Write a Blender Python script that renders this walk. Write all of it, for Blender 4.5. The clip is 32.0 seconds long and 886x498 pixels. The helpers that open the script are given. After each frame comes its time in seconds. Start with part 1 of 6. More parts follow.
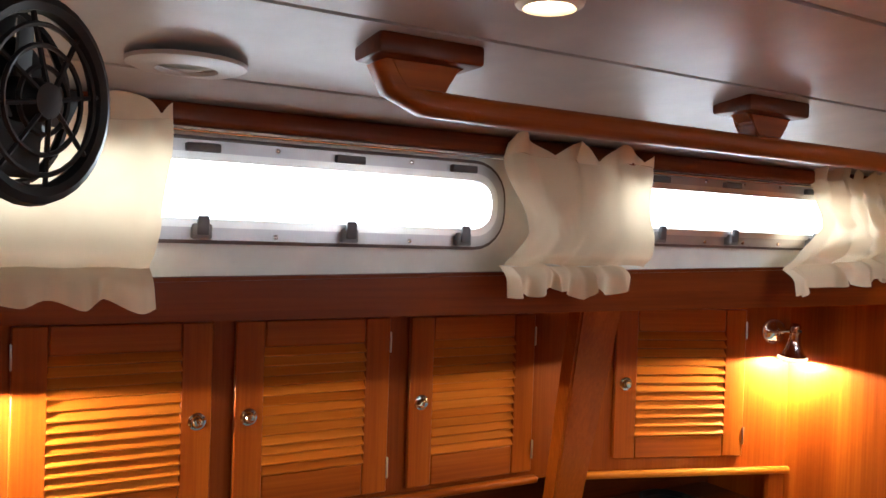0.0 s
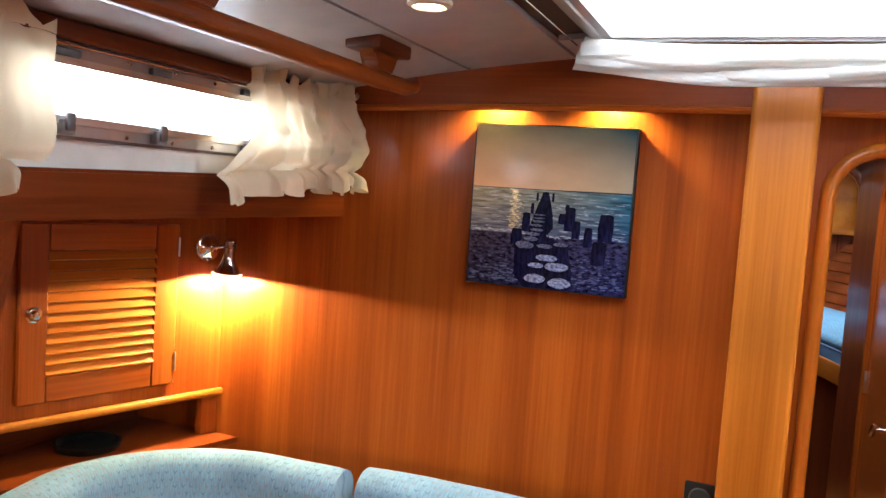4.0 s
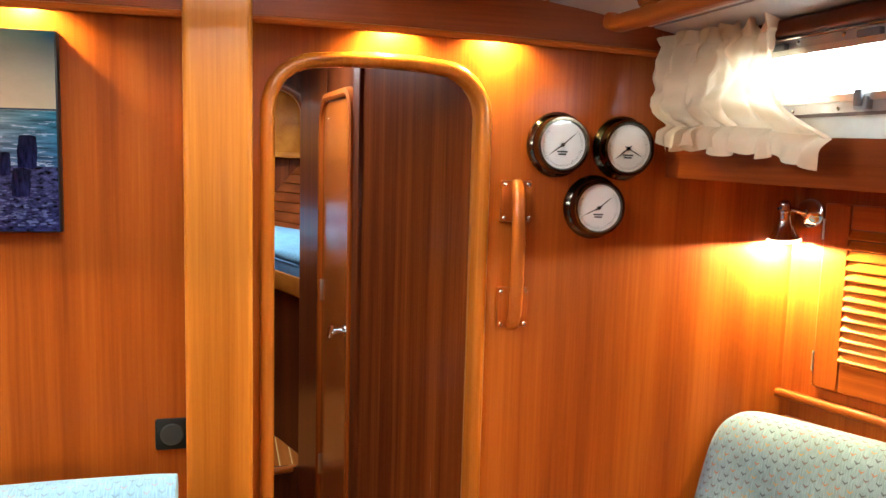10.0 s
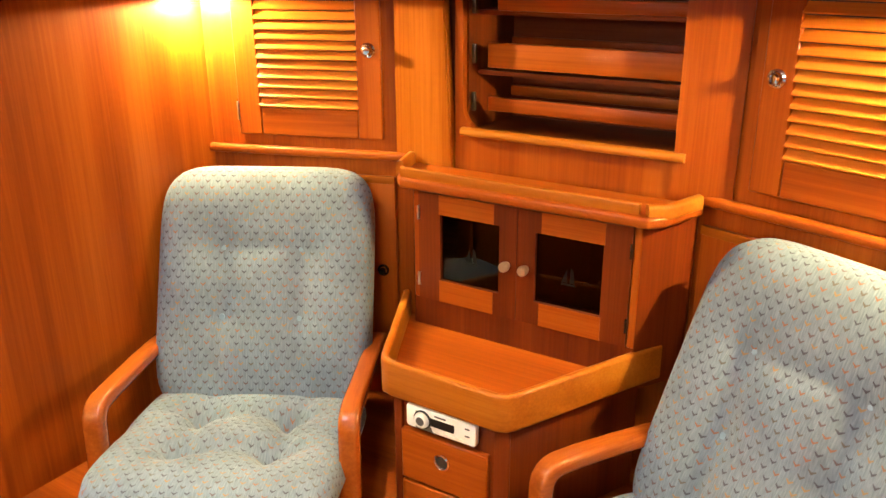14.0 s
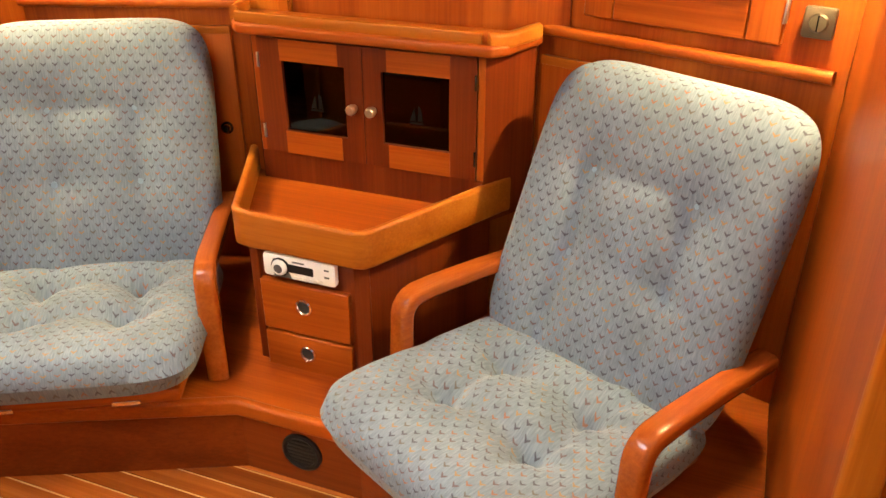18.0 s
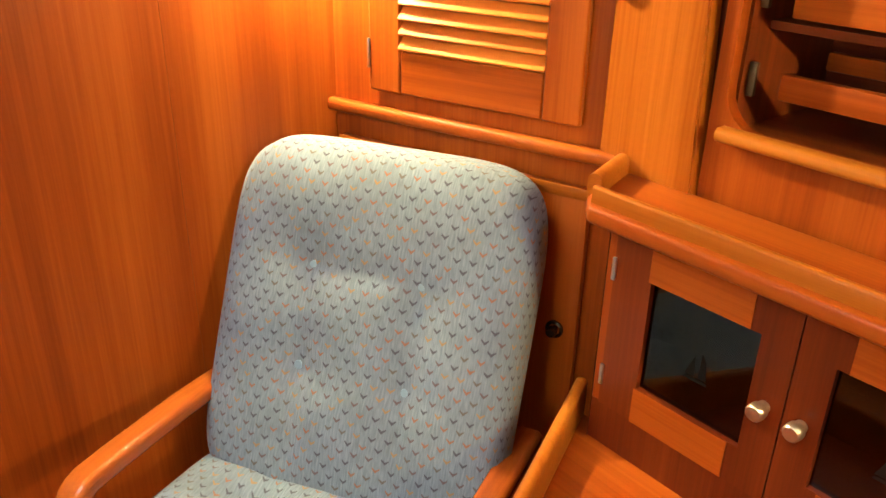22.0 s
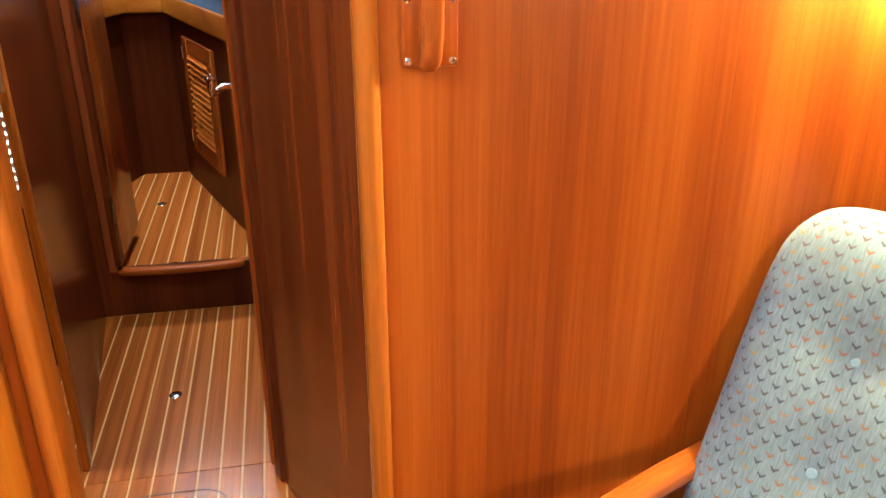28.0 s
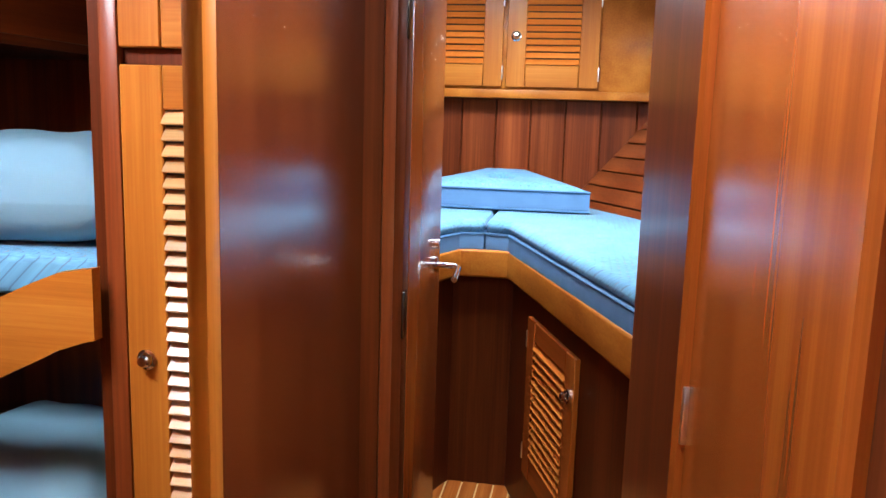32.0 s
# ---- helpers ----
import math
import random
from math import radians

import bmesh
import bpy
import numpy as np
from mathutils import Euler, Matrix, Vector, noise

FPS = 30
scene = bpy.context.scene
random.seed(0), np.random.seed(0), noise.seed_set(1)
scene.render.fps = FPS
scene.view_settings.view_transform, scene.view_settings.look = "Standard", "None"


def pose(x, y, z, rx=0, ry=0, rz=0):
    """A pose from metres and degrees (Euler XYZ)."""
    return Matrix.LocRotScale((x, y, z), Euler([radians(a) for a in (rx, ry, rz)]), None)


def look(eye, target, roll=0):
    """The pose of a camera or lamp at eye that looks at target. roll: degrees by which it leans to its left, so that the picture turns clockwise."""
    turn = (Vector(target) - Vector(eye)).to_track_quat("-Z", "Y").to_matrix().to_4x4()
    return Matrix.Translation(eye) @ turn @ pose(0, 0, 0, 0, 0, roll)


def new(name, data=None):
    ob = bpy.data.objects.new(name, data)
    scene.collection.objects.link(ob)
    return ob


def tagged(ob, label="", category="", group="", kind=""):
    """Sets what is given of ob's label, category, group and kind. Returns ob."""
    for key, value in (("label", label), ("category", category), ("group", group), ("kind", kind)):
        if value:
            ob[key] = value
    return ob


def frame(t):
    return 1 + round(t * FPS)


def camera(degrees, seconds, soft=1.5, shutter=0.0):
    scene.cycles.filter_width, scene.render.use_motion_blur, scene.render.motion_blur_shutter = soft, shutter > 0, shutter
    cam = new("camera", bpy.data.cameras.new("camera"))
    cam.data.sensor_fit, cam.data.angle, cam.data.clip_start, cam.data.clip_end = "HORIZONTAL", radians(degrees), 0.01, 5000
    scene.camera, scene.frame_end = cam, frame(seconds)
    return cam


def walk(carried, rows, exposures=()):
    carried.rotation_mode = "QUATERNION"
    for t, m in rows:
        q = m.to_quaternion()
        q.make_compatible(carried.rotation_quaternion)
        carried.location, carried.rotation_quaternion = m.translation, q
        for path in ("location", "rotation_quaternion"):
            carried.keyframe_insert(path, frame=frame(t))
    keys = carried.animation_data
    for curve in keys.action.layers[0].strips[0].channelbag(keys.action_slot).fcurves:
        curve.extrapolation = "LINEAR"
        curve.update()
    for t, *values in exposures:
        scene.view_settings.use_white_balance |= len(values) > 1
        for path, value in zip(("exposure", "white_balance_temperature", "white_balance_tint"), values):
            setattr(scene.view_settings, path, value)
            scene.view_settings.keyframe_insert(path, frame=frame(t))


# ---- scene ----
cam = camera(57.7, 32.0)
PATH = [
    (0, (0.071, 0.039, 1.657), (1.069, 1.771, 1.623), 1.9),
    (0.5, (0.09, 0.073, 1.645), (1.176, 1.751, 1.576), 3.3),
    (1, (0.14, 0.152, 1.627), (1.426, 1.68, 1.533), 4.3),
    (1.5, (0.202, 0.243, 1.613), (1.735, 1.52, 1.466), 5.0),
    (2, (0.234, 0.252, 1.611), (1.879, 1.371, 1.403), 4.9),
    (2.5, (0.257, 0.226, 1.621), (1.963, 1.249, 1.418), 4.7),
    (3, (0.279, 0.228, 1.63), (2.068, 1.105, 1.457), 4.3),
    (3.5, (0.289, 0.218, 1.622), (2.119, 1.007, 1.455), 4.0),
    (5.5, (0.337, 0.135, 1.591), (2.253, 0.695, 1.472), 2.8),
    (6, (0.357, 0.122, 1.592), (2.287, 0.621, 1.431), 1.4),
    (6.5, (0.375, 0.186, 1.585), (2.33, 0.573, 1.424), 0.6),
    (7, (0.403, 0.276, 1.593), (2.385, 0.49, 1.429), 0.2),
    (7.5, (0.401, 0.283, 1.595), (2.391, 0.354, 1.418), 0.8),
    (8, (0.4, 0.254, 1.597), (2.389, 0.167, 1.398), 0.7),
    (8.5, (0.405, 0.244, 1.598), (2.381, 0.016, 1.388), 0.7),
    (9, (0.416, 0.213, 1.594), (2.375, -0.128, 1.376), 0.7),
    (9.5, (0.428, 0.167, 1.576), (2.362, -0.292, 1.36), 1.8),
    (10, (0.44, 0.163, 1.564), (2.355, -0.362, 1.324), 1.6),
    (10.5, (0.457, 0.19, 1.566), (2.352, -0.397, 1.311), 0.1),
    (11, (0.47, 0.215, 1.568), (2.323, -0.495, 1.318), -0.1),
    (11.5, (0.496, 0.247, 1.568), (2.249, -0.679, 1.307), -0.1),
    (12, (0.489, 0.238, 1.552), (2.097, -0.912, 1.247), 0.1),
    (12.5, (0.487, 0.233, 1.536), (1.974, -1.053, 1.166), 0.7),
    (13, (0.475, 0.223, 1.516), (1.879, -1.128, 1.064), 0.9),
    (13.5, (0.443, 0.21, 1.495), (1.72, -1.222, 0.931), 0.2),
    (14, (0.477, 0.289, 1.457), (1.476, -1.302, 0.77), -0.3),
    (14.5, (0.462, 0.322, 1.423), (1.297, -1.305, 0.611), -1.3),
    (15, (0.477, 0.366, 1.451), (1.181, -1.239, 0.487), -1.6),
    (15.5, (0.469, 0.337, 1.392), (1.122, -1.259, 0.38), -0.5),
    (17.5, (0.458, 0.337, 1.348), (1.138, -1.29, 0.406), -0.6),
    (18, (0.446, 0.318, 1.358), (1.083, -1.327, 0.416), -0.0),
    (18.5, (0.444, 0.29, 1.364), (1.069, -1.369, 0.439), 0.3),
    (19, (0.435, 0.207, 1.362), (1.105, -1.44, 0.447), 2.0),
    (19.5, (0.441, 0.101, 1.368), (1.308, -1.461, 0.468), 2.9),
    (20, (0.521, -0.003, 1.363), (1.552, -1.457, 0.457), 2.0),
    (20.5, (0.696, -0.127, 1.371), (1.81, -1.52, 0.467), 1.3),
    (21, (0.784, -0.239, 1.366), (1.973, -1.566, 0.459), 0.3),
    (21.5, (0.861, -0.386, 1.365), (2.164, -1.619, 0.48), 0.9),
    (22, (0.927, -0.48, 1.361), (2.318, -1.631, 0.502), 1.2),
    (22.5, (0.947, -0.48, 1.352), (2.384, -1.55, 0.463), 0.5),
    (23, (0.944, -0.449, 1.342), (2.383, -1.474, 0.405), 0.1),
    (23.5, (0.945, -0.426, 1.33), (2.369, -1.422, 0.339), -0.0),
    (24, (0.941, -0.414, 1.312), (2.349, -1.362, 0.254), -0.0),
    (24.5, (0.935, -0.401, 1.305), (2.359, -1.284, 0.212), -0.2),
    (26.5, (0.897, -0.372, 1.263), (2.491, -0.99, 0.226), 1.1),
    (27, (0.983, -0.361, 1.275), (2.678, -0.9, 0.359), 0.1),
    (27.5, (1.085, -0.343, 1.332), (2.82, -0.846, 0.474), 1.4),
    (28, (1.16, -0.312, 1.356), (2.959, -0.668, 0.558), -0.1),
    (28.5, (1.254, -0.315, 1.373), (3.122, -0.514, 0.686), -0.1),
    (29, (1.389, -0.36, 1.396), (3.299, -0.336, 0.805), 1.0),
    (29.5, (1.486, -0.358, 1.407), (3.398, -0.127, 0.864), 0.4),
    (30, (1.653, -0.281, 1.41), (3.568, 0.049, 0.936), 0.1),
    (30.5, (1.874, -0.192, 1.445), (3.809, 0.102, 1.031), -0.8),
    (31, (2.078, -0.143, 1.435), (4.017, 0.159, 1.048), 2.1),
    (31.5, (2.251, -0.087, 1.429), (4.194, 0.239, 1.085), 3.6),
    (32, (2.386, -0.036, 1.418), (4.332, 0.293, 1.095), 1.7),
]
walk(cam, [(t, look(eye, target, roll)) for t, eye, target, roll in PATH],
     exposures=[(0, -0.58, 6200, 8), (1, -0.38, 6200, 6), (3, -0.28, 6100, 8), (6, -0.33, 5800, 7), (8, -0.05, 5700, 5), (9, 0.15, 5900, 0), (11, 0.05, 6300, 5), (13, -0.05, 6700, 12), (14, 0.10, 7100, 16), (15, -0.15, 6500, 16), (18, -0.12, 7000, 22), (20, -0.08, 7000, 20), (21, 0.12, 6800, 16), (23, -0.2, 6600, 21), (24, 0.02, 6600, 24), (27, 0.12, 6900, 12), (28, 0.5, 6200, 8), (29, 0.36, 4800, -7), (30, 0.08, 3750, -18), (31, 0.4, 4900, 6), (32, 0.5, 5900, 10)])

# ---------------------------------------------------------------- world and lights
CY = 0.18            # centreline of the boat
FWD = 2.25           # saloon face of the forward bulkhead


def ceil_z(y):
    return 1.95 - 0.09 * (y - CY) ** 2


world = bpy.data.worlds.new("sky")
scene.world = world
world.use_nodes = True
wn = world.node_tree
sky = wn.nodes.new("ShaderNodeTexSky")
sky.sky_type, sky.sun_disc = "NISHITA", False
sky.sun_elevation, sky.sun_rotation = radians(48), radians(150)
wn.links.new(sky.outputs[0], wn.nodes["Background"].inputs[0])
wn.nodes["Background"].inputs[1].default_value = 0.15

sun = new("sun", bpy.data.lights.new("sun", "SUN"))
sun.data.energy, sun.data.angle, sun.data.color = 1.2, radians(12), (1.0, 0.96, 0.9)
sun.matrix_world = look((-4, -7, 11), (1, 0.3, 1))


def area_lamp(name, eye, target, sx, sy, watts, colour):
    data = bpy.data.lights.new(name, "AREA")
    data.shape, data.size, data.size_y, data.energy, data.color = "RECTANGLE", sx, sy, watts, colour
    ob = new(name, data)
    ob.matrix_world = look(eye, target)
    return ob


def spot_lamp(name, eye, target, watts, colour, angle=110, blend=0.6, radius=0.02):
    data = bpy.data.lights.new(name, "SPOT")
    data.energy, data.color, data.shadow_soft_size = watts, colour, radius
    data.spot_size, data.spot_blend = radians(angle), blend
    ob = new(name, data)
    ob.matrix_world = look(eye, target)
    return ob


DAY = (0.86, 0.94, 1.0)
# daylight in the openings
area_lamp("port_window_light_aft", (0.42, 1.345, 1.715), (0.42, 0.2, 1.2), 0.90, 0.11, 9, DAY)
area_lamp("port_window_light_fwd", (1.56, 1.345, 1.728), (1.56, 0.2, 1.2), 0.80, 0.10, 9, DAY)
area_lamp("starboard_window_light_fwd", (1.56, -0.985, 1.728), (1.56, 0.2, 1.2), 0.80, 0.10, 9, DAY)
area_lamp("starboard_window_light_aft", (0.42, -0.985, 1.715), (0.42, 0.2, 1.2), 0.90, 0.11, 8, DAY)
area_lamp("saloon_hatch_light", (1.65, 0.18, 2.045), (1.65, 0.18, 0), 0.54, 0.64, 25.5, DAY)
# unseen fill added aft to brighten the port lockers; no opening is built there
area_lamp("companionway_light", (-1.1, 0.0, 1.88), (0.8, 1.5, 1.0), 0.6, 0.6, 7, (1.0, 0.95, 0.88))
# daylight fills in unseen ceiling openings, added to brighten passage and cabins
area_lamp("forward_hatch_light", (4.75, 0.27, 1.985), (4.75, 0.27, 0), 0.46, 0.46, 34, DAY)
area_lamp("passage_hatch_light", (3.10, 0.03, 1.945), (3.10, 0.03, 0), 0.26, 0.26, 13, DAY)
area_lamp("port_cabin_light", (3.05, 1.05, 1.945), (3.05, 1.05, 0), 0.36, 0.36, 34, DAY)

# bright overcast distance all round, beyond the hull
bm = bmesh.new()
N = 48
lo = [bm.verts.new((60 * math.cos(2 * math.pi * i / N), 60 * math.sin(2 * math.pi * i / N), -12)) for i in range(N)]
hi = [bm.verts.new((60 * math.cos(2 * math.pi * i / N), 60 * math.sin(2 * math.pi * i / N), 30)) for i in range(N)]
for i in range(N):
    bm.faces.new((lo[i], lo[(i + 1) % N], hi[(i + 1) % N], hi[i]))
me = bpy.data.meshes.new("backdrop")
bm.to_mesh(me)
bm.free()
haze = bpy.data.materials.new("bright_overcast")
haze.use_nodes = True
hb = haze.node_tree.nodes["Principled BSDF"]
hb.inputs["Base Color"].default_value = (0.8, 0.85, 0.9, 1)
hb.inputs["Emission Color"].default_value, hb.inputs["Emission Strength"].default_value = (0.93, 0.97, 1.0, 1), 5.0
me.materials.append(haze)
tagged(new("backdrop", me), "bright white overcast beyond the windows", kind="structure")

# ---------------------------------------------------------------- materials
def mat(name):
    m = bpy.data.materials.new(name)
    m.use_nodes = True
    return m, m.node_tree, m.node_tree.nodes["Principled BSDF"]


def node(nt, kind, **sets):
    n = nt.nodes.new("ShaderNode" + kind)
    for key, value in sets.items():
        n.inputs[key.replace("_", " ")].default_value = value
    return n


def ramp(nt, source, stops):
    n = nt.nodes.new("ShaderNodeValToRGB")
    while len(n.color_ramp.elements) < len(stops):
        n.color_ramp.elements.new(0.5)
    for e, (at, colour) in zip(n.color_ramp.elements, stops):
        e.position, e.color = at, (*colour, 1)
    nt.links.new(source, n.inputs[0])
    return n


def coords(nt, scale, space="Object"):
    tc, mp = nt.nodes.new("ShaderNodeTexCoord"), nt.nodes.new("ShaderNodeMapping")
    mp.inputs["Scale"].default_value = scale
    nt.links.new(tc.outputs[space], mp.inputs[0])
    return mp


def wood(name, dark, mid, light, axis="z", rough=0.38, coat=0.08, figure=1.0, piece=0.0, spec=0.11, relief=0.06, fine_part=0.32):
    """Varnished timber with its grain along one axis, in metres."""
    m, nt, b = mat(name)
    k = {"x": 0, "y": 1, "z": 2}[axis]
    fine, wide = [150.0] * 3, [7.5 * figure] * 3
    fine[k], wide[k] = 3.0, 0.25
    mf, mw = coords(nt, fine), coords(nt, wide)
    if piece:
        info = nt.nodes.new("ShaderNodeObjectInfo")
        mul = nt.nodes.new("ShaderNodeMath")
        mul.operation = "MULTIPLY"
        mul.inputs[1].default_value = 37.0
        nt.links.new(info.outputs["Random"], mul.inputs[0])
        for mp in (mf, mw):
            comb = nt.nodes.new("ShaderNodeCombineXYZ")
            for i in range(3):
                nt.links.new(mul.outputs[0], comb.inputs[i])
            nt.links.new(comb.outputs[0], mp.inputs["Location"])
    nf, nw = node(nt, "TexNoise", Scale=1.0, Detail=5.0, Roughness=0.65), node(nt, "TexNoise", Scale=1.0, Detail=3.0, Distortion=0.6)
    nt.links.new(mf.outputs[0], nf.inputs["Vector"])
    nt.links.new(mw.outputs[0], nw.inputs["Vector"])
    mix = nt.nodes.new("ShaderNodeMix")
    mix.inputs[0].default_value = fine_part
    nt.links.new(nw.outputs[0], mix.inputs[2])
    nt.links.new(nf.outputs[0], mix.inputs[3])
    r = ramp(nt, mix.outputs[0], [(0.35, dark), (0.50, mid), (0.65, light)])
    last = r.outputs[0]
    if piece:
        hsv = nt.nodes.new("ShaderNodeHueSaturation")
        mr = nt.nodes.new("ShaderNodeMapRange")
        mr.inputs[3].default_value, mr.inputs[4].default_value = 1 - piece, 1 + piece
        nt.links.new(info.outputs["Random"], mr.inputs[0])
        nt.links.new(mr.outputs[0], hsv.inputs["Value"])
        nt.links.new(last, hsv.inputs["Color"])
        last = hsv.outputs[0]
    nt.links.new(last, b.inputs["Base Color"])
    rr = nt.nodes.new("ShaderNodeMapRange")
    rr.inputs[3].default_value, rr.inputs[4].default_value = (rough - 0.05, rough + 0.10) if relief else (rough, rough + 0.02)
    nt.links.new(nw.outputs[0], rr.inputs[0])
    nt.links.new(rr.outputs[0], b.inputs["Roughness"])
    b.inputs["Coat Weight"].default_value, b.inputs["Coat Roughness"].default_value = coat, 0.16
    b.inputs["Specular IOR Level"].default_value = spec
    if relief:
        bump = node(nt, "Bump", Strength=relief, Distance=0.002)
        nt.links.new(nf.outputs[0], bump.inputs["Height"])
        nt.links.new(bump.outputs[0], b.inputs["Normal"])
    return m


MAH = ((0.185, 0.031, 0.0037), (0.275, 0.054, 0.0056), (0.365, 0.086, 0.0093))
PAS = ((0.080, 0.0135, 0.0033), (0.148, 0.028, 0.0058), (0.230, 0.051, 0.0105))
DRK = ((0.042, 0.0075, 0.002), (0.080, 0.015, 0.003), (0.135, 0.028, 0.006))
RED = ((0.100, 0.016, 0.002), (0.155, 0.027, 0.004), (0.215, 0.042, 0.007))
LGT = ((0.255, 0.063, 0.006), (0.350, 0.101, 0.010), (0.450, 0.153, 0.018))
SLT = ((0.380, 0.090, 0.011), (0.480, 0.128, 0.016), (0.580, 0.178, 0.027))
wood_z, wood_x, wood_y = (wood("mahogany_" + a, *MAH, axis=a) for a in "zxy")
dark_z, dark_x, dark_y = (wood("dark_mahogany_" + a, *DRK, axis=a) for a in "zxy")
rail_x = wood("handrail_mahogany_x", (0.130, 0.024, 0.003), (0.190, 0.040, 0.005), (0.26, 0.062, 0.009), axis="x", rough=0.42, coat=0.06)
red_x = wood("red_mahogany_x", *RED, axis="x", coat=0.2)
slat_x = wood("slat_mahogany_x", *SLT, axis="x", piece=0.13)
red_z = wood("red_mahogany_z", (0.125, 0.020, 0.003), (0.190, 0.034, 0.0045), (0.255, 0.053, 0.008), axis="z")
cab_z = wood("cabinet_mahogany_z", (0.080, 0.012, 0.003), (0.125, 0.020, 0.004), (0.170, 0.032, 0.006), axis="z", coat=0.2)
cab_y = wood("cabinet_mahogany_y", (0.080, 0.012, 0.003), (0.125, 0.020, 0.004), (0.170, 0.032, 0.006), axis="y", coat=0.2)
# slat base paled and varied for the daylight its varnish reflects
slat_sheen = wood("sheen_slat_mahogany_x", (0.42, 0.195, 0.058), (0.50, 0.265, 0.098), (0.57, 0.33, 0.145), axis="x", rough=0.2, coat=0.7, spec=0.5, piece=0.22)
red_y = wood("red_mahogany_y", *RED, axis="y")
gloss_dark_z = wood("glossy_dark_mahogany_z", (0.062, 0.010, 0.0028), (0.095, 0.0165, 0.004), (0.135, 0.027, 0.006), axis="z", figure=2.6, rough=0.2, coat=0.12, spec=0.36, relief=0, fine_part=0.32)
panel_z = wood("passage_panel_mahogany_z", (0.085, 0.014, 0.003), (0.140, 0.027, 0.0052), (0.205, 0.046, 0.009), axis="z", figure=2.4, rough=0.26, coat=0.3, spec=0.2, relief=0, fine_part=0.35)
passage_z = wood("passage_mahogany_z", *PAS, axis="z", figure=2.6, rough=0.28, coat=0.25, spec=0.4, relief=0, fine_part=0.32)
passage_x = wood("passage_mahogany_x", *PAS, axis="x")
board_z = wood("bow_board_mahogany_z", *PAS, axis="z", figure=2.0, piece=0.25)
gloss_wood_z = wood("glossy_mahogany_z", (0.255, 0.047, 0.005), (0.320, 0.064, 0.007), (0.400, 0.092, 0.010), axis="z", figure=2.6, rough=0.25, coat=0.4, spec=0.5, relief=0, fine_part=0.32)
trim_z = wood("trim_mahogany_z", (0.255, 0.062, 0.007), (0.370, 0.103, 0.012), (0.480, 0.150, 0.020), axis="z", rough=0.24, coat=0.45)
light_z, light_x, light_y = (wood("light_mahogany_" + a, *LGT, axis=a) for a in "zxy")
sole_wood = wood("teak_sole", (0.20, 0.045, 0.007), (0.30, 0.076, 0.012), (0.41, 0.118, 0.020), "x", 0.22, 0.32, 2.5, piece=0.16, spec=0.16)
holly = wood("holly_strip", (0.50, 0.26, 0.075), (0.60, 0.33, 0.11), (0.68, 0.40, 0.15), "x", 0.3, 0.3)


def plain(name, colour, rough=0.5, metal=0.0, grain=0.0, grain_scale=300.0, spread=0.08, **more):
    m, nt, b = mat(name)
    b.inputs["Roughness"].default_value, b.inputs["Metallic"].default_value = rough, metal
    for key, value in more.items():
        b.inputs[key.replace("_", " ")].default_value = value
    n = node(nt, "TexNoise", Scale=14.0, Detail=4.0)
    nt.links.new(coords(nt, (1, 1, 1)).outputs[0], n.inputs["Vector"])
    lo, hi = [c * (1 - spread) for c in colour], [min(1, c * (1 + spread)) for c in colour]
    nt.links.new(ramp(nt, n.outputs[0], [(0.3, lo), (0.7, hi)]).outputs[0], b.inputs["Base Color"])
    if grain:
        g, bump = node(nt, "TexNoise", Scale=grain_scale, Detail=2.0), node(nt, "Bump", Strength=grain, Distance=0.002)
        nt.links.new(coords(nt, (1, 1, 1)).outputs[0], g.inputs["Vector"])
        nt.links.new(g.outputs[0], bump.inputs["Height"])
        nt.links.new(bump.outputs[0], b.inputs["Normal"])
    return m


vinyl = plain("headliner_vinyl", (0.325, 0.285, 0.268), 0.42, grain=0.12, grain_scale=500)
white_grp = plain("white_gelcoat", (0.72, 0.70, 0.64), 0.35)
cream = plain("cream_trim", (0.62, 0.55, 0.42), 0.4)
chrome = plain("chrome", (0.75, 0.74, 0.72), 0.12, 1.0)
brushed = plain("brushed_steel", (0.62, 0.60, 0.57), 0.3, 1.0)
knob_metal = plain("brushed_pale_brass", (0.66, 0.55, 0.42), 0.34, 1.0)
alu = plain("anodised_aluminium", (0.42, 0.40, 0.40), 0.35, 0.9)
brass_dark = plain("aged_brass", (0.075, 0.055, 0.035), 0.22, 0.8)
gunmetal = plain("polished_dark_brass", (0.105, 0.085, 0.062), 0.12, 1.0)
black = plain("black_plastic", (0.007, 0.007, 0.008), 0.45, Specular_IOR_Level=0.25)
rubber = plain("black_rubber", (0.02, 0.02, 0.02), 0.6)
joint_dark = plain("dark_joint", (0.055, 0.025, 0.014), 0.6)
pink_grain = plain("dark_brass_plate", (0.13, 0.10, 0.06), 0.4, 0.6)
white_plastic = plain("white_plastic", (0.78, 0.78, 0.76), 0.35)
grey_plastic = plain("dark_grey_plastic", (0.08, 0.08, 0.085), 0.4)
latch_grey = plain("grey_latch_plastic", (0.17, 0.17, 0.18), 0.4)
seal_brown = plain("aged_sealant", (0.10, 0.065, 0.055), 0.6)
dial_white = plain("dial_white", (0.80, 0.78, 0.72), 0.5)
dial_cream = plain("dial_cream", (0.70, 0.66, 0.55), 0.5)
# near-black colour stands for the shade inside lockers and between slats
shade_inside = plain("inside_shade", (0.035, 0.016, 0.009), 0.6)
hull_liner = plain("hull_liner", (0.55, 0.50, 0.42), 0.6)


def glow(name, colour, strength):
    m, nt, b = mat(name)
    b.inputs["Base Color"].default_value = (*colour, 1)
    b.inputs["Emission Color"].default_value, b.inputs["Emission Strength"].default_value = (*colour, 1), strength
    return m


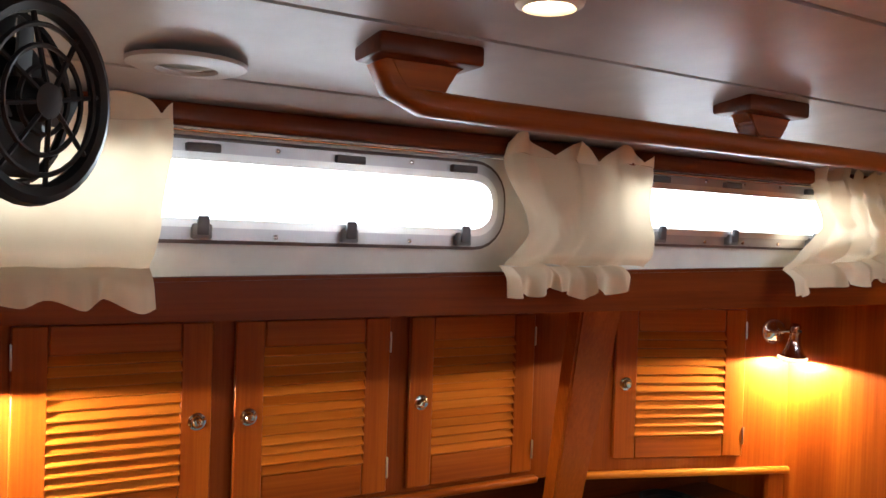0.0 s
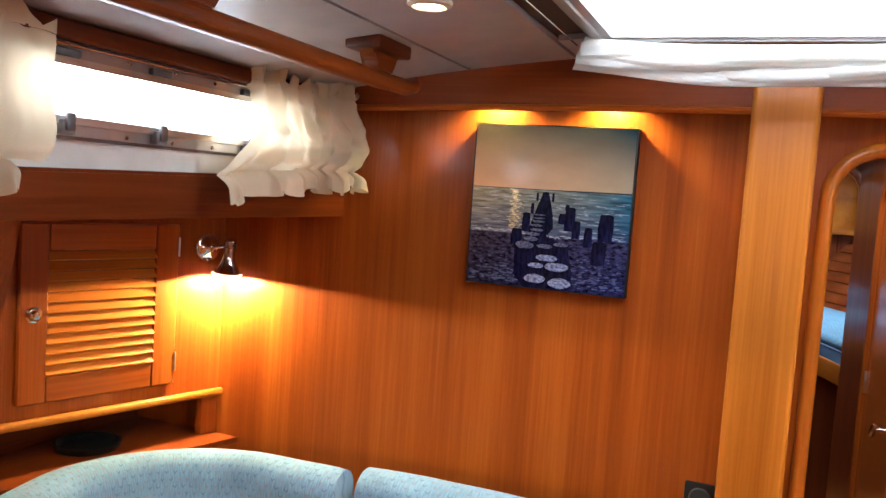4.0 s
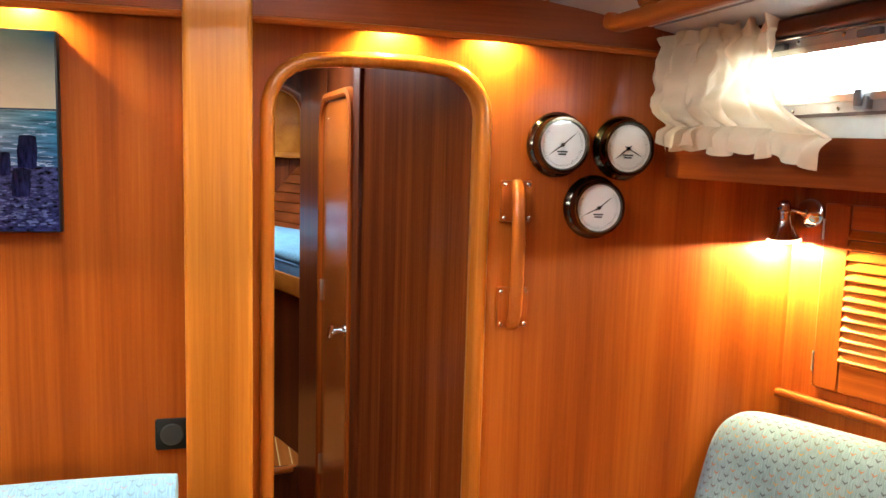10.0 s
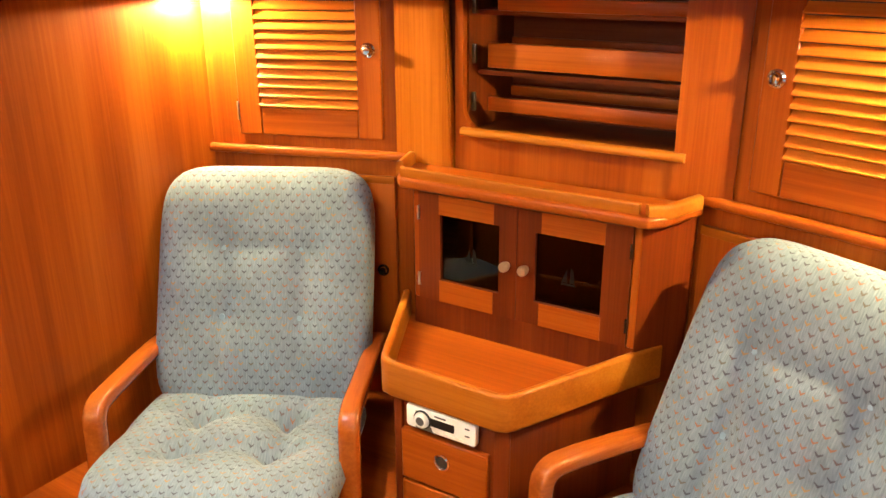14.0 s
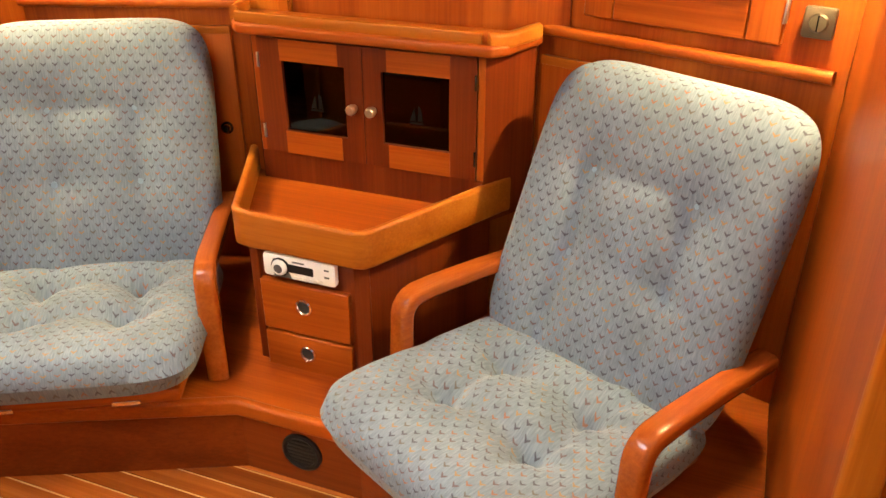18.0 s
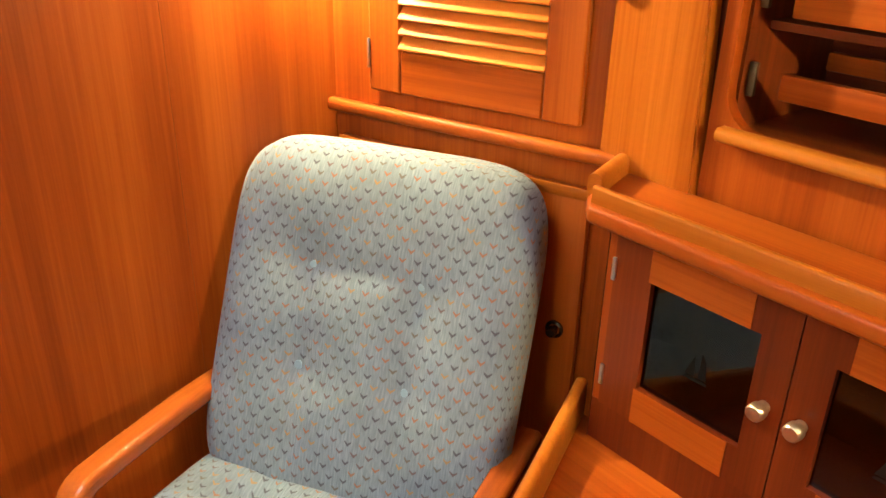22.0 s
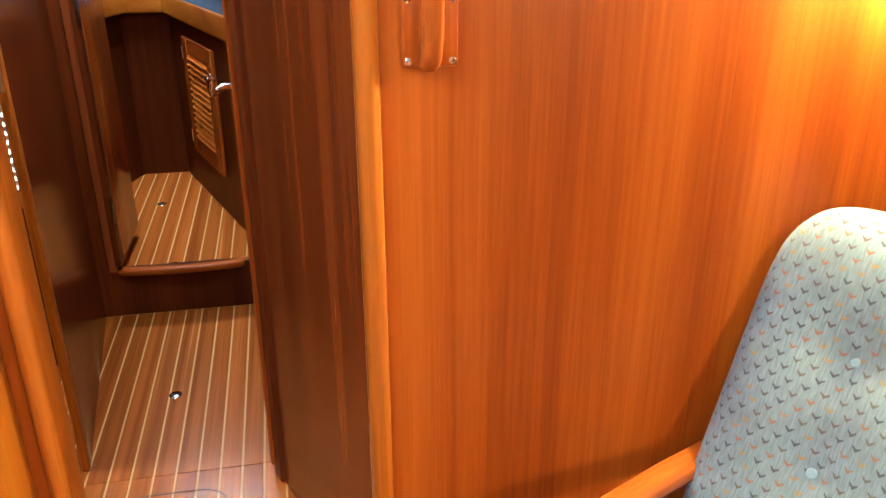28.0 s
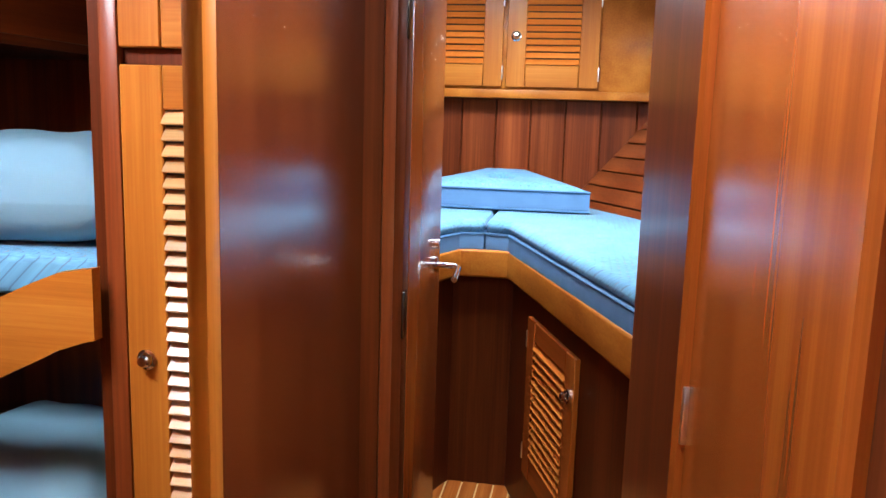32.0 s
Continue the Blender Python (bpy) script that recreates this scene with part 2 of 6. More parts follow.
bulb = glow("lit_bulb", (1.0, 0.72, 0.38), 18.0)
shade_glass = glow("lit_frosted_glass", (1.0, 0.86, 0.60), 4.0)
bulb_white = glow("lit_ceiling_bulb", (1.0, 0.80, 0.50), 22.0)


def glass(name, colour=(1, 1, 1), rough=0.02, gloss=0.05):
    """A thin pane: mostly clear, with the gloss of glass."""
    m, nt, b = mat(name)
    tr, gl, mx = node(nt, "BsdfTransparent"), node(nt, "BsdfGlossy", Roughness=rough), nt.nodes.new("ShaderNodeMixShader")
    tr.inputs[0].default_value = (*colour, 1)
    mx.inputs[0].default_value = gloss
    nt.links.new(tr.outputs[0], mx.inputs[1])
    nt.links.new(gl.outputs[0], mx.inputs[2])
    nt.links.new(mx.outputs[0], nt.nodes["Material Output"].inputs[0])
    return m


pane_glass = glass("window_glass")
smoked = glass("smoked_glass", (0.10, 0.085, 0.075), gloss=0.045)


def cloth(name, colour, trans=0.5):
    m, nt, b = mat(name)
    b.inputs["Base Color"].default_value = (*colour, 1)
    b.inputs["Roughness"].default_value = 0.9
    tl, mx = node(nt, "BsdfTranslucent"), nt.nodes.new("ShaderNodeMixShader")
    tl.inputs[0].default_value = (*colour, 1)
    mx.inputs[0].default_value = trans
    w, bump = node(nt, "TexNoise", Scale=900.0, Detail=2.0), node(nt, "Bump", Strength=0.2, Distance=0.001)
    nt.links.new(coords(nt, (1, 1, 1)).outputs[0], w.inputs["Vector"])
    nt.links.new(w.outputs[0], bump.inputs["Height"])
    nt.links.new(bump.outputs[0], b.inputs["Normal"])
    nt.links.new(b.outputs[0], mx.inputs[1])
    nt.links.new(tl.outputs[0], mx.inputs[2])
    nt.links.new(mx.outputs[0], nt.nodes["Material Output"].inputs[0])
    return m


curtain_cloth = cloth("curtain_cotton", (0.70, 0.56, 0.385), 0.24)
shade_cloth = cloth("shade_cloth", (0.86, 0.85, 0.82), 0.6)


def maths(nt, op, a, b=None):
    n = nt.nodes.new("ShaderNodeMath")
    n.operation = op
    for i, v in enumerate((a, b)):
        if v is None:
            continue
        if isinstance(v, (int, float)):
            n.inputs[i].default_value = v
        else:
            nt.links.new(v, n.inputs[i])
    return n.outputs[0]


def upholstery(name, ground, ticks=0.86, space="UV"):
    """Woven velour, with rows of small two-coloured ticks laid out in metres of the UV map."""
    m, nt, b = mat(name)
    tc = nt.nodes.new("ShaderNodeTexCoord")
    sep = nt.nodes.new("ShaderNodeSeparateXYZ")
    nt.links.new(tc.outputs[space], sep.inputs[0])
    u, v = sep.outputs[0], sep.outputs[1]
    n = node(nt, "TexNoise", Scale=9.0, Detail=3.0)
    nt.links.new(tc.outputs[space], n.inputs["Vector"])
    base = ramp(nt, n.outputs[0], [(0.3, [c * 0.86 for c in ground]), (0.7, [min(1, c * 1.12) for c in ground])]).outputs[0]
    streak = coords(nt, (330, 38, 330), space)
    ns = node(nt, "TexNoise", Scale=1.0, Detail=3.0)
    nt.links.new(streak.outputs[0], ns.inputs["Vector"])
    mx0 = nt.nodes.new("ShaderNodeMix")
    mx0.data_type, mx0.blend_type = "RGBA", "MULTIPLY"
    mx0.inputs[0].default_value = 0.75
    nt.links.new(base, mx0.inputs[6])
    nt.links.new(ramp(nt, ns.outputs[0], [(0.3, (0.52, 0.56, 0.58)), (0.62, (0.95, 0.97, 0.95)), (0.75, (1.15, 1.13, 1.05))]).outputs[0], mx0.inputs[7])
    last = mx0.outputs[2]
    if ticks:
        CW, CH = 0.0275, 0.0172
        wob = node(nt, "TexNoise", Scale=130.0, Detail=2.0)
        nt.links.new(tc.outputs[space], wob.inputs["Vector"])
        jit = maths(nt, "MULTIPLY", maths(nt, "SUBTRACT", wob.outputs[0], 0.5), 0.16)
        vv = maths(nt, "ADD", maths(nt, "DIVIDE", v, CH), jit)
        row = maths(nt, "FLOOR", vv)
        shift = maths(nt, "MULTIPLY", maths(nt, "MODULO", maths(nt, "ABSOLUTE", row), 2.0), 0.5)
        cu = maths(nt, "ADD", maths(nt, "DIVIDE", u, CW), shift)
        col = maths(nt, "FLOOR", cu)
        fu = maths(nt, "SUBTRACT", maths(nt, "SUBTRACT", cu, col), 0.5)
        fv = maths(nt, "SUBTRACT", maths(nt, "SUBTRACT", vv, row), 0.5)
        au = maths(nt, "ABSOLUTE", fu)
        bend = maths(nt, "ABSOLUTE", maths(nt, "ADD", maths(nt, "MULTIPLY", au, -1.35), maths(nt, "ADD", fv, 0.08)))
        slim = nt.nodes.new("ShaderNodeMapRange")
        slim.inputs[1].default_value, slim.inputs[2].default_value, slim.inputs[3].default_value, slim.inputs[4].default_value = 0.0, 0.22, 0.175, 0.105
        nt.links.new(au, slim.inputs[0])
        edge = nt.nodes.new("ShaderNodeMapRange")
        edge.inputs[1].default_value, edge.inputs[2].default_value, edge.inputs[3].default_value, edge.inputs[4].default_value = -0.09, 0.05, 1.0, 0.0
        nt.links.new(maths(nt, "SUBTRACT", bend, slim.outputs[0]), edge.inputs[0])
        inside = maths(nt, "MULTIPLY", edge.outputs[0], maths(nt, "LESS_THAN", au, 0.24))
        comb = nt.nodes.new("ShaderNodeCombineXYZ")
        nt.links.new(col, comb.inputs[0])
        nt.links.new(row, comb.inputs[1])
        wn_ = nt.nodes.new("ShaderNodeTexWhiteNoise")
        wn_.noise_dimensions = "2D"
        nt.links.new(comb.outputs[0], wn_.inputs["Vector"])
        tick = ramp(nt, wn_.outputs[0], [(0.0, (0.040, 0.038, 0.060)), (0.32, (0.085, 0.050, 0.055)), (0.52, (0.22, 0.085, 0.038)), (0.70, (0.25, 0.14, 0.052)), (0.86, (0.080, 0.070, 0.055))])
        tick.color_ramp.interpolation = "CONSTANT"
        mx = nt.nodes.new("ShaderNodeMix")
        mx.data_type = "RGBA"
        nt.links.new(maths(nt, "MULTIPLY", inside, ticks), mx.inputs[0])
        nt.links.new(last, mx.inputs[6])
        nt.links.new(tick.outputs[0], mx.inputs[7])
        last = mx.outputs[2]
    nt.links.new(last, b.inputs["Base Color"])
    b.inputs["Roughness"].default_value = 0.92
    b.inputs["Sheen Weight"].default_value, b.inputs["Sheen Roughness"].default_value = 0.12, 0.4
    bump = node(nt, "Bump", Strength=0.25, Distance=0.0015)
    nt.links.new(ns.outputs[0], bump.inputs["Height"])
    nt.links.new(bump.outputs[0], b.inputs["Normal"])
    return m


arm_wood = wood("glossy_arm_mahogany", (0.21, 0.042, 0.007), (0.30, 0.068, 0.010), (0.39, 0.105, 0.018), "y", 0.2, 0.6, relief=0.01)
chair_cloth = upholstery("chair_velour", (0.162, 0.212, 0.280))
button_cloth = plain("button_velour", (0.17, 0.26, 0.36), 0.85)
settee_cloth = upholstery("settee_velour", (0.165, 0.268, 0.435), 0.42)
berth_cloth = upholstery("berth_quilt", (0.14, 0.32, 0.47), 0.45)
pillow_cloth = cloth("pillow_cotton", (0.16, 0.27, 0.33), 0.05)

# ---------------------------------------------------------------- mesh helpers
def mesh(name, bm, material, smooth=0.0):
    """smooth: the angle in degrees under which faces shade as one surface."""
    bmesh.ops.recalc_face_normals(bm, faces=bm.faces)
    me = bpy.data.meshes.new(name)
    bm.to_mesh(me)
    bm.free()
    if smooth:
        me.shade_smooth()
        me.set_sharp_from_angle(angle=radians(smooth))
    me.materials.append(material)
    return me


def part(name, bm, material, parent=None, label="", smooth=40.0):
    ob = new(name, mesh(name, bm, material, smooth))
    ob.parent = parent
    if label:
        tagged(ob, label)
    return ob


def thing(name, label, category, group="", at=None):
    ob = new(name)
    ob.empty_display_size = 0.05
    if at is not None:
        ob.matrix_world = at if isinstance(at, Matrix) else Matrix.Translation(at)
    return tagged(ob, label, category, group)


def structure(name, bm, material, label="", smooth=40.0):
    return tagged(part(name, bm, material, None, label, smooth), kind="structure")


def box(x0, x1, y0, y1, z0, z1, bevel=0.0, bm=None, seg=2):
    bm = bm or bmesh.new()
    vs = [bm.verts.new((x, y, z)) for x in (x0, x1) for y in (y0, y1) for z in (z0, z1)]
    fs = [bm.faces.new([vs[i] for i in f]) for f in ((0, 1, 3, 2), (4, 6, 7, 5), (0, 4, 5, 1), (2, 3, 7, 6), (0, 2, 6, 4), (1, 5, 7, 3))]
    if bevel:
        bmesh.ops.recalc_face_normals(bm, faces=fs)
        es = list({e for f in fs for e in f.edges})
        bmesh.ops.bevel(bm, geom=es, offset=bevel, segments=seg, profile=0.5, affect="EDGES")
    return bm


def placed(bm, m):
    bm.transform(m)
    return bm


def prism(poly, z0, z1, bevel=0.0, seg=2, bm=None):
    """A polygon in x and y, upright from z0 to z1."""
    bm = bm or bmesh.new()
    lo, hi = [bm.verts.new((*p, z0)) for p in poly], [bm.verts.new((*p, z1)) for p in poly]
    fs = [bm.faces.new(lo[::-1]), bm.faces.new(hi)]
    for i in range(len(poly)):
        j = (i + 1) % len(poly)
        fs.append(bm.faces.new((lo[i], lo[j], hi[j], hi[i])))
    if bevel:
        bmesh.ops.recalc_face_normals(bm, faces=fs)
        bmesh.ops.bevel(bm, geom=list({e for f in fs for e in f.edges}), offset=bevel, segments=seg, profile=0.5, affect="EDGES")
    return bm


def rounded(w, h, r, n=6):
    """The corners of a rounded rectangle about the origin, anticlockwise."""
    pts = []
    for cx, cy, a in ((1, 1, 0), (-1, 1, 90), (-1, -1, 180), (1, -1, 270)):
        for i in range(n + 1):
            t = radians(a + 90 * i / n)
            pts.append((cx * (w / 2 - r) + r * math.cos(t), cy * (h / 2 - r) + r * math.sin(t)))
    return pts


def holed(outer, holes, thick, bm=None):
    """A flat plate in x and y with holes cut through, from z 0 down to -thick."""
    bm = bm or bmesh.new()
    edges = []
    for loop in (outer, *holes):
        vs = [bm.verts.new((*p, 0)) for p in loop]
        edges += [bm.edges.new((vs[i], vs[(i + 1) % len(vs)])) for i in range(len(vs))]
    fs = bmesh.ops.triangle_fill(bm, use_beauty=True, use_dissolve=False, edges=edges)["geom"]
    fs = [f for f in fs if isinstance(f, bmesh.types.BMFace)]
    out = bmesh.ops.extrude_face_region(bm, geom=fs)["geom"]
    bmesh.ops.translate(bm, verts=[v for v in out if isinstance(v, bmesh.types.BMVert)], vec=(0, 0, -thick))
    return bm


def sweep(path, profile, closed=False, up=(0, 0, 1), caps=True, bm=None):
    """A profile (across, up) carried along a path of points."""
    bm = bm or bmesh.new()
    path, up = [Vector(p) for p in path], Vector(up)
    rings, n = [], len(path)
    for i, p in enumerate(path):
        a = path[i - 1] if i or closed else p
        b = path[(i + 1) % n] if i < n - 1 or closed else p
        d = (b - a).normalized()
        side = d.cross(up).normalized()
        over = side.cross(d)
        d0, d1 = (p - a).normalized() if (p - a).length else d, (b - p).normalized() if (b - p).length else d
        k = 1 / max(0.5, math.cos(d0.angle(d1) / 2)) if d0.length and d1.length else 1
        rings.append([bm.verts.new(p + side * u * k + over * w) for u, w in profile])
    m = len(profile)
    for i in range(n if closed else n - 1):
        r, s = rings[i], rings[(i + 1) % n]
        for j in range(m):
            bm.faces.new((r[j], r[(j + 1) % m], s[(j + 1) % m], s[j]))
    if caps and not closed:
        bm.faces.new(rings[0][::-1])
        bm.faces.new(rings[-1])
    return bm


def circle(r, n=12, ry=None):
    return [(r * math.cos(2 * math.pi * i / n), (ry or r) * math.sin(2 * math.pi * i / n)) for i in range(n)]


def lathe(profile, n=24, bm=None):
    """Pairs of radius and height, turned about z."""
    bm = bm or bmesh.new()
    rings = []
    for r, z in profile:
        rings.append([bm.verts.new((r * math.cos(2 * math.pi * i / n), r * math.sin(2 * math.pi * i / n), z)) for i in range(n)] if r > 1e-6 else [bm.verts.new((0, 0, z))])
    for a, b in zip(rings, rings[1:]):
        for i in range(n):
            j = (i + 1) % n
            q = [a[i % len(a)], a[j % len(a)], b[j % len(b)], b[i % len(b)]]
            q = list(dict.fromkeys(q))
            if len(q) > 2:
                bm.faces.new(q)
    return bm


def facing(x, y, z, nx, ny):
    """A pose whose local x runs along a wall, local y is up and local z points out of the wall along (nx, ny)."""
    n = Vector((nx, ny, 0)).normalized()
    u = Vector((0, 0, 1))
    side = u.cross(n)
    m = Matrix((side, u, n)).transposed().to_4x4()
    m.translation = (x, y, z)
    return m


def arc(cx, cy, r, a0, a1, n=8):
    return [(cx + r * math.cos(radians(a0 + (a1 - a0) * i / n)), cy + r * math.sin(radians(a0 + (a1 - a0) * i / n))) for i in range(n + 1)]


# ---------------------------------------------------------------- structure
# sole of the saloon and passage: a light bed that shows between the planks
structure("floor", prism([(-1.7, -1.3), (FWD, -1.3), (4.0, -0.5), (4.0, 0.45), (FWD + 0.3, 1.6), (-1.7, 1.6)], -0.05, -0.003), holly, "light holly strips between varnished sole planks", 0)

# forward bulkhead with its arched doorway; local x is -y
ARCH = [(-0.06, 0.0)] + [(-0.06 + 0.10 * (1 - math.cos(radians(a))), 1.645 + 0.10 * math.sin(radians(a))) for a in range(0, 91, 15)]
ARCH += [(0.10, 1.751), (0.176, 1.753), (0.25, 1.751)]
ARCH += [(0.412 - 0.10 * (1 - math.sin(radians(a))), 1.645 + 0.10 * math.cos(radians(a))) for a in range(0, 91, 15)] + [(0.412, 0.0)]
BH = facing(FWD, 0, 0, -1, 0)
bm = bmesh.new()


def slab(pts, thick):
    """Adds an upright slab with corners in local x and z."""
    f, k = [bm.verts.new((*p, 0)) for p in pts], [bm.verts.new((*p, -thick)) for p in pts]
    bm.faces.new(f), bm.faces.new(k[::-1])
    for i in range(len(pts)):
        j = (i + 1) % len(pts)
        bm.faces.new((f[i], k[i], k[j], f[j]))


for pts in ([(-1.33, 0.0), (-0.06, 0.0), (-0.06, 1.97), (-1.33, 1.97)], [(0.412, 0.0), (0.97, 0.0), (0.97, 1.97), (0.412, 1.97)], [(-1.95, 0.0), (-1.3305, 0.0), (-1.3305, 1.56), (-1.95, 1.56)], [(0.9705, 0.0), (1.75, 0.0), (1.75, 1.56), (0.9705, 1.56)]):
    slab(pts, 0.035)
for (xa, za), (xb, zb) in zip(ARCH[1:-1], ARCH[2:-1]):
    if xb - xa > 1e-6:
        slab([(xa, za), (xb, zb), (xb, 1.97), (xa, 1.97)], 0.035)
bmesh.ops.remove_doubles(bm, verts=bm.verts, dist=1e-5)
structure("wall_forward", placed(bm, BH), wood_z, "varnished mahogany bulkhead with an arched doorway", 0)
path = [(FWD - 0.004, -x, z) for x, z in ARCH]
structure("door_trim", sweep(path, [(0.004, -0.045), (0.004, 0.012), (-0.002, 0.020), (-0.012, 0.024), (-0.022, 0.019), (-0.027, 0.008), (-0.027, -0.002), (-0.003, -0.002), (-0.003, -0.045)], up=(-1, 0, 0)), trim_z, "rounded light mahogany trim around the arched doorway", 50)

# ceiling: cambered panels with dark joints; the hatch leaves a hole
HX0, HX1, HY0, HY1 = 1.36, 1.955, -0.17, 0.53


def sheet(x0, x1, y0, y1, drop, thick=0.012, n=5, bm=None, top=ceil_z):
    bm = bm or bmesh.new()
    rows = []
    for i in range(n + 1):
        y = y0 + (y1 - y0) * i / n
        z = top(y) - drop
        rows.append([bm.verts.new(p) for p in ((x0, y, z), (x1, y, z), (x1, y, z + thick), (x0, y, z + thick))])
    for a, b in zip(rows, rows[1:]):
        for i in range(4):
            bm.faces.new((a[i], a[(i + 1) % 4], b[(i + 1) % 4], b[i]))
    bm.faces.new(rows[0][::-1]), bm.faces.new(rows[-1])
    return bm


bm = bmesh.new()
for x0, x1, y0, y1 in ((-1.7, HX0, -0.94, 1.30), (HX1, FWD, -0.94, 1.30), (HX0, HX1, -0.94, HY0), (HX0, HX1, HY1, 1.30)):
    sheet(x0, x1, y0, y1, -0.014, 0.03, 12, bm)
structure("ceiling_backing", bm, joint_dark, "dark joints between the headliner panels")
bm = bmesh.new()
SEAMS = [-0.935, -0.80, -0.535, -0.27, -0.005, 0.18, 0.365, 0.63, 0.895, 1.16, 1.295]
for a, b in zip(SEAMS, SEAMS[1:]):
    a, b = a + 0.0045, b - 0.0045
    spans = [(-1.7, FWD - 0.04)] if b < HY0 or a > HY1 else [(-1.7, HX0), (HX1, FWD - 0.04)]
    for s, e in spans:
        sheet(s, e, a, b, 0.0, 0.012, 3, bm)
structure("ceiling", bm, vinyl, "pale padded headliner panels with dark joints", 30)

# window walls of the coachroof, ledges and the recess under the side decks
def side_wall(tag, yw, sign, windows):
    """sign 1: port. The wall leans a little outboard towards its foot."""
    m = facing(0, yw, 0, 0, -sign)
    k = 1 if sign > 0 else -1
    outer = [(k * x, z) for x, z in ((-1.7, 1.572), (FWD - 0.002, 1.572), (FWD - 0.002, 1.885), (-1.7, 1.885))]
    holes = []
    for x0, x1, z0, z1 in windows:
        c, d = (x0 + x1) / 2, (z0 + z1) / 2
        holes.append([(k * (c) + px, d + pz) for px, pz in rounded(x1 - x0, z1 - z0, 0.05, 5)])
    ob = structure("wall_" + tag, placed(holed(outer, holes, 0.035), m), white_grp, "white coachroof side behind the curtains", 30)
    return m, k


def window(no, m, k, x0, x1, z0, z1, latches):
    c, d = k * (x0 + x1) / 2, (z0 + z1) / 2
    w, h = x1 - x0, z1 - z0
    ring = holed([(c + p, d + q) for p, q in rounded(w + 0.034, h + 0.034, 0.062, 6)], [[(c + p, d + q) for p, q in rounded(w - 0.012, h - 0.012, 0.045, 6)]], 0.030)
    win = tagged(part(f"window_{no}", placed(ring, m @ Matrix.Translation((0, 0, 0.014))), alu, None, "long rounded portlight in an aluminium frame"), kind="structure")
    seal = holed([(c + p, d + q) for p, q in rounded(w + 0.046, h + 0.046, 0.068, 6)], [[(c + p, d + q) for p, q in rounded(w + 0.0345, h + 0.0345, 0.0625, 6)]], 0.010)
    part("seal", placed(seal, m @ Matrix.Translation((0, 0, 0.0102))), seal_brown, win)
    inner = holed([(c + p, d + q) for p, q in rounded(w - 0.004, h - 0.004, 0.047, 6)], [[(c + p, d + q) for p, q in rounded(w - 0.030, h - 0.030, 0.036, 6)]], 0.012)
    part("window_frame", placed(inner, m @ Matrix.Translation((0, 0, 0.022))), brushed, win)
    pane = prism([(c + p, d + q) for p, q in rounded(w - 0.02, h - 0.02, 0.04, 6)], -0.012, -0.008)
    g = part("pane", placed(pane, m), pane_glass, win)
    g.visible_shadow = False
    for x in latches:
        part("latch", placed(box(k * x - 0.015, k * x + 0.015, z0 - 0.016, z0 + 0.008, 0.012, 0.030, 0.004), m), latch_grey, win)
        part("hinge", placed(box(k * x - 0.026, k * x + 0.026, z1 - 0.002, z1 + 0.012, 0.012, 0.026, 0.003), m), grey_plastic, win)
        part("latch_tongue", placed(box(k * x - 0.009, k * x + 0.009, z0 - 0.010, z0 + 0.020, 0.028, 0.036, 0.003), m), grey_plastic, win)
    bm = bmesh.new()
    n = max(5, int(w / 0.11))
    for i in range(n):
        for zz in (z0 - 0.010, z1 + 0.010):
            placed_bm = lathe([(0.0, 0.003), (0.0035, 0.002), (0.0045, 0.0)], 8)
            placed_bm.transform(Matrix.Translation((c - w / 2 + w * (i + 0.5) / n, zz, 0.0145)))
            tmp = bpy.data.meshes.new("screw")
            placed_bm.to_mesh(tmp)
            placed_bm.free()
            bm.from_mesh(tmp)
            bpy.data.meshes.remove(tmp)
    part("screw_row", placed(bm, m), chrome, win)
    return win


YP, YS = 1.292, -0.932
WINS = [(-0.06, 0.895, 1.655, 1.772), (1.14, 1.99, 1.672, 1.784)]
mP, kP = side_wall("port", YP, 1, WINS)
mS, kS = side_wall("starboard", YS, -1, WINS)
window(1, mP, kP, *WINS[0], (0.36, 0.60, 0.82))
window(2, mP, kP, *WINS[1], (1.30, 1.52, 1.80))
window(3, mS, kS, *WINS[1], (1.30, 1.62, 1.86))
window(4, mS, kS, *WINS[0], (0.12, 0.36, 0.78))


def ledge_z(x):
    return 1.575 + 0.02 * x


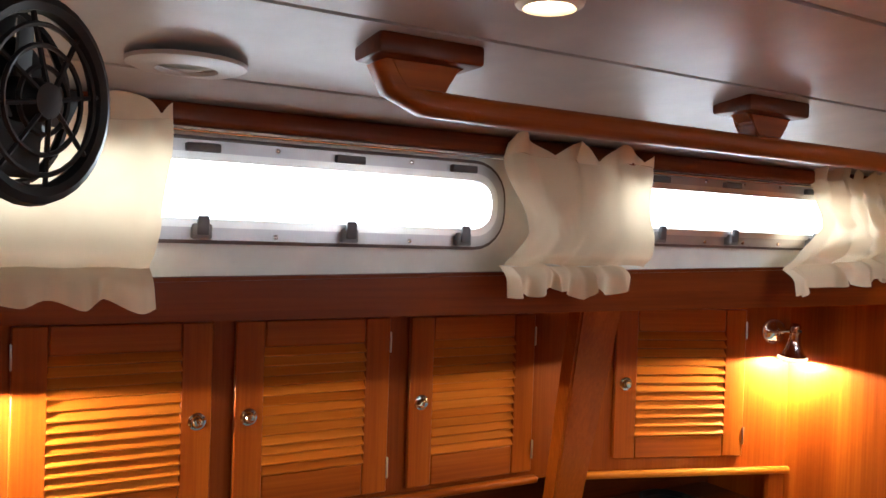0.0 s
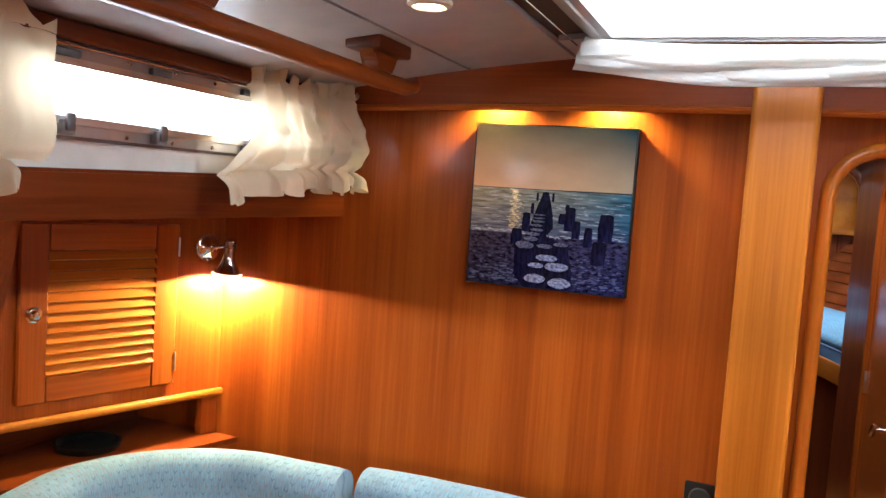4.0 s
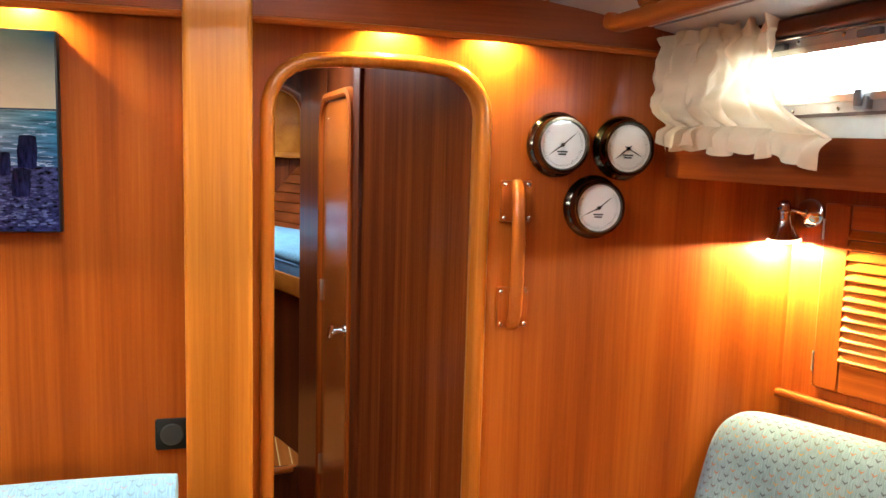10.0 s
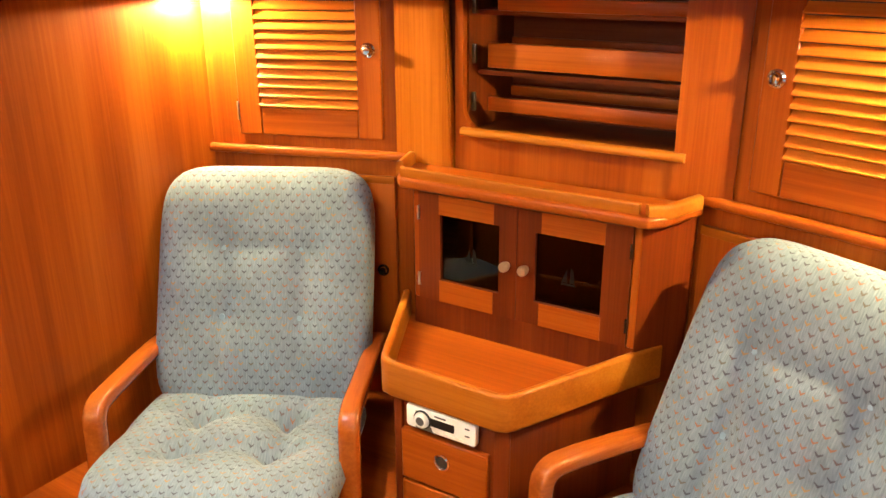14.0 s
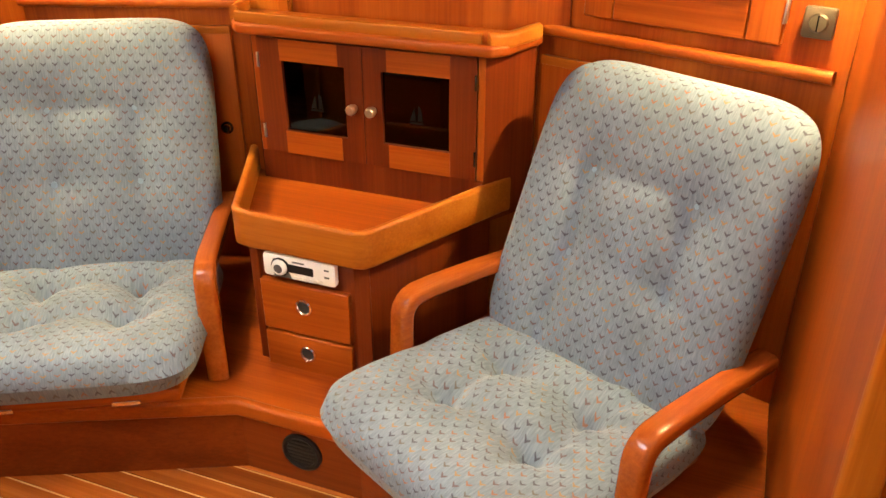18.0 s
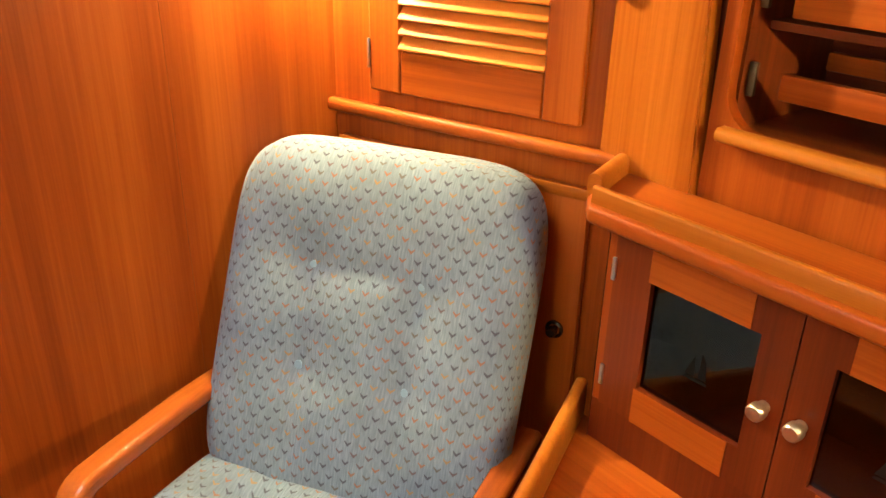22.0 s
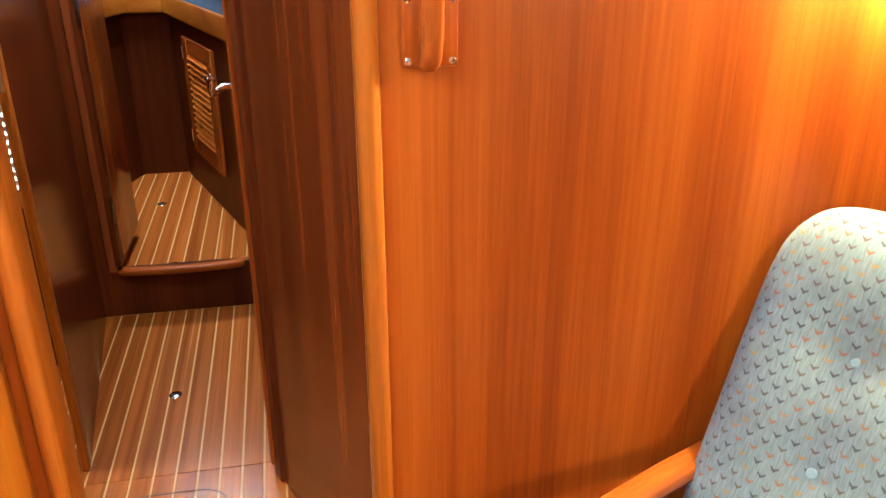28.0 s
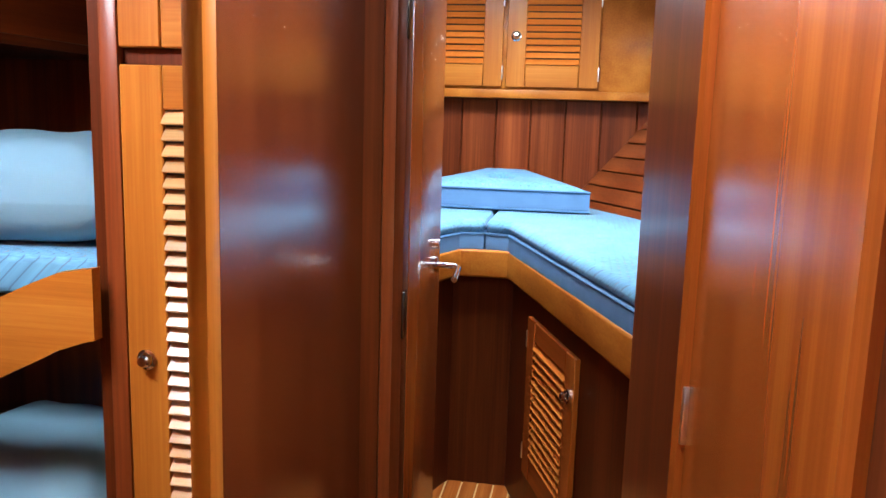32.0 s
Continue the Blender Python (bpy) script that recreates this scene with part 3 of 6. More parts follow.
for tag, yl, s in (("port", 1.255, 1), ("starboard", -0.895, -1)):
    # wooden fascia under the windows, with a lighter nosing, rising a little towards the bow
    bm = bmesh.new()
    x0, x1 = -1.7, FWD - 0.003
    quad = [(x0, ledge_z(x0) - 0.055), (x1, ledge_z(x1) - 0.055), (x1, ledge_z(x1)), (x0, ledge_z(x0))]
    lo = [bm.verts.new((x, yl, z)) for x, z in quad]
    hi = [bm.verts.new((x, yl + s * 0.036, z)) for x, z in quad]
    bm.faces.new(lo), bm.faces.new(hi[::-1])
    for i in range(4):
        j = (i + 1) % 4
        bm.faces.new((lo[i], lo[j], hi[j], hi[i]))
    bmesh.ops.bevel(bm, geom=list(bm.edges), offset=0.006, segments=2, affect="EDGES")
    structure("trim_ledge_" + tag, bm, red_x, "dark mahogany ledge under the windows")
    # underside of the side deck
    bm = bmesh.new()
    poly = [(x0, yl + s * 0.01), (x1, yl + s * 0.01), (x1, yl + s * 0.95), (x0, yl + s * 0.95)]
    structure("soffit_" + tag, prism(poly, 1.516, 1.57), red_x, "dark mahogany lining under the side deck", 0)
    # cove strip where wall and ceiling meet
    yc = YP - 0.02 if s > 0 else YS + 0.02
    structure("trim_cove_" + tag, sweep([(-1.7, yc, ceil_z(yc) - 0.018), (FWD - 0.003, yc, ceil_z(yc) - 0.018)], rounded(0.028, 0.034, 0.008, 3)), dark_x, "dark wooden strip along the headliner edge")

# valance over the bulkhead, with its bead
bm = bmesh.new()
n = 20
rows = []
for i in range(n + 1):
    y = -1.02 + (1.40 + 1.02) * i / n
    zb, zt = 1.818 - 0.018 * ((y - CY) / 1.0) ** 2, ceil_z(y) + 0.012
    rows.append([bm.verts.new(p) for p in ((2.165, y, zb), (2.165, y, zt), (2.187, y, zt), (2.187, y, zb))])
for a, b in zip(rows, rows[1:]):
    for i in range(4):
        bm.faces.new((a[i], a[(i + 1) % 4], b[(i + 1) % 4], b[i]))
bm.faces.new(rows[0][::-1]), bm.faces.new(rows[-1])
structure("trim_valance", bm, red_y, "dark mahogany valance hiding lamps above the bulkhead", 30)
path = [(2.163, -1.02 + 2.42 * i / n, 1.818 - 0.018 * (-1.02 + 2.42 * i / n - CY) ** 2 + 0.004) for i in range(n + 1)]
structure("trim_bead", sweep(path, circle(0.008, 8)), wood_y, "rounded bead along the valance")

# mast support post
structure("post", box(2.10, 2.249, 0.107, 0.240, 0.0, 1.955, 0.012, seg=3), light_z, "light mahogany casing of the mast support")

# starboard and port joinery faces: the middle runs along x, the ends turn in towards the bulkheads
def face_panel(name, pts, z0, z1, thick, side, material, label):
    """pts: the face's foot in x and y; side: which way, +1 or -1 in y, the thickness goes."""
    (xa, ya), (xb, yb) = pts
    d = Vector((xb - xa, yb - ya))
    nrm = Vector((-d.y, d.x)).normalized()
    if nrm.y * side < 0:
        nrm = -nrm
    poly = [(xa, ya), (xb, yb), (xb + nrm.x * thick, yb + nrm.y * thick), (xa + nrm.x * thick, ya + nrm.y * thick)]
    return structure(name, prism(poly, z0, z1), material, label, 0)


SF = ((2.25, -1.297), (1.66, -1.492))
SA = ((0.91, -1.492), (0.278, -1.283))
face_panel("wall_starboard_forward", SF, 0.19, 1.52, 0.02, -1, wood_z, "mahogany panel behind the forward armchair")
face_panel("wall_starboard_aft", SA, 0.19, 1.52, 0.02, -1, wood_z, "mahogany panel behind the aft armchair")
PF = ((2.25, 1.652), (1.60, 1.868))
face_panel("wall_port_forward", PF, 0.962, 1.52, 0.02, 1, wood_z, "mahogany panel over the settee corner")
face_panel("wall_port_side", ((1.60, 1.868), (-1.7, 1.868)), 0.975, 1.52, 0.02, 1, red_z, "red mahogany panelling behind the port lockers")
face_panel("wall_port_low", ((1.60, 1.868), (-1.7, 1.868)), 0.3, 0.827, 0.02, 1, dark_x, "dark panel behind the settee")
# open recess under the corner locker; the dark wood colour carries its deep shade
structure("wall_recess_back", box(-1.7, 2.270, 1.966, 1.990, 0.70, 1.02), dark_x, "back of the recess under the corner locker, darkened for its shade", 0)
structure("wall_recess_side", box(1.560, 1.602, 1.872, 1.9655, 0.843, 0.984), dark_z, "side of the recess, darkened for its shade", 0)
structure("wall_locker_floor", box(-1.7, 1.601, 1.889, 1.9655, 0.985, 1.000), dark_x, "underside of the port lockers, darkened for its shade", 0)
structure("wall_recess_top", prism([(2.248, 1.674), (1.602, 1.889), (1.602, 1.9655), (2.270, 1.9655), (2.270, 1.674)], 0.985, 1.019), dark_x, "underside of the corner locker, darkened for its shade", 0)
# mid starboard panel with the bookshelf opening; local x is -x
mM = facing(0, -1.470, 0, 0, 1)
hole = [(-1.2270 + px, 1.246 + pz) for px, pz in rounded(0.586, 0.414, 0.055, 6)]
structure("wall_starboard_middle", placed(holed([(-1.542, 0.19), (-0.91, 0.19), (-0.91, 1.52), (-1.542, 1.52)], [hole], 0.02), mM), wood_z, "mahogany panel with a rounded bookshelf opening", 0)
# pilasters at the knuckles
bm = bmesh.new()
f, k = ([bm.verts.new((x, y, z)) for x, z in ((1.722, 0.925), (1.545, 0.925), (1.578, 1.516), (1.722, 1.516))] for y in (-1.458, -1.488))
bm.faces.new(f), bm.faces.new(k[::-1])
for i in range(4):
    bm.faces.new((f[i], k[i], k[(i + 1) % 4], f[(i + 1) % 4]))
bmesh.ops.bevel(bm, geom=list(bm.edges), offset=0.003, segments=2, affect="EDGES")
structure("trim_pilaster", bm, trim_z, "tapering light mahogany stile beside the bookshelf")
# dark strip that puts shade into the slot
structure("trim_pilaster_back", box(1.543, 1.735, -1.512, -1.490, 0.19, 1.516), dark_z, "backing of the slot beside the bookshelf panel, dark for its shade", 0)
structure("trim_pilaster", prism([(0.97, -1.460), (0.835, -1.462), (0.835, -1.50), (0.97, -1.50)], 0.95, 1.516), wood_z, "mahogany stile between the panels", 0)

# aft starboard bulkhead, and plain walls that close the saloon behind the camera
structure("wall_aft_starboard", box(0.243, 0.277, -1.9, -0.46, 0.0, 1.93), wood_z, "mahogany half bulkhead aft of the armchair", 0)
structure("trim_aft_bulkhead", box(0.238, 0.282, -0.459, -0.436, 0.0, 1.93, 0.009, seg=3), light_z, "rounded light edge of the half bulkhead")
structure("wall_galley", box(-1.70, 0.242, -0.56, -0.53, 0.0, 1.93), wood_z, "plain mahogany side aft of the half bulkhead", 0)
structure("wall_aft", box(-1.74, -1.70, -1.9, 2.0, 0.0, 2.05), wood_z, "plain mahogany bulkhead aft of the saloon", 0)
structure("hull_starboard", box(-1.7, FWD, -1.95, -1.90, 0.0, 1.6), hull_liner, "hull side behind the lockers", 0)
structure("hull_port", box(-1.7, FWD, 1.98, 2.02, 0.0, 1.6), hull_liner, "hull side behind the lockers", 0)

# platform under the armchairs
PLAT = [(2.248, -0.470), (1.400, -0.865), (1.100, -0.865), (0.279, -0.484), (0.279, -1.50), (2.248, -1.50)]
structure("platform", prism(PLAT, 0.0, 0.186), red_x, "mahogany platform under the armchairs", 0)
structure("platform_top", prism(PLAT, 0.187, 0.198), wood_x, "varnished mahogany platform top", 0)
nose = [(2.246, -0.464, 0.186), (1.402, -0.858, 0.186), (1.098, -0.858, 0.186), (0.281, -0.479, 0.186)]
structure("trim_platform", sweep(nose, rounded(0.026, 0.044, 0.010, 4)), wood_x, "rounded nosing along the platform edge")

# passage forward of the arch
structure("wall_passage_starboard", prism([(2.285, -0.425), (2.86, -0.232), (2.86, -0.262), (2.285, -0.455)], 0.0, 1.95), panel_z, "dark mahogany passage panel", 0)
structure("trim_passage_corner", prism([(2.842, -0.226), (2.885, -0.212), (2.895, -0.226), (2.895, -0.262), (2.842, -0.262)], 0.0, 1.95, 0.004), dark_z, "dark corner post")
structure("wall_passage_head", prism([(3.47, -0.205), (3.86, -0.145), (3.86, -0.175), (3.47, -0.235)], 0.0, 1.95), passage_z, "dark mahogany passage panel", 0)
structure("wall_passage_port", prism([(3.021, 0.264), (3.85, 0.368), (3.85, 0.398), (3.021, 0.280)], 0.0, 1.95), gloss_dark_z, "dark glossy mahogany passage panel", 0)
structure("door_jamb", prism([(2.985, 0.258), (3.020, 0.262), (3.020, 0.281), (2.985, 0.279)], 0.0, 1.95, 0.006), light_z, "light mahogany jamb of the cabin doorway")
structure("wall_cabin_aft", box(2.885, 2.915, 0.455, 1.93, 0.0, 1.95, 0.004), wood_z, "mahogany bulkhead at the foot of the port cabin", 0)


def ceiling_with_holes(name, outer, holes, z, label):
    structure(name, placed(holed(outer, holes, 0.03), Matrix.Translation((0, 0, z + 0.03))), vinyl, label, 0)


def square(x0, x1, y0, y1):
    return [(x0, y0), (x1, y0), (x1, y1), (x0, y1)]


# these openings are added so that the fill lamps shine through
ceiling_with_holes("ceiling_passage", square(FWD + 0.036, 3.86, -0.56, 1.36), [square(2.96, 3.24, -0.11, 0.17), square(2.86, 3.24, 0.86, 1.24)], 1.93, "pale headliner over the passage, with unseen openings added for daylight")
structure("wall_cabin_coachroof", box(FWD + 0.036, 4.73, 1.325, 1.355, 1.585, 1.955), red_x, "dark coachroof side of the port cabin", 0)
structure("ceiling_cabin_side_deck", box(FWD + 0.036, 4.73, 1.326, 1.93, 1.56, 1.584), dark_x, "lining under the side deck of the port cabin", 0)

# ---------------------------------------------------------------- soft furnishings
def cushion(w, h, t, tufts=(), tuft_depth=0.03, bow=0.0, channels=(), creases=(), nx=52, ny=52):
    """A padded cushion, its back on local z 0 and its face up, centred in x with y from 0 to h; UVs in metres."""
    bm = bmesh.new()
    uv = bm.loops.layers.uv.new("UVMap")
    def warp(i, j):
        u, v = 2 * i / nx - 1, 2 * j / ny - 1
        p = 6.0
        r = max(abs(u), abs(v))
        if r < 1e-6:
            return 0.0, 0.0, 0.0
        k = (abs(u / r) ** p + abs(v / r) ** p) ** (-1 / p)
        return u * (k if r > 0 else 1), v * k, r
    top, bot = {}, {}
    for i in range(nx + 1):
        for j in range(ny + 1):
            u, v, r = warp(i, j)
            e = max(0.0, 1 - r ** 7)
            hgt = t * (0.46 + 0.54 * e ** 0.36)
            x, y = u * w / 2, (v + 1) * h / 2
            for tx, ty in tufts:
                d2 = (x - tx) ** 2 + (y - ty) ** 2
                ang = math.atan2(y - ty, x - tx)
                star = 1 + 0.30 * math.cos(4 * ang + 0.6) + 0.15 * math.cos(7 * ang + tx * 40)
                hgt -= tuft_depth * (0.62 * math.exp(-d2 / (0.0034 * star)) + 0.45 * math.exp(-d2 / 0.0005))
            # a channel runs up the cushion, a crease across it; both run out softly at their ends
            for cx, y0, y1, deep, wide in channels:
                run = 1 / (1 + math.exp((y0 - y) / 0.025)) / (1 + math.exp((y - y1) / 0.018))
                hgt -= deep * run * math.exp(-((x - cx) / wide) ** 2) * (1 + 0.25 * noise.noise((y * 9, cx * 20, 1)))
            for cy, x0, x1, deep, wide in creases:
                run = 1 / (1 + math.exp((x0 - x) / 0.016)) / (1 + math.exp((x - x1) / 0.016))
                side = (y - cy) / (wide * (1.6 if y > cy else 0.8))
                hgt -= deep * run * math.exp(-side ** 2)
            # puckers along the sewn edges
            hgt += 0.003 * e ** 2 * max(0.0, r - 0.72) / 0.28 * noise.noise((x * 16, y * 34, w * 3)) * 3
            hgt += 0.006 * noise.noise((x * 7, y * 7, w * 10)) * e
            bz = bow * (u ** 2)
            top[i, j] = bm.verts.new((x, y, hgt + bz))
            bot[i, j] = bm.verts.new((x * 0.985, y + (h / 2 - y) * 0.015, t * 0.42 * (1 - max(0.0, 1 - r ** 9) ** 0.36) + bz))
    for layer, flip in ((top, False), (bot, True)):
        for i in range(nx):
            for j in range(ny):
                q = [layer[i, j], layer[i + 1, j], layer[i + 1, j + 1], layer[i, j + 1]]
                f = bm.faces.new(q[::-1] if flip else q)
    rim = [(i, 0) for i in range(nx)] + [(nx, j) for j in range(ny)] + [(i, ny) for i in range(nx, 0, -1)] + [(0, j) for j in range(ny, 0, -1)]
    for a, b in zip(rim, rim[1:] + rim[:1]):
        bm.faces.new((top[a], bot[a], bot[b], top[b]))
    for f in bm.faces:
        for l in f.loops:
            x, y, z = l.vert.co
            fall = max(0.0, t - z)
            ex, ey = max(0.0, abs(x) / (w / 2) - 0.90) * 10, max(0.0, abs(2 * y / h - 1) - 0.90) * 10
            l[uv].uv = (x + math.copysign(fall * min(1, ex), x), y + math.copysign(fall * min(1, ey), y - h / 2))
    return bm


def button(parent, x, y, z, material):
    b = part("button", lathe([(0.0, 0.006), (0.007, 0.005), (0.010, 0.001), (0.009, -0.004)], 14), material, parent)
    b.location = (x, y, z)
    return b


def armchair(label, at, half, crease, channel, arm=0.0):
    """at: the pose of the seat's middle on the platform; local y points to the front. half: half the button spacing."""
    ch = thing("armchair", label, "armchair", "armchairs on the platform", at)
    part("base", box(-0.20, 0.20, -0.18, 0.22, 0.0, 0.030, 0.006), dark_x, ch)
    tilt = pose(0, -0.245, 0.042, 5.0, 0, 0)
    part("seat_board", placed(box(-0.245, 0.245, 0.0, 0.545, -0.036, -0.002, 0.010), tilt), wood_x, ch)
    for x in (-0.13, 0.13):
        part("seat_hinge", placed(box(x - 0.03, x + 0.03, 0.541, 0.548, -0.033, -0.023, 0.001), tilt), chrome, ch)
    seat_t = [(-0.115, 0.215), (0.115, 0.215), (-0.115, 0.385), (0.115, 0.385)]
    seat = part("seat_cushion", cushion(0.580, 0.61, 0.124, seat_t, 0.066, channels=[(-0.115, 0.215, 0.385, 0.013, 0.030), (0.115, 0.215, 0.385, 0.013, 0.030)], creases=[(0.215, -0.115, 0.115, 0.012, 0.030), (0.385, -0.115, 0.115, 0.014, 0.032), (0.30, -0.4, -0.115, 0.006, 0.03), (0.30, 0.115, 0.4, 0.006, 0.03)]), chair_cloth, ch, "blue-grey velour seat cushion with buttons", 60)
    seat.matrix_local = tilt
    for loop_uv in seat.data.uv_layers[0].data:
        loop_uv.uv = (loop_uv.uv[0], 4.0 - loop_uv.uv[1])
    for x, y in seat_t:
        button(seat, x, y, 0.054, button_cloth)
    back_t = [(-half, 0.268), (half, 0.268), (-half, 0.452), (half, 0.452)]
    grooves = [(-half, 0.04, 0.452, channel, 0.032), (half, 0.04, 0.452, channel, 0.032)]
    back = part("back_cushion", cushion(0.590, 0.680, 0.130, back_t, 0.012, channels=grooves, creases=[(0.452, -half, half, crease, 0.015), (0.268, -half, half, 0.001, 0.03)]), chair_cloth, ch, "blue-grey velour back cushion with buttons", 60)
    back.matrix_local = pose(0, -0.210, 0.067) @ Matrix(((-1, 0, 0, 0), (0, -math.sin(radians(23)), math.cos(radians(23)), 0), (0, math.cos(radians(23)), math.sin(radians(23)), 0), (0, 0, 0, 1)))
    for x, y in back_t:
        button(back, x, y, 0.113 - channel * (1.0 if y < 0.3 else 0.5) - (crease if y > 0.3 else 0) * 0.4, button_cloth)
    shell = part("back_shell", box(-0.235, 0.235, 0.08, 0.633, -0.02, -0.004, 0.008), dark_z, ch)
    shell.matrix_local = back.matrix_local
    for s in (-1, 1):
        x = s * 0.298
        path = [(x, 0.150 + arm, 0.004), (x, 0.148 + arm, 0.11), (x, 0.142 + arm, 0.205)] + [(x, 0.100 + arm + 0.040 * math.cos(radians(a)), 0.240 + 0.040 * math.sin(radians(a))) for a in (5, 25, 45, 65, 85)] + [(x, 0.05 + arm, 0.280), (x, -0.12, 0.272), (x, -0.32, 0.252)]
        part("armrest", sweep(path, rounded(0.036, 0.050, 0.012, 4), up=(1, 0, 0)), arm_wood, ch, "curved varnished mahogany armrest")
    return ch


PT = 0.199
armchair("blue-grey velour armchair with wooden arms beside the bulkhead", pose(1.822, -0.909, PT, 0, 0, 28), 0.105, 0.0055, 0.011)
armchair("blue-grey velour armchair with wooden arms, turned inboard", pose(0.736, -0.920, PT, 0, 0, -27), 0.122, 0.005, 0.026, -0.055)


def settee_cushion(label, path, depth, z0, z1):
    """A back cushion whose face follows a path in x and y; depth goes away from the room."""
    ob = thing("settee_back_cushion", label, "cushion", "settee cushions")
    prof = []
    for a in range(0, 181, 15):
        t = radians(a)
        prof.append((depth / 2 - depth / 2 * math.cos(t), z1 - 0.055 + 0.055 * math.sin(t)))
    prof = [(0.0, z0)] + prof + [(depth, z0)]
    girth = [0.0]
    for (ua, wa), (ub, wb) in zip(prof, prof[1:]):
        girth.append(girth[-1] + math.hypot(ub - ua, wb - wa))
    bm = bmesh.new()
    uv = bm.loops.layers.uv.new("UVMap")
    pts = [Vector((*p, 0)) for p in path]
    n, rings, run = len(pts), [], 0.0
    for i, p in enumerate(pts):
        d = (pts[min(i + 1, n - 1)] - pts[max(i - 1, 0)]).normalized()
        side = d.cross(Vector((0, 0, 1)))
        run += (p - pts[i - 1]).length if i else 0
        e = min(1.0, (min(i, n - 1 - i) / n) * 9 + 0.0)
        sq = 0.92 + 0.08 * math.sqrt(max(0.0, 1 - (1 - e) ** 2))
        rings.append([(bm.verts.new(p + side * (depth / 2 + (u - depth / 2) * sq) + Vector((0, 0, z0 + (w - z0) * (0.93 + 0.07 * sq) + 0.004 * noise.noise((run * 6, u * 9, 2))))), (run, -g)) for (u, w), g in zip(prof, girth)])
    where = {v: c for r in rings for v, c in r}
    for a, b in zip(rings, rings[1:]):
        for j in range(len(prof)):
            k = (j + 1) % len(prof)
            bm.faces.new((a[j][0], a[k][0], b[k][0], b[j][0]))
    bm.faces.new([v for v, c in rings[0]][::-1]), bm.faces.new([v for v, c in rings[-1]])
    for f in bm.faces:
        for l in f.loops:
            l[uv].uv = where[l.vert]
    part("cover", bm, settee_cloth, ob, "", 50)
    return ob


def between(pts, n):
    """n points spaced evenly along a line of points."""
    pts = [Vector((*p, 0)) for p in pts]
    run = [0.0]
    for a, b in zip(pts, pts[1:]):
        run.append(run[-1] + (b - a).length)
    out = []
    for i in range(n):
        s = run[-1] * i / (n - 1)
        k = max(j for j in range(len(run) - 1) if run[j] <= s + 1e-9)
        f = (s - run[k]) / (run[k + 1] - run[k])
        q = pts[k].lerp(pts[k + 1], f)
        out.append((q.x, q.y))
    return out


curve = [(1.47, 1.655)] + arc(1.62, 1.255, 0.42, 95, 5, 14)[1:] + [(2.048, 1.08)]
settee_cushion("curved blue-grey settee back cushion in the corner", between(curve, 34), 0.13, 0.47, 0.918)
settee_cushion("long blue-grey settee back cushion against the bulkhead", between([(2.085, 1.035), (2.085, 0.255)], 26), 0.13, 0.47, 0.925)
settee_cushion("blue-grey settee back cushion under the port lockers", between([(0.30, 1.655), (1.455, 1.655)], 26), 0.13, 0.47, 0.884)
seat = thing("settee", "U-shaped port settee with blue-grey seat cushions", "settee")
part("base", prism([(-0.2, 1.28), (1.50, 1.28), (1.72, 1.10), (1.72, 0.26), (2.245, 0.26), (2.245, 1.86), (-0.2, 1.86)], 0.0, 0.33, 0.006), wood_x, seat)
bm = prism([(-0.2, 1.25), (1.48, 1.25), (1.69, 1.08), (1.69, 0.25), (2.245, 0.25), (2.245, 1.80), (-0.2, 1.80)], 0.332, 0.465, 0.03, 3)
uvl = bm.loops.layers.uv.new("UVMap")
for f in bm.faces:
    for l in f.loops:
        l[uvl].uv = (l.vert.co.x + l.vert.co.z, l.vert.co.y + l.vert.co.z)
part("seat_cushion", bm, settee_cloth, seat)
part("back_shelf", prism([(-0.2, 1.79), (1.58, 1.79), (2.245, 1.57), (2.245, 1.964), (-0.2, 1.964)], 0.828, 0.842), red_x, seat)

# ---------------------------------------------------------------- saloon joinery
def knob(parent, x, y, z=0.0, r=0.017, material=None):
    """A turned push-button knob in its ring, local z out of the face."""
    material = material or chrome
    ring = part("knob_ring", placed(lathe([(r * 1.15, 0.0), (r * 1.15, 0.004), (r * 0.9, 0.006), (r * 0.72, 0.004), (r * 0.72, 0.0)], 20), Matrix.Translation((x, y, z))), material, parent)
    k = part("knob", placed(lathe([(0.0, 0.022), (r * 0.55, 0.021), (r * 0.72, 0.017), (r * 0.68, 0.010), (r * 0.45, 0.006), (r * 0.45, 0.0)], 18), Matrix.Translation((x, y, z))), material, parent)
    return k


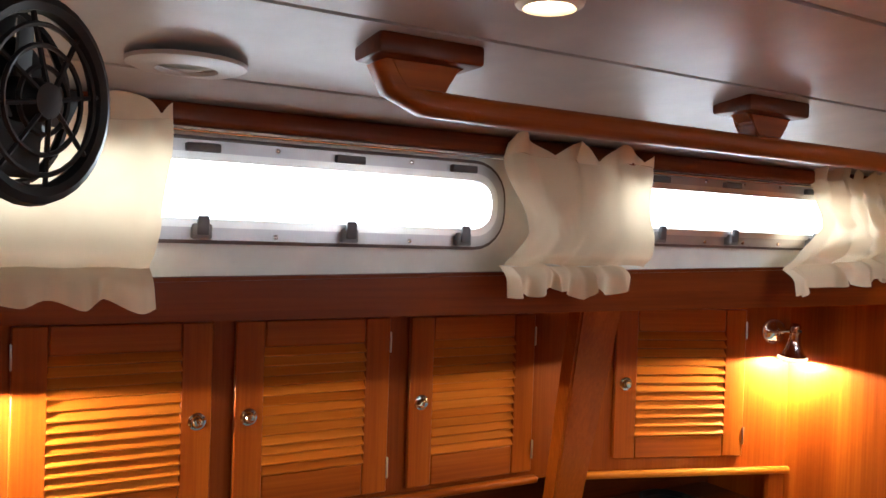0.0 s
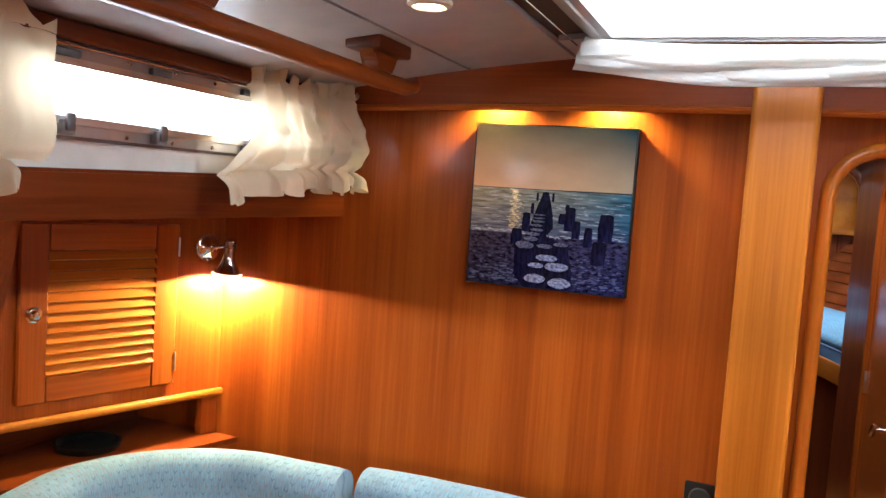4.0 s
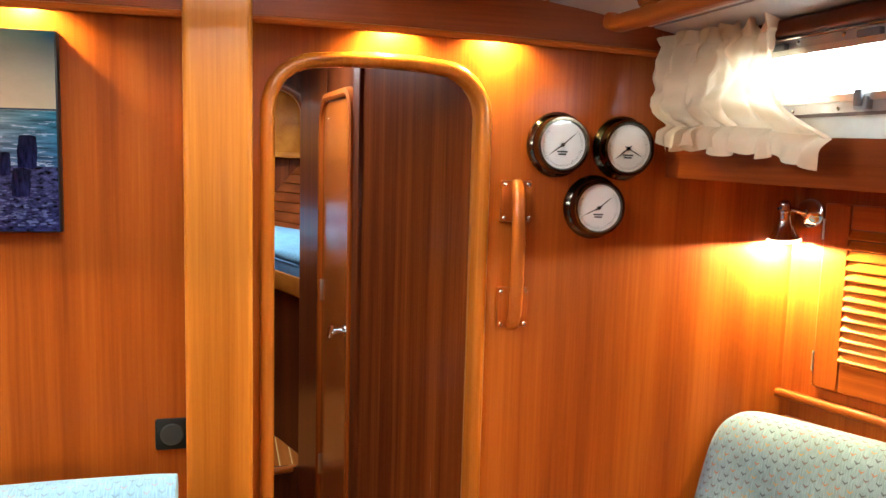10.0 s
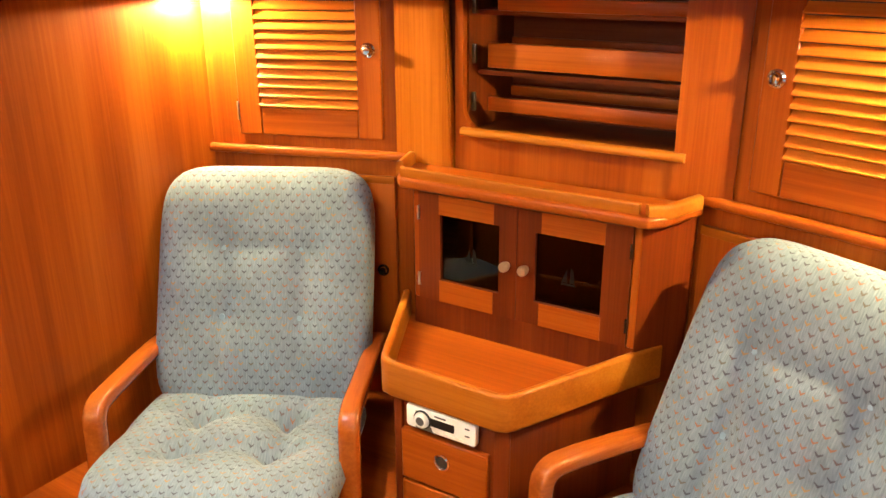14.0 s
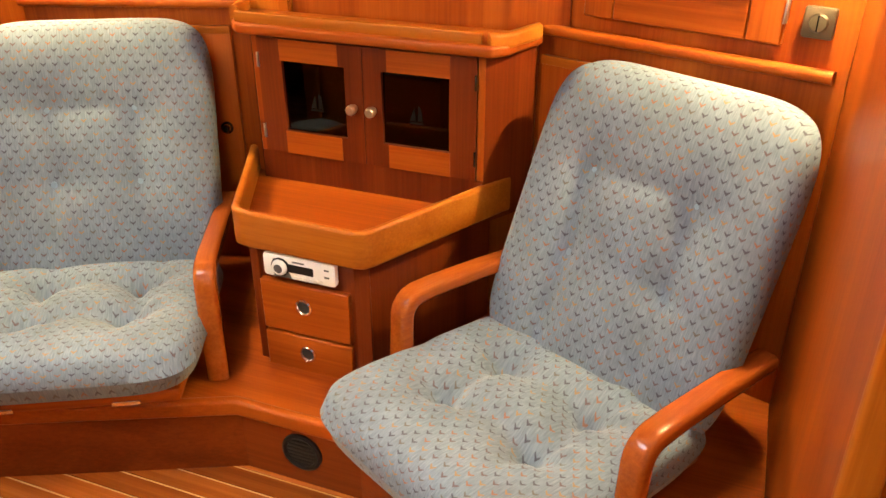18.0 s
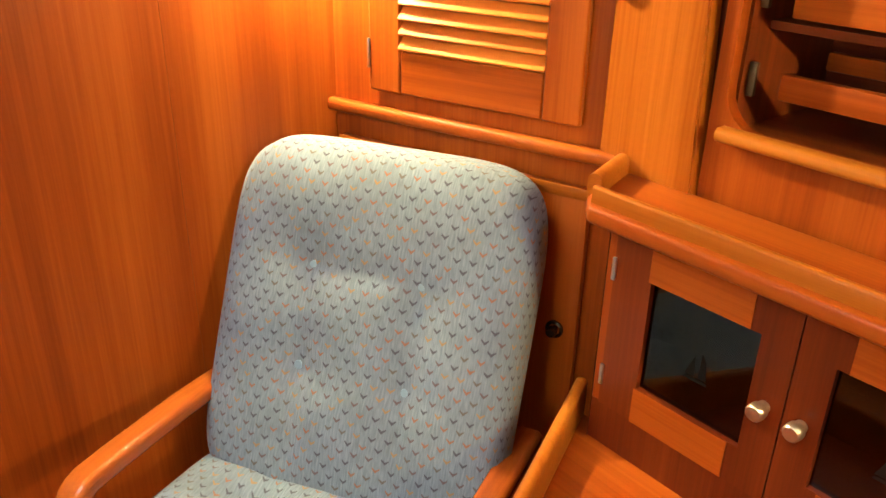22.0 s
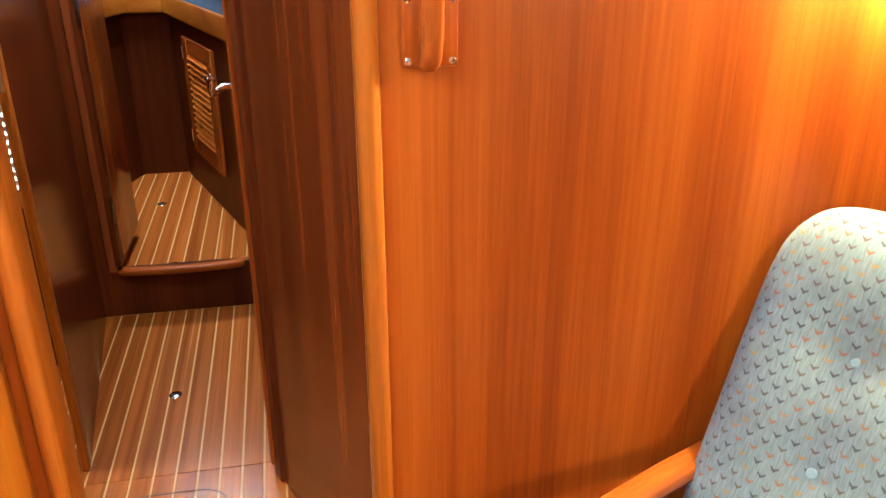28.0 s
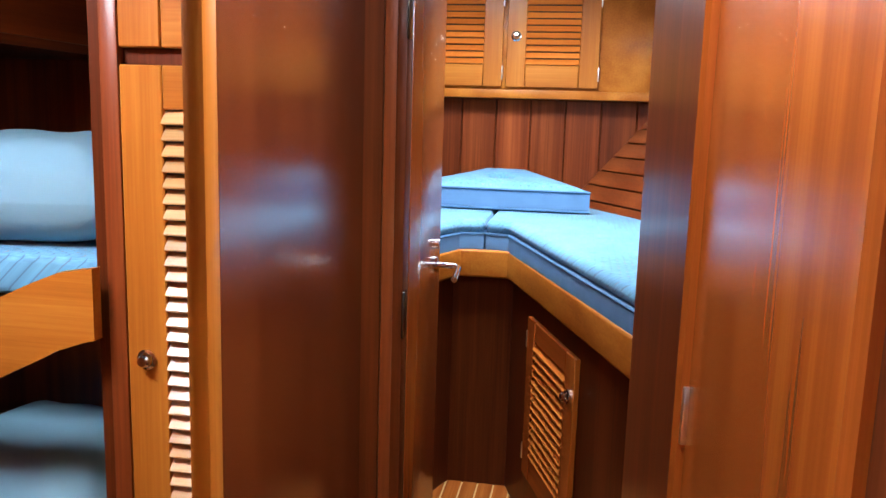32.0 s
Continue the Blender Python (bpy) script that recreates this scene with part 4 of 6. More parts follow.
def louvred_door(name, label, m, w, h, slats, side, wood_frame=None, wood_slat=None, stile=0.068, rail_top=0.062, rail_bot=0.078, group="louvred lockers", knob_h=0.5):
    """A framed locker door with tilted slats. m: the pose of its middle, z out of the face; side: on which side the knob sits."""
    wf, ws = wood_frame or (wood_y, wood_x), wood_slat or slat_x
    d = thing(name, label, "locker", group, m)
    t = 0.018
    W, H = w / 2, h / 2
    for x0, x1 in ((-W, -W + stile), (W - stile, W)):
        part("stile", box(x0, x1, -H, H, 0.002, t, 0.003, seg=1), wf[0], d)
    for y0, y1 in ((-H, -H + rail_bot), (H - rail_top, H)):
        part("rail", box(-W + stile + 0.0006, W - stile - 0.0006, y0, y1, 0.002, t - 0.001, 0.003, seg=1), wf[1], d)
    # dark sheet close behind the slats, for the shade in their gaps
    part("backing", box(-W + stile - 0.006, W - stile + 0.006, -H + rail_bot - 0.006, H - rail_top + 0.006, 0.0022, 0.0045), shade_inside, d)
    inner0, inner1 = -H + rail_bot, H - rail_top
    pitch = (inner1 - inner0) / slats
    bm = placed(box(-W + stile - 0.002, W - stile + 0.002, -pitch * 0.52, pitch * 0.52, -0.0026, 0.0026, 0.0015, seg=1), pose(0, 0, 0, -38))
    me = mesh("slat", bm, ws, 30)
    for i in range(slats):
        s = new("slat", me)
        s.parent = d
        s.location = (0, inner0 + pitch * (i + 0.5), 0.0122)
    knob(d, side * (W - stile * 0.48), -H + h * knob_h, t)
    for y in (-H * 0.72, H * 0.72):
        part("hinge", box(-side * W - 0.002, -side * W + 0.002, y - 0.026, y + 0.026, 0.006, t + 0.003, 0.001), brushed, d)
    return d


def on_line(line, f, z, out=0.0):
    """A pose on a panel's face, f metres from its first end, facing the room."""
    (xa, ya), (xb, yb) = line
    d = Vector((xb - xa, yb - ya, 0)).normalized()
    n = Vector((-d.y, d.x, 0))
    if (n.y > 0) != (ya < CY):
        n = -n
    p = Vector((xa, ya, 0)) + d * f + n * out
    return facing(p.x, p.y, z, n.x, n.y)


# forward lockers: starboard, aft starboard and port
louvred_door("louvred_locker", "mahogany locker with a louvred door beside the lit wall lamp", on_line(SF, 0.306, 1.224), 0.420, 0.476, 13, 1)
louvred_door("louvred_locker", "mahogany locker with a louvred door by the aft wall lamp", on_line(SA, 0.330, 1.224), 0.420, 0.476, 13, -1)
louvred_door("louvred_locker", "mahogany locker with a louvred door over the settee corner", on_line(PF, 0.37, 1.239), 0.420, 0.445, 12, -1, rail_top=0.068, rail_bot=0.066)
YL = 1.866
for x0, x1, s in ((0.129, 0.529, 1), (0.580, 0.971, -1), (1.030, 1.421, -1)):
    louvred_door("louvred_locker", "mahogany locker with a louvred door behind the settee", facing((x0 + x1) / 2, YL, 1.226, 0, -1), x1 - x0, 0.440, 13, s)
bm = box(0.05, 1.442, YL - 0.030, YL, 0.972, 0.992, 0.008, seg=3)
structure("trim_port_lockers", bm, wood_x, "rounded mahogany rail under the port lockers")
# slanting post on the port side
post = bmesh.new()
a, b = [(1.335, 1.545, 1.515), (1.468, 1.545, 1.515), (1.468, 1.60, 1.515), (1.335, 1.60, 1.515)], [(1.455, 1.80, 0.84), (1.555, 1.80, 0.84), (1.555, 1.855, 0.84), (1.455, 1.855, 0.84)]
va, vb = [post.verts.new(p) for p in a], [post.verts.new(p) for p in b]
post.faces.new(va), post.faces.new(vb[::-1])
for i in range(4):
    post.faces.new((va[i], vb[i], vb[(i + 1) % 4], va[(i + 1) % 4]))
bmesh.ops.bevel(post, geom=list(post.edges), offset=0.006, segments=2, affect="EDGES")
structure("trim_slanting_post", post, wood_z, "slanting mahogany post over a chainplate")
# shelf over the settee corner, with its rounded nosing and end
part("nosing", sweep([(2.247, 1.640, 0.969), (1.575, 1.863, 0.969)], rounded(0.022, 0.022, 0.009, 4)), light_x, tagged(part("corner_shelf", prism([(2.246, 1.640), (1.58, 1.861), (1.605, 1.885), (2.246, 1.672)], 0.958, 0.9615), wood_x, None, ""), "mahogany corner shelf with a rounded nosing", "shelf"))
structure("trim_shelf_end", prism([(2.2485, 1.653), (2.200, 1.669), (2.200, 1.689), (2.2485, 1.673)], 0.843, 0.957), wood_z, "upright end of the corner shelf")
plate = thing("round_tray", "black round dish on the shelf behind the settee", "dish", at=(1.95, 1.845, 0.843))
part("dish", lathe([(0.0, 0.004), (0.072, 0.004), (0.080, 0.018), (0.086, 0.018), (0.078, 0.0), (0.0, 0.0)], 28), black, plate)

# chair rail and lower cupboards behind the armchairs
for line, zz in ((SF, 0.943), (SA, 0.943)):
    m0 = on_line(line, 0.0, zz, 0.014)
    m1 = on_line(line, 0.60 if line is SF else 0.645, zz, 0.014)
    structure("trim_chair_rail", sweep([m0.translation, m1.translation], rounded(0.026, 0.024, 0.009, 4)), wood_x, "rounded chair rail behind the armchair")
for line, side in ((SF, 1), (SA, -1)):
    c = thing("cupboard", "mahogany cupboard door behind the armchair", "cupboard", "cupboards behind the armchairs", on_line(line, 0.285, 0.58))
    part("door", box(-0.262, 0.262, -0.305, 0.305, 0.002, 0.020, 0.004), wood_y, c)
    part("edge_band", box(-0.262, 0.262, 0.286, 0.307, 0.0205, 0.024, 0.002), light_x, c)
    knob(c, side * 0.222, 0.03, 0.020, 0.015, brass_dark)

# bookshelf recess and its fiddle bars
rec = thing("bookshelf", "empty mahogany bookshelf recess with fiddle bars", "shelf")
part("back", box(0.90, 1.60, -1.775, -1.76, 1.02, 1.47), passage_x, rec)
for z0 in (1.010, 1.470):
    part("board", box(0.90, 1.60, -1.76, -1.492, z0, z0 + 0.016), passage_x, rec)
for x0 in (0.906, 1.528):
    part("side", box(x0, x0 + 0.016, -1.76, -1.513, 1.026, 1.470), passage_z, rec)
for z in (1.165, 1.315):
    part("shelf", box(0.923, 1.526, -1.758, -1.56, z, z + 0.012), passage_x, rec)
for z, y, x1, hh in ((1.100, -1.520, 1.472, 0.018), (1.221, -1.520, 1.474, 0.031), (1.344, -1.520, 1.448, 0.016), (1.108, -1.70, 1.500, 0.014), (1.237, -1.70, 1.500, 0.014), (1.374, -1.70, 1.490, 0.014)):
    part("fiddle_bar", box(0.925, x1, y - 0.008, y + 0.008, z - hh, z + hh, 0.004), wood_x, rec)
for x in (0.9225, 1.514):
    for z in (1.100, 1.221, 1.344):
        part("bar_bracket", box(x, x + 0.012, -1.532, -1.5225, z - 0.024, z + 0.024, 0.002), pink_grain, rec)
structure("trim_bookshelf", sweep([(0.944, -1.462, 1.034), (1.516, -1.462, 1.034)], rounded(0.030, 0.020, 0.008, 3)), light_x, "rounded light nosing under the bookshelf")

# glazed cabinet between the chairs
etched = plain("etched_glass", (0.007, 0.0065, 0.006), 0.8, Specular_IOR_Level=0.05)
cab = thing("glazed_cabinet", "mahogany cabinet with two smoked glass doors", "cabinet")
CF = -1.335
part("body", prism([(0.985, CF - 0.002), (1.585, CF - 0.002), (1.66, -1.468), (0.91, -1.468)], 0.50, 0.6085), cab_z, cab)
for x0, x1 in ((0.985, 1.003), (1.567, 1.585)):
    part("side", box(x0, x1, -1.467, CF, 0.6087, 0.906, 0.002, seg=1), wood_z, cab)
for poly in ([(1.5852, CF), (1.662, -1.468), (1.640, -1.468), (1.5852, -1.372)], [(0.9848, CF), (0.908, -1.468), (0.930, -1.468), (0.9848, -1.372)]):
    part("wing", prism(poly, 0.50, 0.906), cab_z, cab)
part("inside", box(1.004, 1.566, -1.467, -1.455, 0.609, 0.904), shade_inside, cab)
part("bottom", box(1.004, 1.566, -1.454, CF - 0.02, 0.609, 0.616), shade_inside, cab)
for x0, x1, s in ((1.004, 1.284, 1), (1.286, 1.566, -1)):
    door = part("door", holed([(x0, 0.612), (x1, 0.612), (x1, 0.900), (x0, 0.900)], [[(x0 + (0.065 if s > 0 else 0.047), 0.672), (x1 - (0.047 if s > 0 else 0.065), 0.672), (x1 - (0.047 if s > 0 else 0.065), 0.847), (x0 + (0.065 if s > 0 else 0.047), 0.847)]], 0.018), cab_y, cab, "", 0)
    door.matrix_local = Matrix(((1, 0, 0, 0), (0, 0, 1, CF + 0.006), (0, 1, 0, 0), (0, 0, 0, 1)))
    for z0, z1 in ((0.6125, 0.671), (0.848, 0.8995)):
        part("rail", box(x0 + 0.062, x1 - 0.062, z0, z1, 0.0004, 0.002), wood_x, door)
    g = part("pane", box(x0 + 0.03, x1 - 0.03, 0.655, 0.865, -0.012, -0.009), smoked, door)
    etch = bmesh.new()
    c = (x0 + x1) / 2 + s * 0.01
    for dx, pts in ((0, [(-0.012, 0.735), (-0.003, 0.735), (-0.004, 0.775), (-0.009, 0.765)]), (0, [(0.001, 0.735), (0.012, 0.735), (0.003, 0.768)]), (0, [(-0.014, 0.728), (0.014, 0.728), (0.010, 0.733), (-0.012, 0.733)])):
        etch.faces.new([etch.verts.new((c + x * 1.4, z, -0.0085)) for x, z in pts])
    part("etched_sail", etch, etched, door, "small pale etched mark")
    kx = x1 - 0.024 if s > 0 else x0 + 0.024
    part("knob", placed(lathe([(0.0, 0.027), (0.0095, 0.0265), (0.0118, 0.024), (0.0125, 0.018), (0.0118, 0.011), (0.0085, 0.008), (0.0065, 0.006), (0.0085, 0.002), (0.0085, 0.0)], 24), Matrix.Translation((kx, 0.752, 0.0))), knob_metal, door, "brushed pale brass knob")
    hx = x0 + 0.001 if s > 0 else x1 - 0.001
    for z in (0.665, 0.845):
        part("hinge", box(hx - 0.003, hx + 0.003, z - 0.018, z + 0.018, 0.0, 0.004, 0.001), brass_dark if s > 0 else brushed, door)
# its top: a worktop with a rounded edge and raised fiddles
TOP = [(1.635, -1.335), (1.605, -1.303), (0.965, -1.303), (0.935, -1.335), (0.893, -1.468), (1.677, -1.468)]
top = tagged(part("cabinet_top", prism(TOP, 0.908, 0.934, 0.007, 3), wood_x, None), "mahogany cabinet top with raised fiddle rails", "worktop")
part("fiddle", sweep([(1.612, -1.324, 0.944), (0.992, -1.324, 0.944)], rounded(0.013, 0.030, 0.005, 3)), light_x, top)
part("fiddle", sweep([(1.632, -1.346, 0.942), (1.668, -1.452, 0.942)], rounded(0.022, 0.046, 0.010, 4)), light_x, top)
part("fiddle", sweep([(0.975, -1.320, 0.942), (0.938, -1.346, 0.942), (0.902, -1.452, 0.942)], rounded(0.022, 0.036, 0.010, 4)), light_x, top)

# tray top and drawer unit
TR = [(1.632, -1.372), (1.452, -1.020), (1.142, -1.014), (0.952, -1.412)]
unit = thing("drawer_unit", "mahogany drawer unit with a car radio and two drawers", "drawer unit")
BODY = [(1.585, -1.372), (1.436, -1.036), (1.158, -1.030), (0.985, -1.405)]
part("body", prism(BODY, 0.199, 0.512, 0.004, 1), cab_z, unit)
part("front_stile", box(1.138, 1.176, -1.034, -1.0265, 0.2, 0.510, 0.003), cab_z, unit)
part("front_stile", box(1.418, 1.440, -1.040, -1.0265, 0.2, 0.510, 0.003), cab_z, unit)
for z0, z1 in ((0.300, 0.432), (0.182, 0.292)):
    dr = part("drawer", box(1.186, 1.414, -1.034, -1.016, z0, z1, 0.003, seg=1), wood_x, unit)
    kz = (z0 + z1) / 2 + 0.012
    ringm = pose(1.302, -1.016, kz, -90, 0, 0)
    part("finger_ring", placed(lathe([(0.0205, 0.0), (0.0205, 0.003), (0.017, 0.005), (0.0145, 0.002), (0.0145, 0.0)], 22), ringm), chrome, dr)
    part("pull", placed(lathe([(0.0, 0.002), (0.0142, 0.0015), (0.0142, 0.0)], 18), ringm), rubber, dr)
tray = tagged(part("tray_top", prism(TR, 0.513, 0.532), wood_x, None), "mahogany tray top with a raised light lip", "worktop")
part("lip", sweep([(1.636, -1.372, 0.556), (1.470, -1.040, 0.556), (1.455, -1.022, 0.556), (1.435, -1.016, 0.556), (1.165, -1.010, 0.556), (1.143, -1.016, 0.556), (1.130, -1.034, 0.556), (0.948, -1.412, 0.556)], rounded(0.020, 0.090, 0.009, 4)), light_x, tray, "light mahogany lip with rounded corners")

radio = thing("car_radio", "white marine radio with a black display and round dial", "radio", at=facing(1.303, -1.0262, 0.4785, 0, 1))
RW, RH = 0.182, 0.056
part("face", prism(rounded(RW, RH, 0.008, 4), 0.0, 0.016, 0.003, 2), white_plastic, radio)
part("grey_wing", prism([(-0.086, -0.022), (-0.040, -0.022), (-0.062, 0.022), (-0.086, 0.022)], 0.0162, 0.0172), grey_plastic, radio)
part("dial", placed(lathe([(0.0, 0.012), (0.014, 0.012), (0.0165, 0.0105), (0.0185, 0.008), (0.0195, 0.0), (0.0, 0.0)], 28), pose(-0.046, 0, 0.016)), white_plastic, radio, "white round dial")
part("dial_ring", placed(lathe([(0.0195, 0.0), (0.0225, 0.0), (0.0225, 0.003), (0.0195, 0.004)], 28), pose(-0.046, 0, 0.0162)), black, radio)
part("dial_cap", placed(lathe([(0.0, 0.0135), (0.010, 0.0132), (0.011, 0.0119)], 24), pose(-0.046, 0, 0.016)), grey_plastic, radio)
part("display", prism(rounded(0.074, 0.020, 0.003, 3), 0.0162, 0.0176), black, radio)
bpy.context.view_layer.update()
radio.children[-1].location = (0.022, -0.004, 0)
for i in range(6):
    part("preset_key", box(-0.012 + i * 0.0125, -0.002 + i * 0.0125, -0.023, -0.0165, 0.0162, 0.0185, 0.001, seg=1), white_plastic, radio)
for x, y, w_ in ((0.070, 0.012, 0.012), (0.070, -0.006, 0.012), (0.0, 0.017, 0.03)):
    part("marking", box(x - w_ / 2, x + w_ / 2, y - 0.002, y + 0.002, 0.0162, 0.0168), grey_plastic, radio)

spk = thing("speaker", "round black loudspeaker grille in the platform front", "speaker", at=facing(1.245, -0.8645, 0.095, 0, 1))
part("rim", lathe([(0.050, 0.0), (0.050, 0.006), (0.044, 0.009), (0.038, 0.006), (0.038, 0.0)], 32), black, spk)
part("grille", lathe([(0.0, 0.0055), (0.022, 0.005), (0.038, 0.003)], 28), rubber, spk)
for i in range(-3, 4):
    part("grille_bar", box(-0.036 * math.cos(i * 0.32), 0.036 * math.cos(i * 0.32), i * 0.0105 - 0.0012, i * 0.0105 + 0.0012, 0.005, 0.0075), black, spk)

sw = thing("wall_switch", "brown round light switch in a square plate", "switch", at=on_line(SA, 0.598, 1.035))
part("plate", prism(rounded(0.056, 0.056, 0.005, 3), 0.0, 0.012, 0.003, 2), pink_grain, sw)
part("rocker", placed(lathe([(0.0, 0.005), (0.015, 0.005), (0.018, 0.0)], 22), pose(0, 0, 0.012)), pink_grain, sw)
part("mark", box(-0.001, 0.001, -0.014, 0.014, 0.0172, 0.0180), brass_dark, sw)
sk = thing("socket", "black round socket in a square plate beside the post", "socket", at=facing(FWD, 0.276, 0.930, -1, 0))
part("plate", prism(rounded(0.070, 0.070, 0.006, 3), 0.0, 0.010, 0.003, 2), black, sk)
part("cover", placed(lathe([(0.0, 0.005), (0.022, 0.005), (0.025, 0.0)], 22), pose(0, 0, 0.010)), rubber, sk)

# lamps
def sconce(label, m, watts, dx):
    """A chrome reading lamp: a round base, a swan arm and a bell shade turned down."""
    s = thing("wall_lamp", label, "wall lamp", "chrome reading lamps", m)
    part("base", lathe([(0.040, 0.0), (0.040, 0.005), (0.037, 0.009), (0.031, 0.010), (0.026, 0.014), (0.014, 0.022), (0.010, 0.030), (0.0, 0.031)], 32), chrome, s)
    part("arm", sweep([(0, 0, 0.024), (dx * 0.4, 0.008, 0.048), (dx, 0.010, 0.066)], circle(0.0065, 10), up=(0, 1, 0)), chrome, s)
    head = pose(dx, -0.006, 0.066, -84)
    cup = part("socket_cup", placed(lathe([(0.0, 0.040), (0.010, 0.039), (0.015, 0.034), (0.016, 0.030), (0.0165, -0.010), (0.0, -0.010)], 28), head), chrome, s)
    part("cup_ring", placed(lathe([(0.0162, 0.014), (0.0182, 0.012), (0.0182, 0.008), (0.0162, 0.006)], 28), head), chrome, cup)
    part("switch", placed(lathe([(0.0, 0.012), (0.0035, 0.011), (0.0035, 0.0)], 10), head @ pose(0, -0.016, 0.020, 90)), black, cup)
    part("shade", placed(lathe([(0.0165, -0.008), (0.0175, -0.018), (0.022, -0.032), (0.030, -0.048), (0.039, -0.060), (0.0405, -0.062), (0.039, -0.0625), (0.029, -0.050), (0.020, -0.034), (0.015, -0.014)], 36), head), chrome, s)
    part("bulb", placed(lathe([(0.0, -0.066), (0.012, -0.063), (0.021, -0.053), (0.018, -0.040), (0.010, -0.026), (0.0, -0.022)], 20), head), bulb, s, "glowing clear bulb")
    part("glass_rim", placed(lathe([(0.0395, -0.0605), (0.043, -0.066), (0.041, -0.069), (0.034, -0.066), (0.034, -0.0635)], 36), head), shade_glass, s, "glowing frosted glass rim")
    p = m @ Vector((dx, -0.086, 0.066))
    q = m @ Vector((dx, -1.0, 0.066))
    spot_lamp("reading_lamp_light", p, q, watts, (1.0, 0.83, 0.40), 179, 0.02, 0.012)
    return s


sconce("lit chrome reading lamp in the corner over the armchair", on_line(SF, 0.048, 1.432), 70, -0.034)
sconce("lit chrome reading lamp over the aft armchair", on_line(SA, 0.600, 1.430), 70, 0.034)
sconce("lit chrome reading lamp in the corner over the settee", on_line(PF, 0.060, 1.395), 70, 0.030)
sconce("lit chrome reading lamp beside the port lockers", facing(0.005, YL, 1.392, 0, -1), 70, 0.0)
for y in (0.832, 0.546, -0.196, -0.440):
    d = thing("valance_lamp", "small lit downlight behind the valance", "downlight", "valance lamps", (2.226, y, 1.845))
    part("housing", lathe([(0.020, 0.020), (0.020, 0.0), (0.016, 0.0), (0.016, 0.010), (0.0, 0.010)], 16), chrome, d)
    part("lens", lathe([(0.0, 0.003), (0.015, 0.003), (0.015, 0.005)], 16), bulb, d)
    spot_lamp("valance_light", (2.222, y, 1.842), (2.246, y, 1.760), 19.0, (1.0, 0.86, 0.26), 150, 0.5, 0.008)
structure("trim_valance_back", box(2.19, FWD - 0.002, -1.0, 1.38, 1.868, 1.874), dark_y, "dark board that carries the valance lamps")
# the starboard pair is assumed by symmetry, one moved aft to light the seats
for x, y in ((0.61, 0.757), (1.56, 0.750), (0.61, -0.395), (1.36, -0.400)):
    z = ceil_z(y)
    d = thing("ceiling_downlight", "small round lit ceiling downlight, unseen and assumed to starboard", "downlight", "ceiling downlights", (x, y, z))
    part("ring", lathe([(0.040, 0.0), (0.038, -0.006), (0.030, -0.010), (0.027, -0.006), (0.027, 0.0)], 28), cream, d)
    part("bulb", lathe([(0.0, -0.010), (0.016, -0.008), (0.026, -0.002), (0.026, 0.0)], 22), bulb_white, d)
    spot_lamp("downlight", (x, y, z - 0.016), (x, y, 0), 35, (1.0, 0.87, 0.68), 112, 0.85, 0.025)

# fittings on the bulkhead
pic = thing("picture", "canvas print of a pier of posts at sunset", "picture", at=facing(FWD, 0.685, 1.580, -1, 0))
PW, PH = 0.404, 0.402


def picture_paint(name, corners, scale, amount, lo=0.4, hi=1.6):
    """Print colours blended between four corners (low left, low right, high left, high right) over a box, broken by streaks."""
    m, nt, b = mat(name)
    tc = nt.nodes.new("ShaderNodeTexCoord")
    sep = nt.nodes.new("ShaderNodeSeparateXYZ")
    nt.links.new(tc.outputs["Generated"], sep.inputs[0])

    def blend(f, a, c):
        mx = nt.nodes.new("ShaderNodeMix")
        mx.data_type = "RGBA"
        nt.links.new(f, mx.inputs[0])
        for k, v in ((6, a), (7, c)):
            if isinstance(v, tuple):
                mx.inputs[k].default_value = (*v, 1)
            else:
                nt.links.new(v, mx.inputs[k])
        return mx.outputs[2]

    ll, lr, hl, hr = corners
    colour = blend(sep.outputs[1], blend(sep.outputs[0], ll, lr), blend(sep.outputs[0], hl, hr))
    n = node(nt, "TexNoise", Scale=1.0, Detail=6.0, Roughness=0.6)
    nt.links.new(coords(nt, scale).outputs[0], n.inputs["Vector"])
    mul = nt.nodes.new("ShaderNodeMix")
    mul.data_type, mul.blend_type = "RGBA", "MULTIPLY"
    mul.inputs[0].default_value = amount
    nt.links.new(colour, mul.inputs[6])
    nt.links.new(ramp(nt, n.outputs[0], [(0.36, (lo, lo, lo)), (0.64, (hi, hi, hi))]).outputs[0], mul.inputs[7])
    nt.links.new(mul.outputs[2], b.inputs["Base Color"])
    b.inputs["Roughness"].default_value = 0.12
    b.inputs["Specular IOR Level"].default_value = 0.15
    return m


sky_paint = picture_paint("print_sky", ((0.62, 0.28, 0.13), (0.34, 0.25, 0.16), (0.26, 0.20, 0.10), (0.0, 0.035, 0.060)), (4, 9, 1), 0.5, 0.75, 1.2)
sea_paint = picture_paint("print_sea", ((0.12, 0.105, 0.12), (0.025, 0.055, 0.105), (0.33, 0.24, 0.13), (0.02, 0.085, 0.12)), (14, 150, 1), 0.9)
sand_paint = picture_paint("print_stones", ((0.016, 0.013, 0.026), (0.010, 0.011, 0.042), (0.034, 0.022, 0.030), (0.020, 0.020, 0.050)), (70, 130, 1), 1.0, 0.1, 2.2)
post_paint = picture_paint("print_posts", ((0.004, 0.004, 0.018), (0.010, 0.010, 0.036), (0.007, 0.006, 0.012), (0.005, 0.005, 0.012)), (160, 40, 1), 0.9)
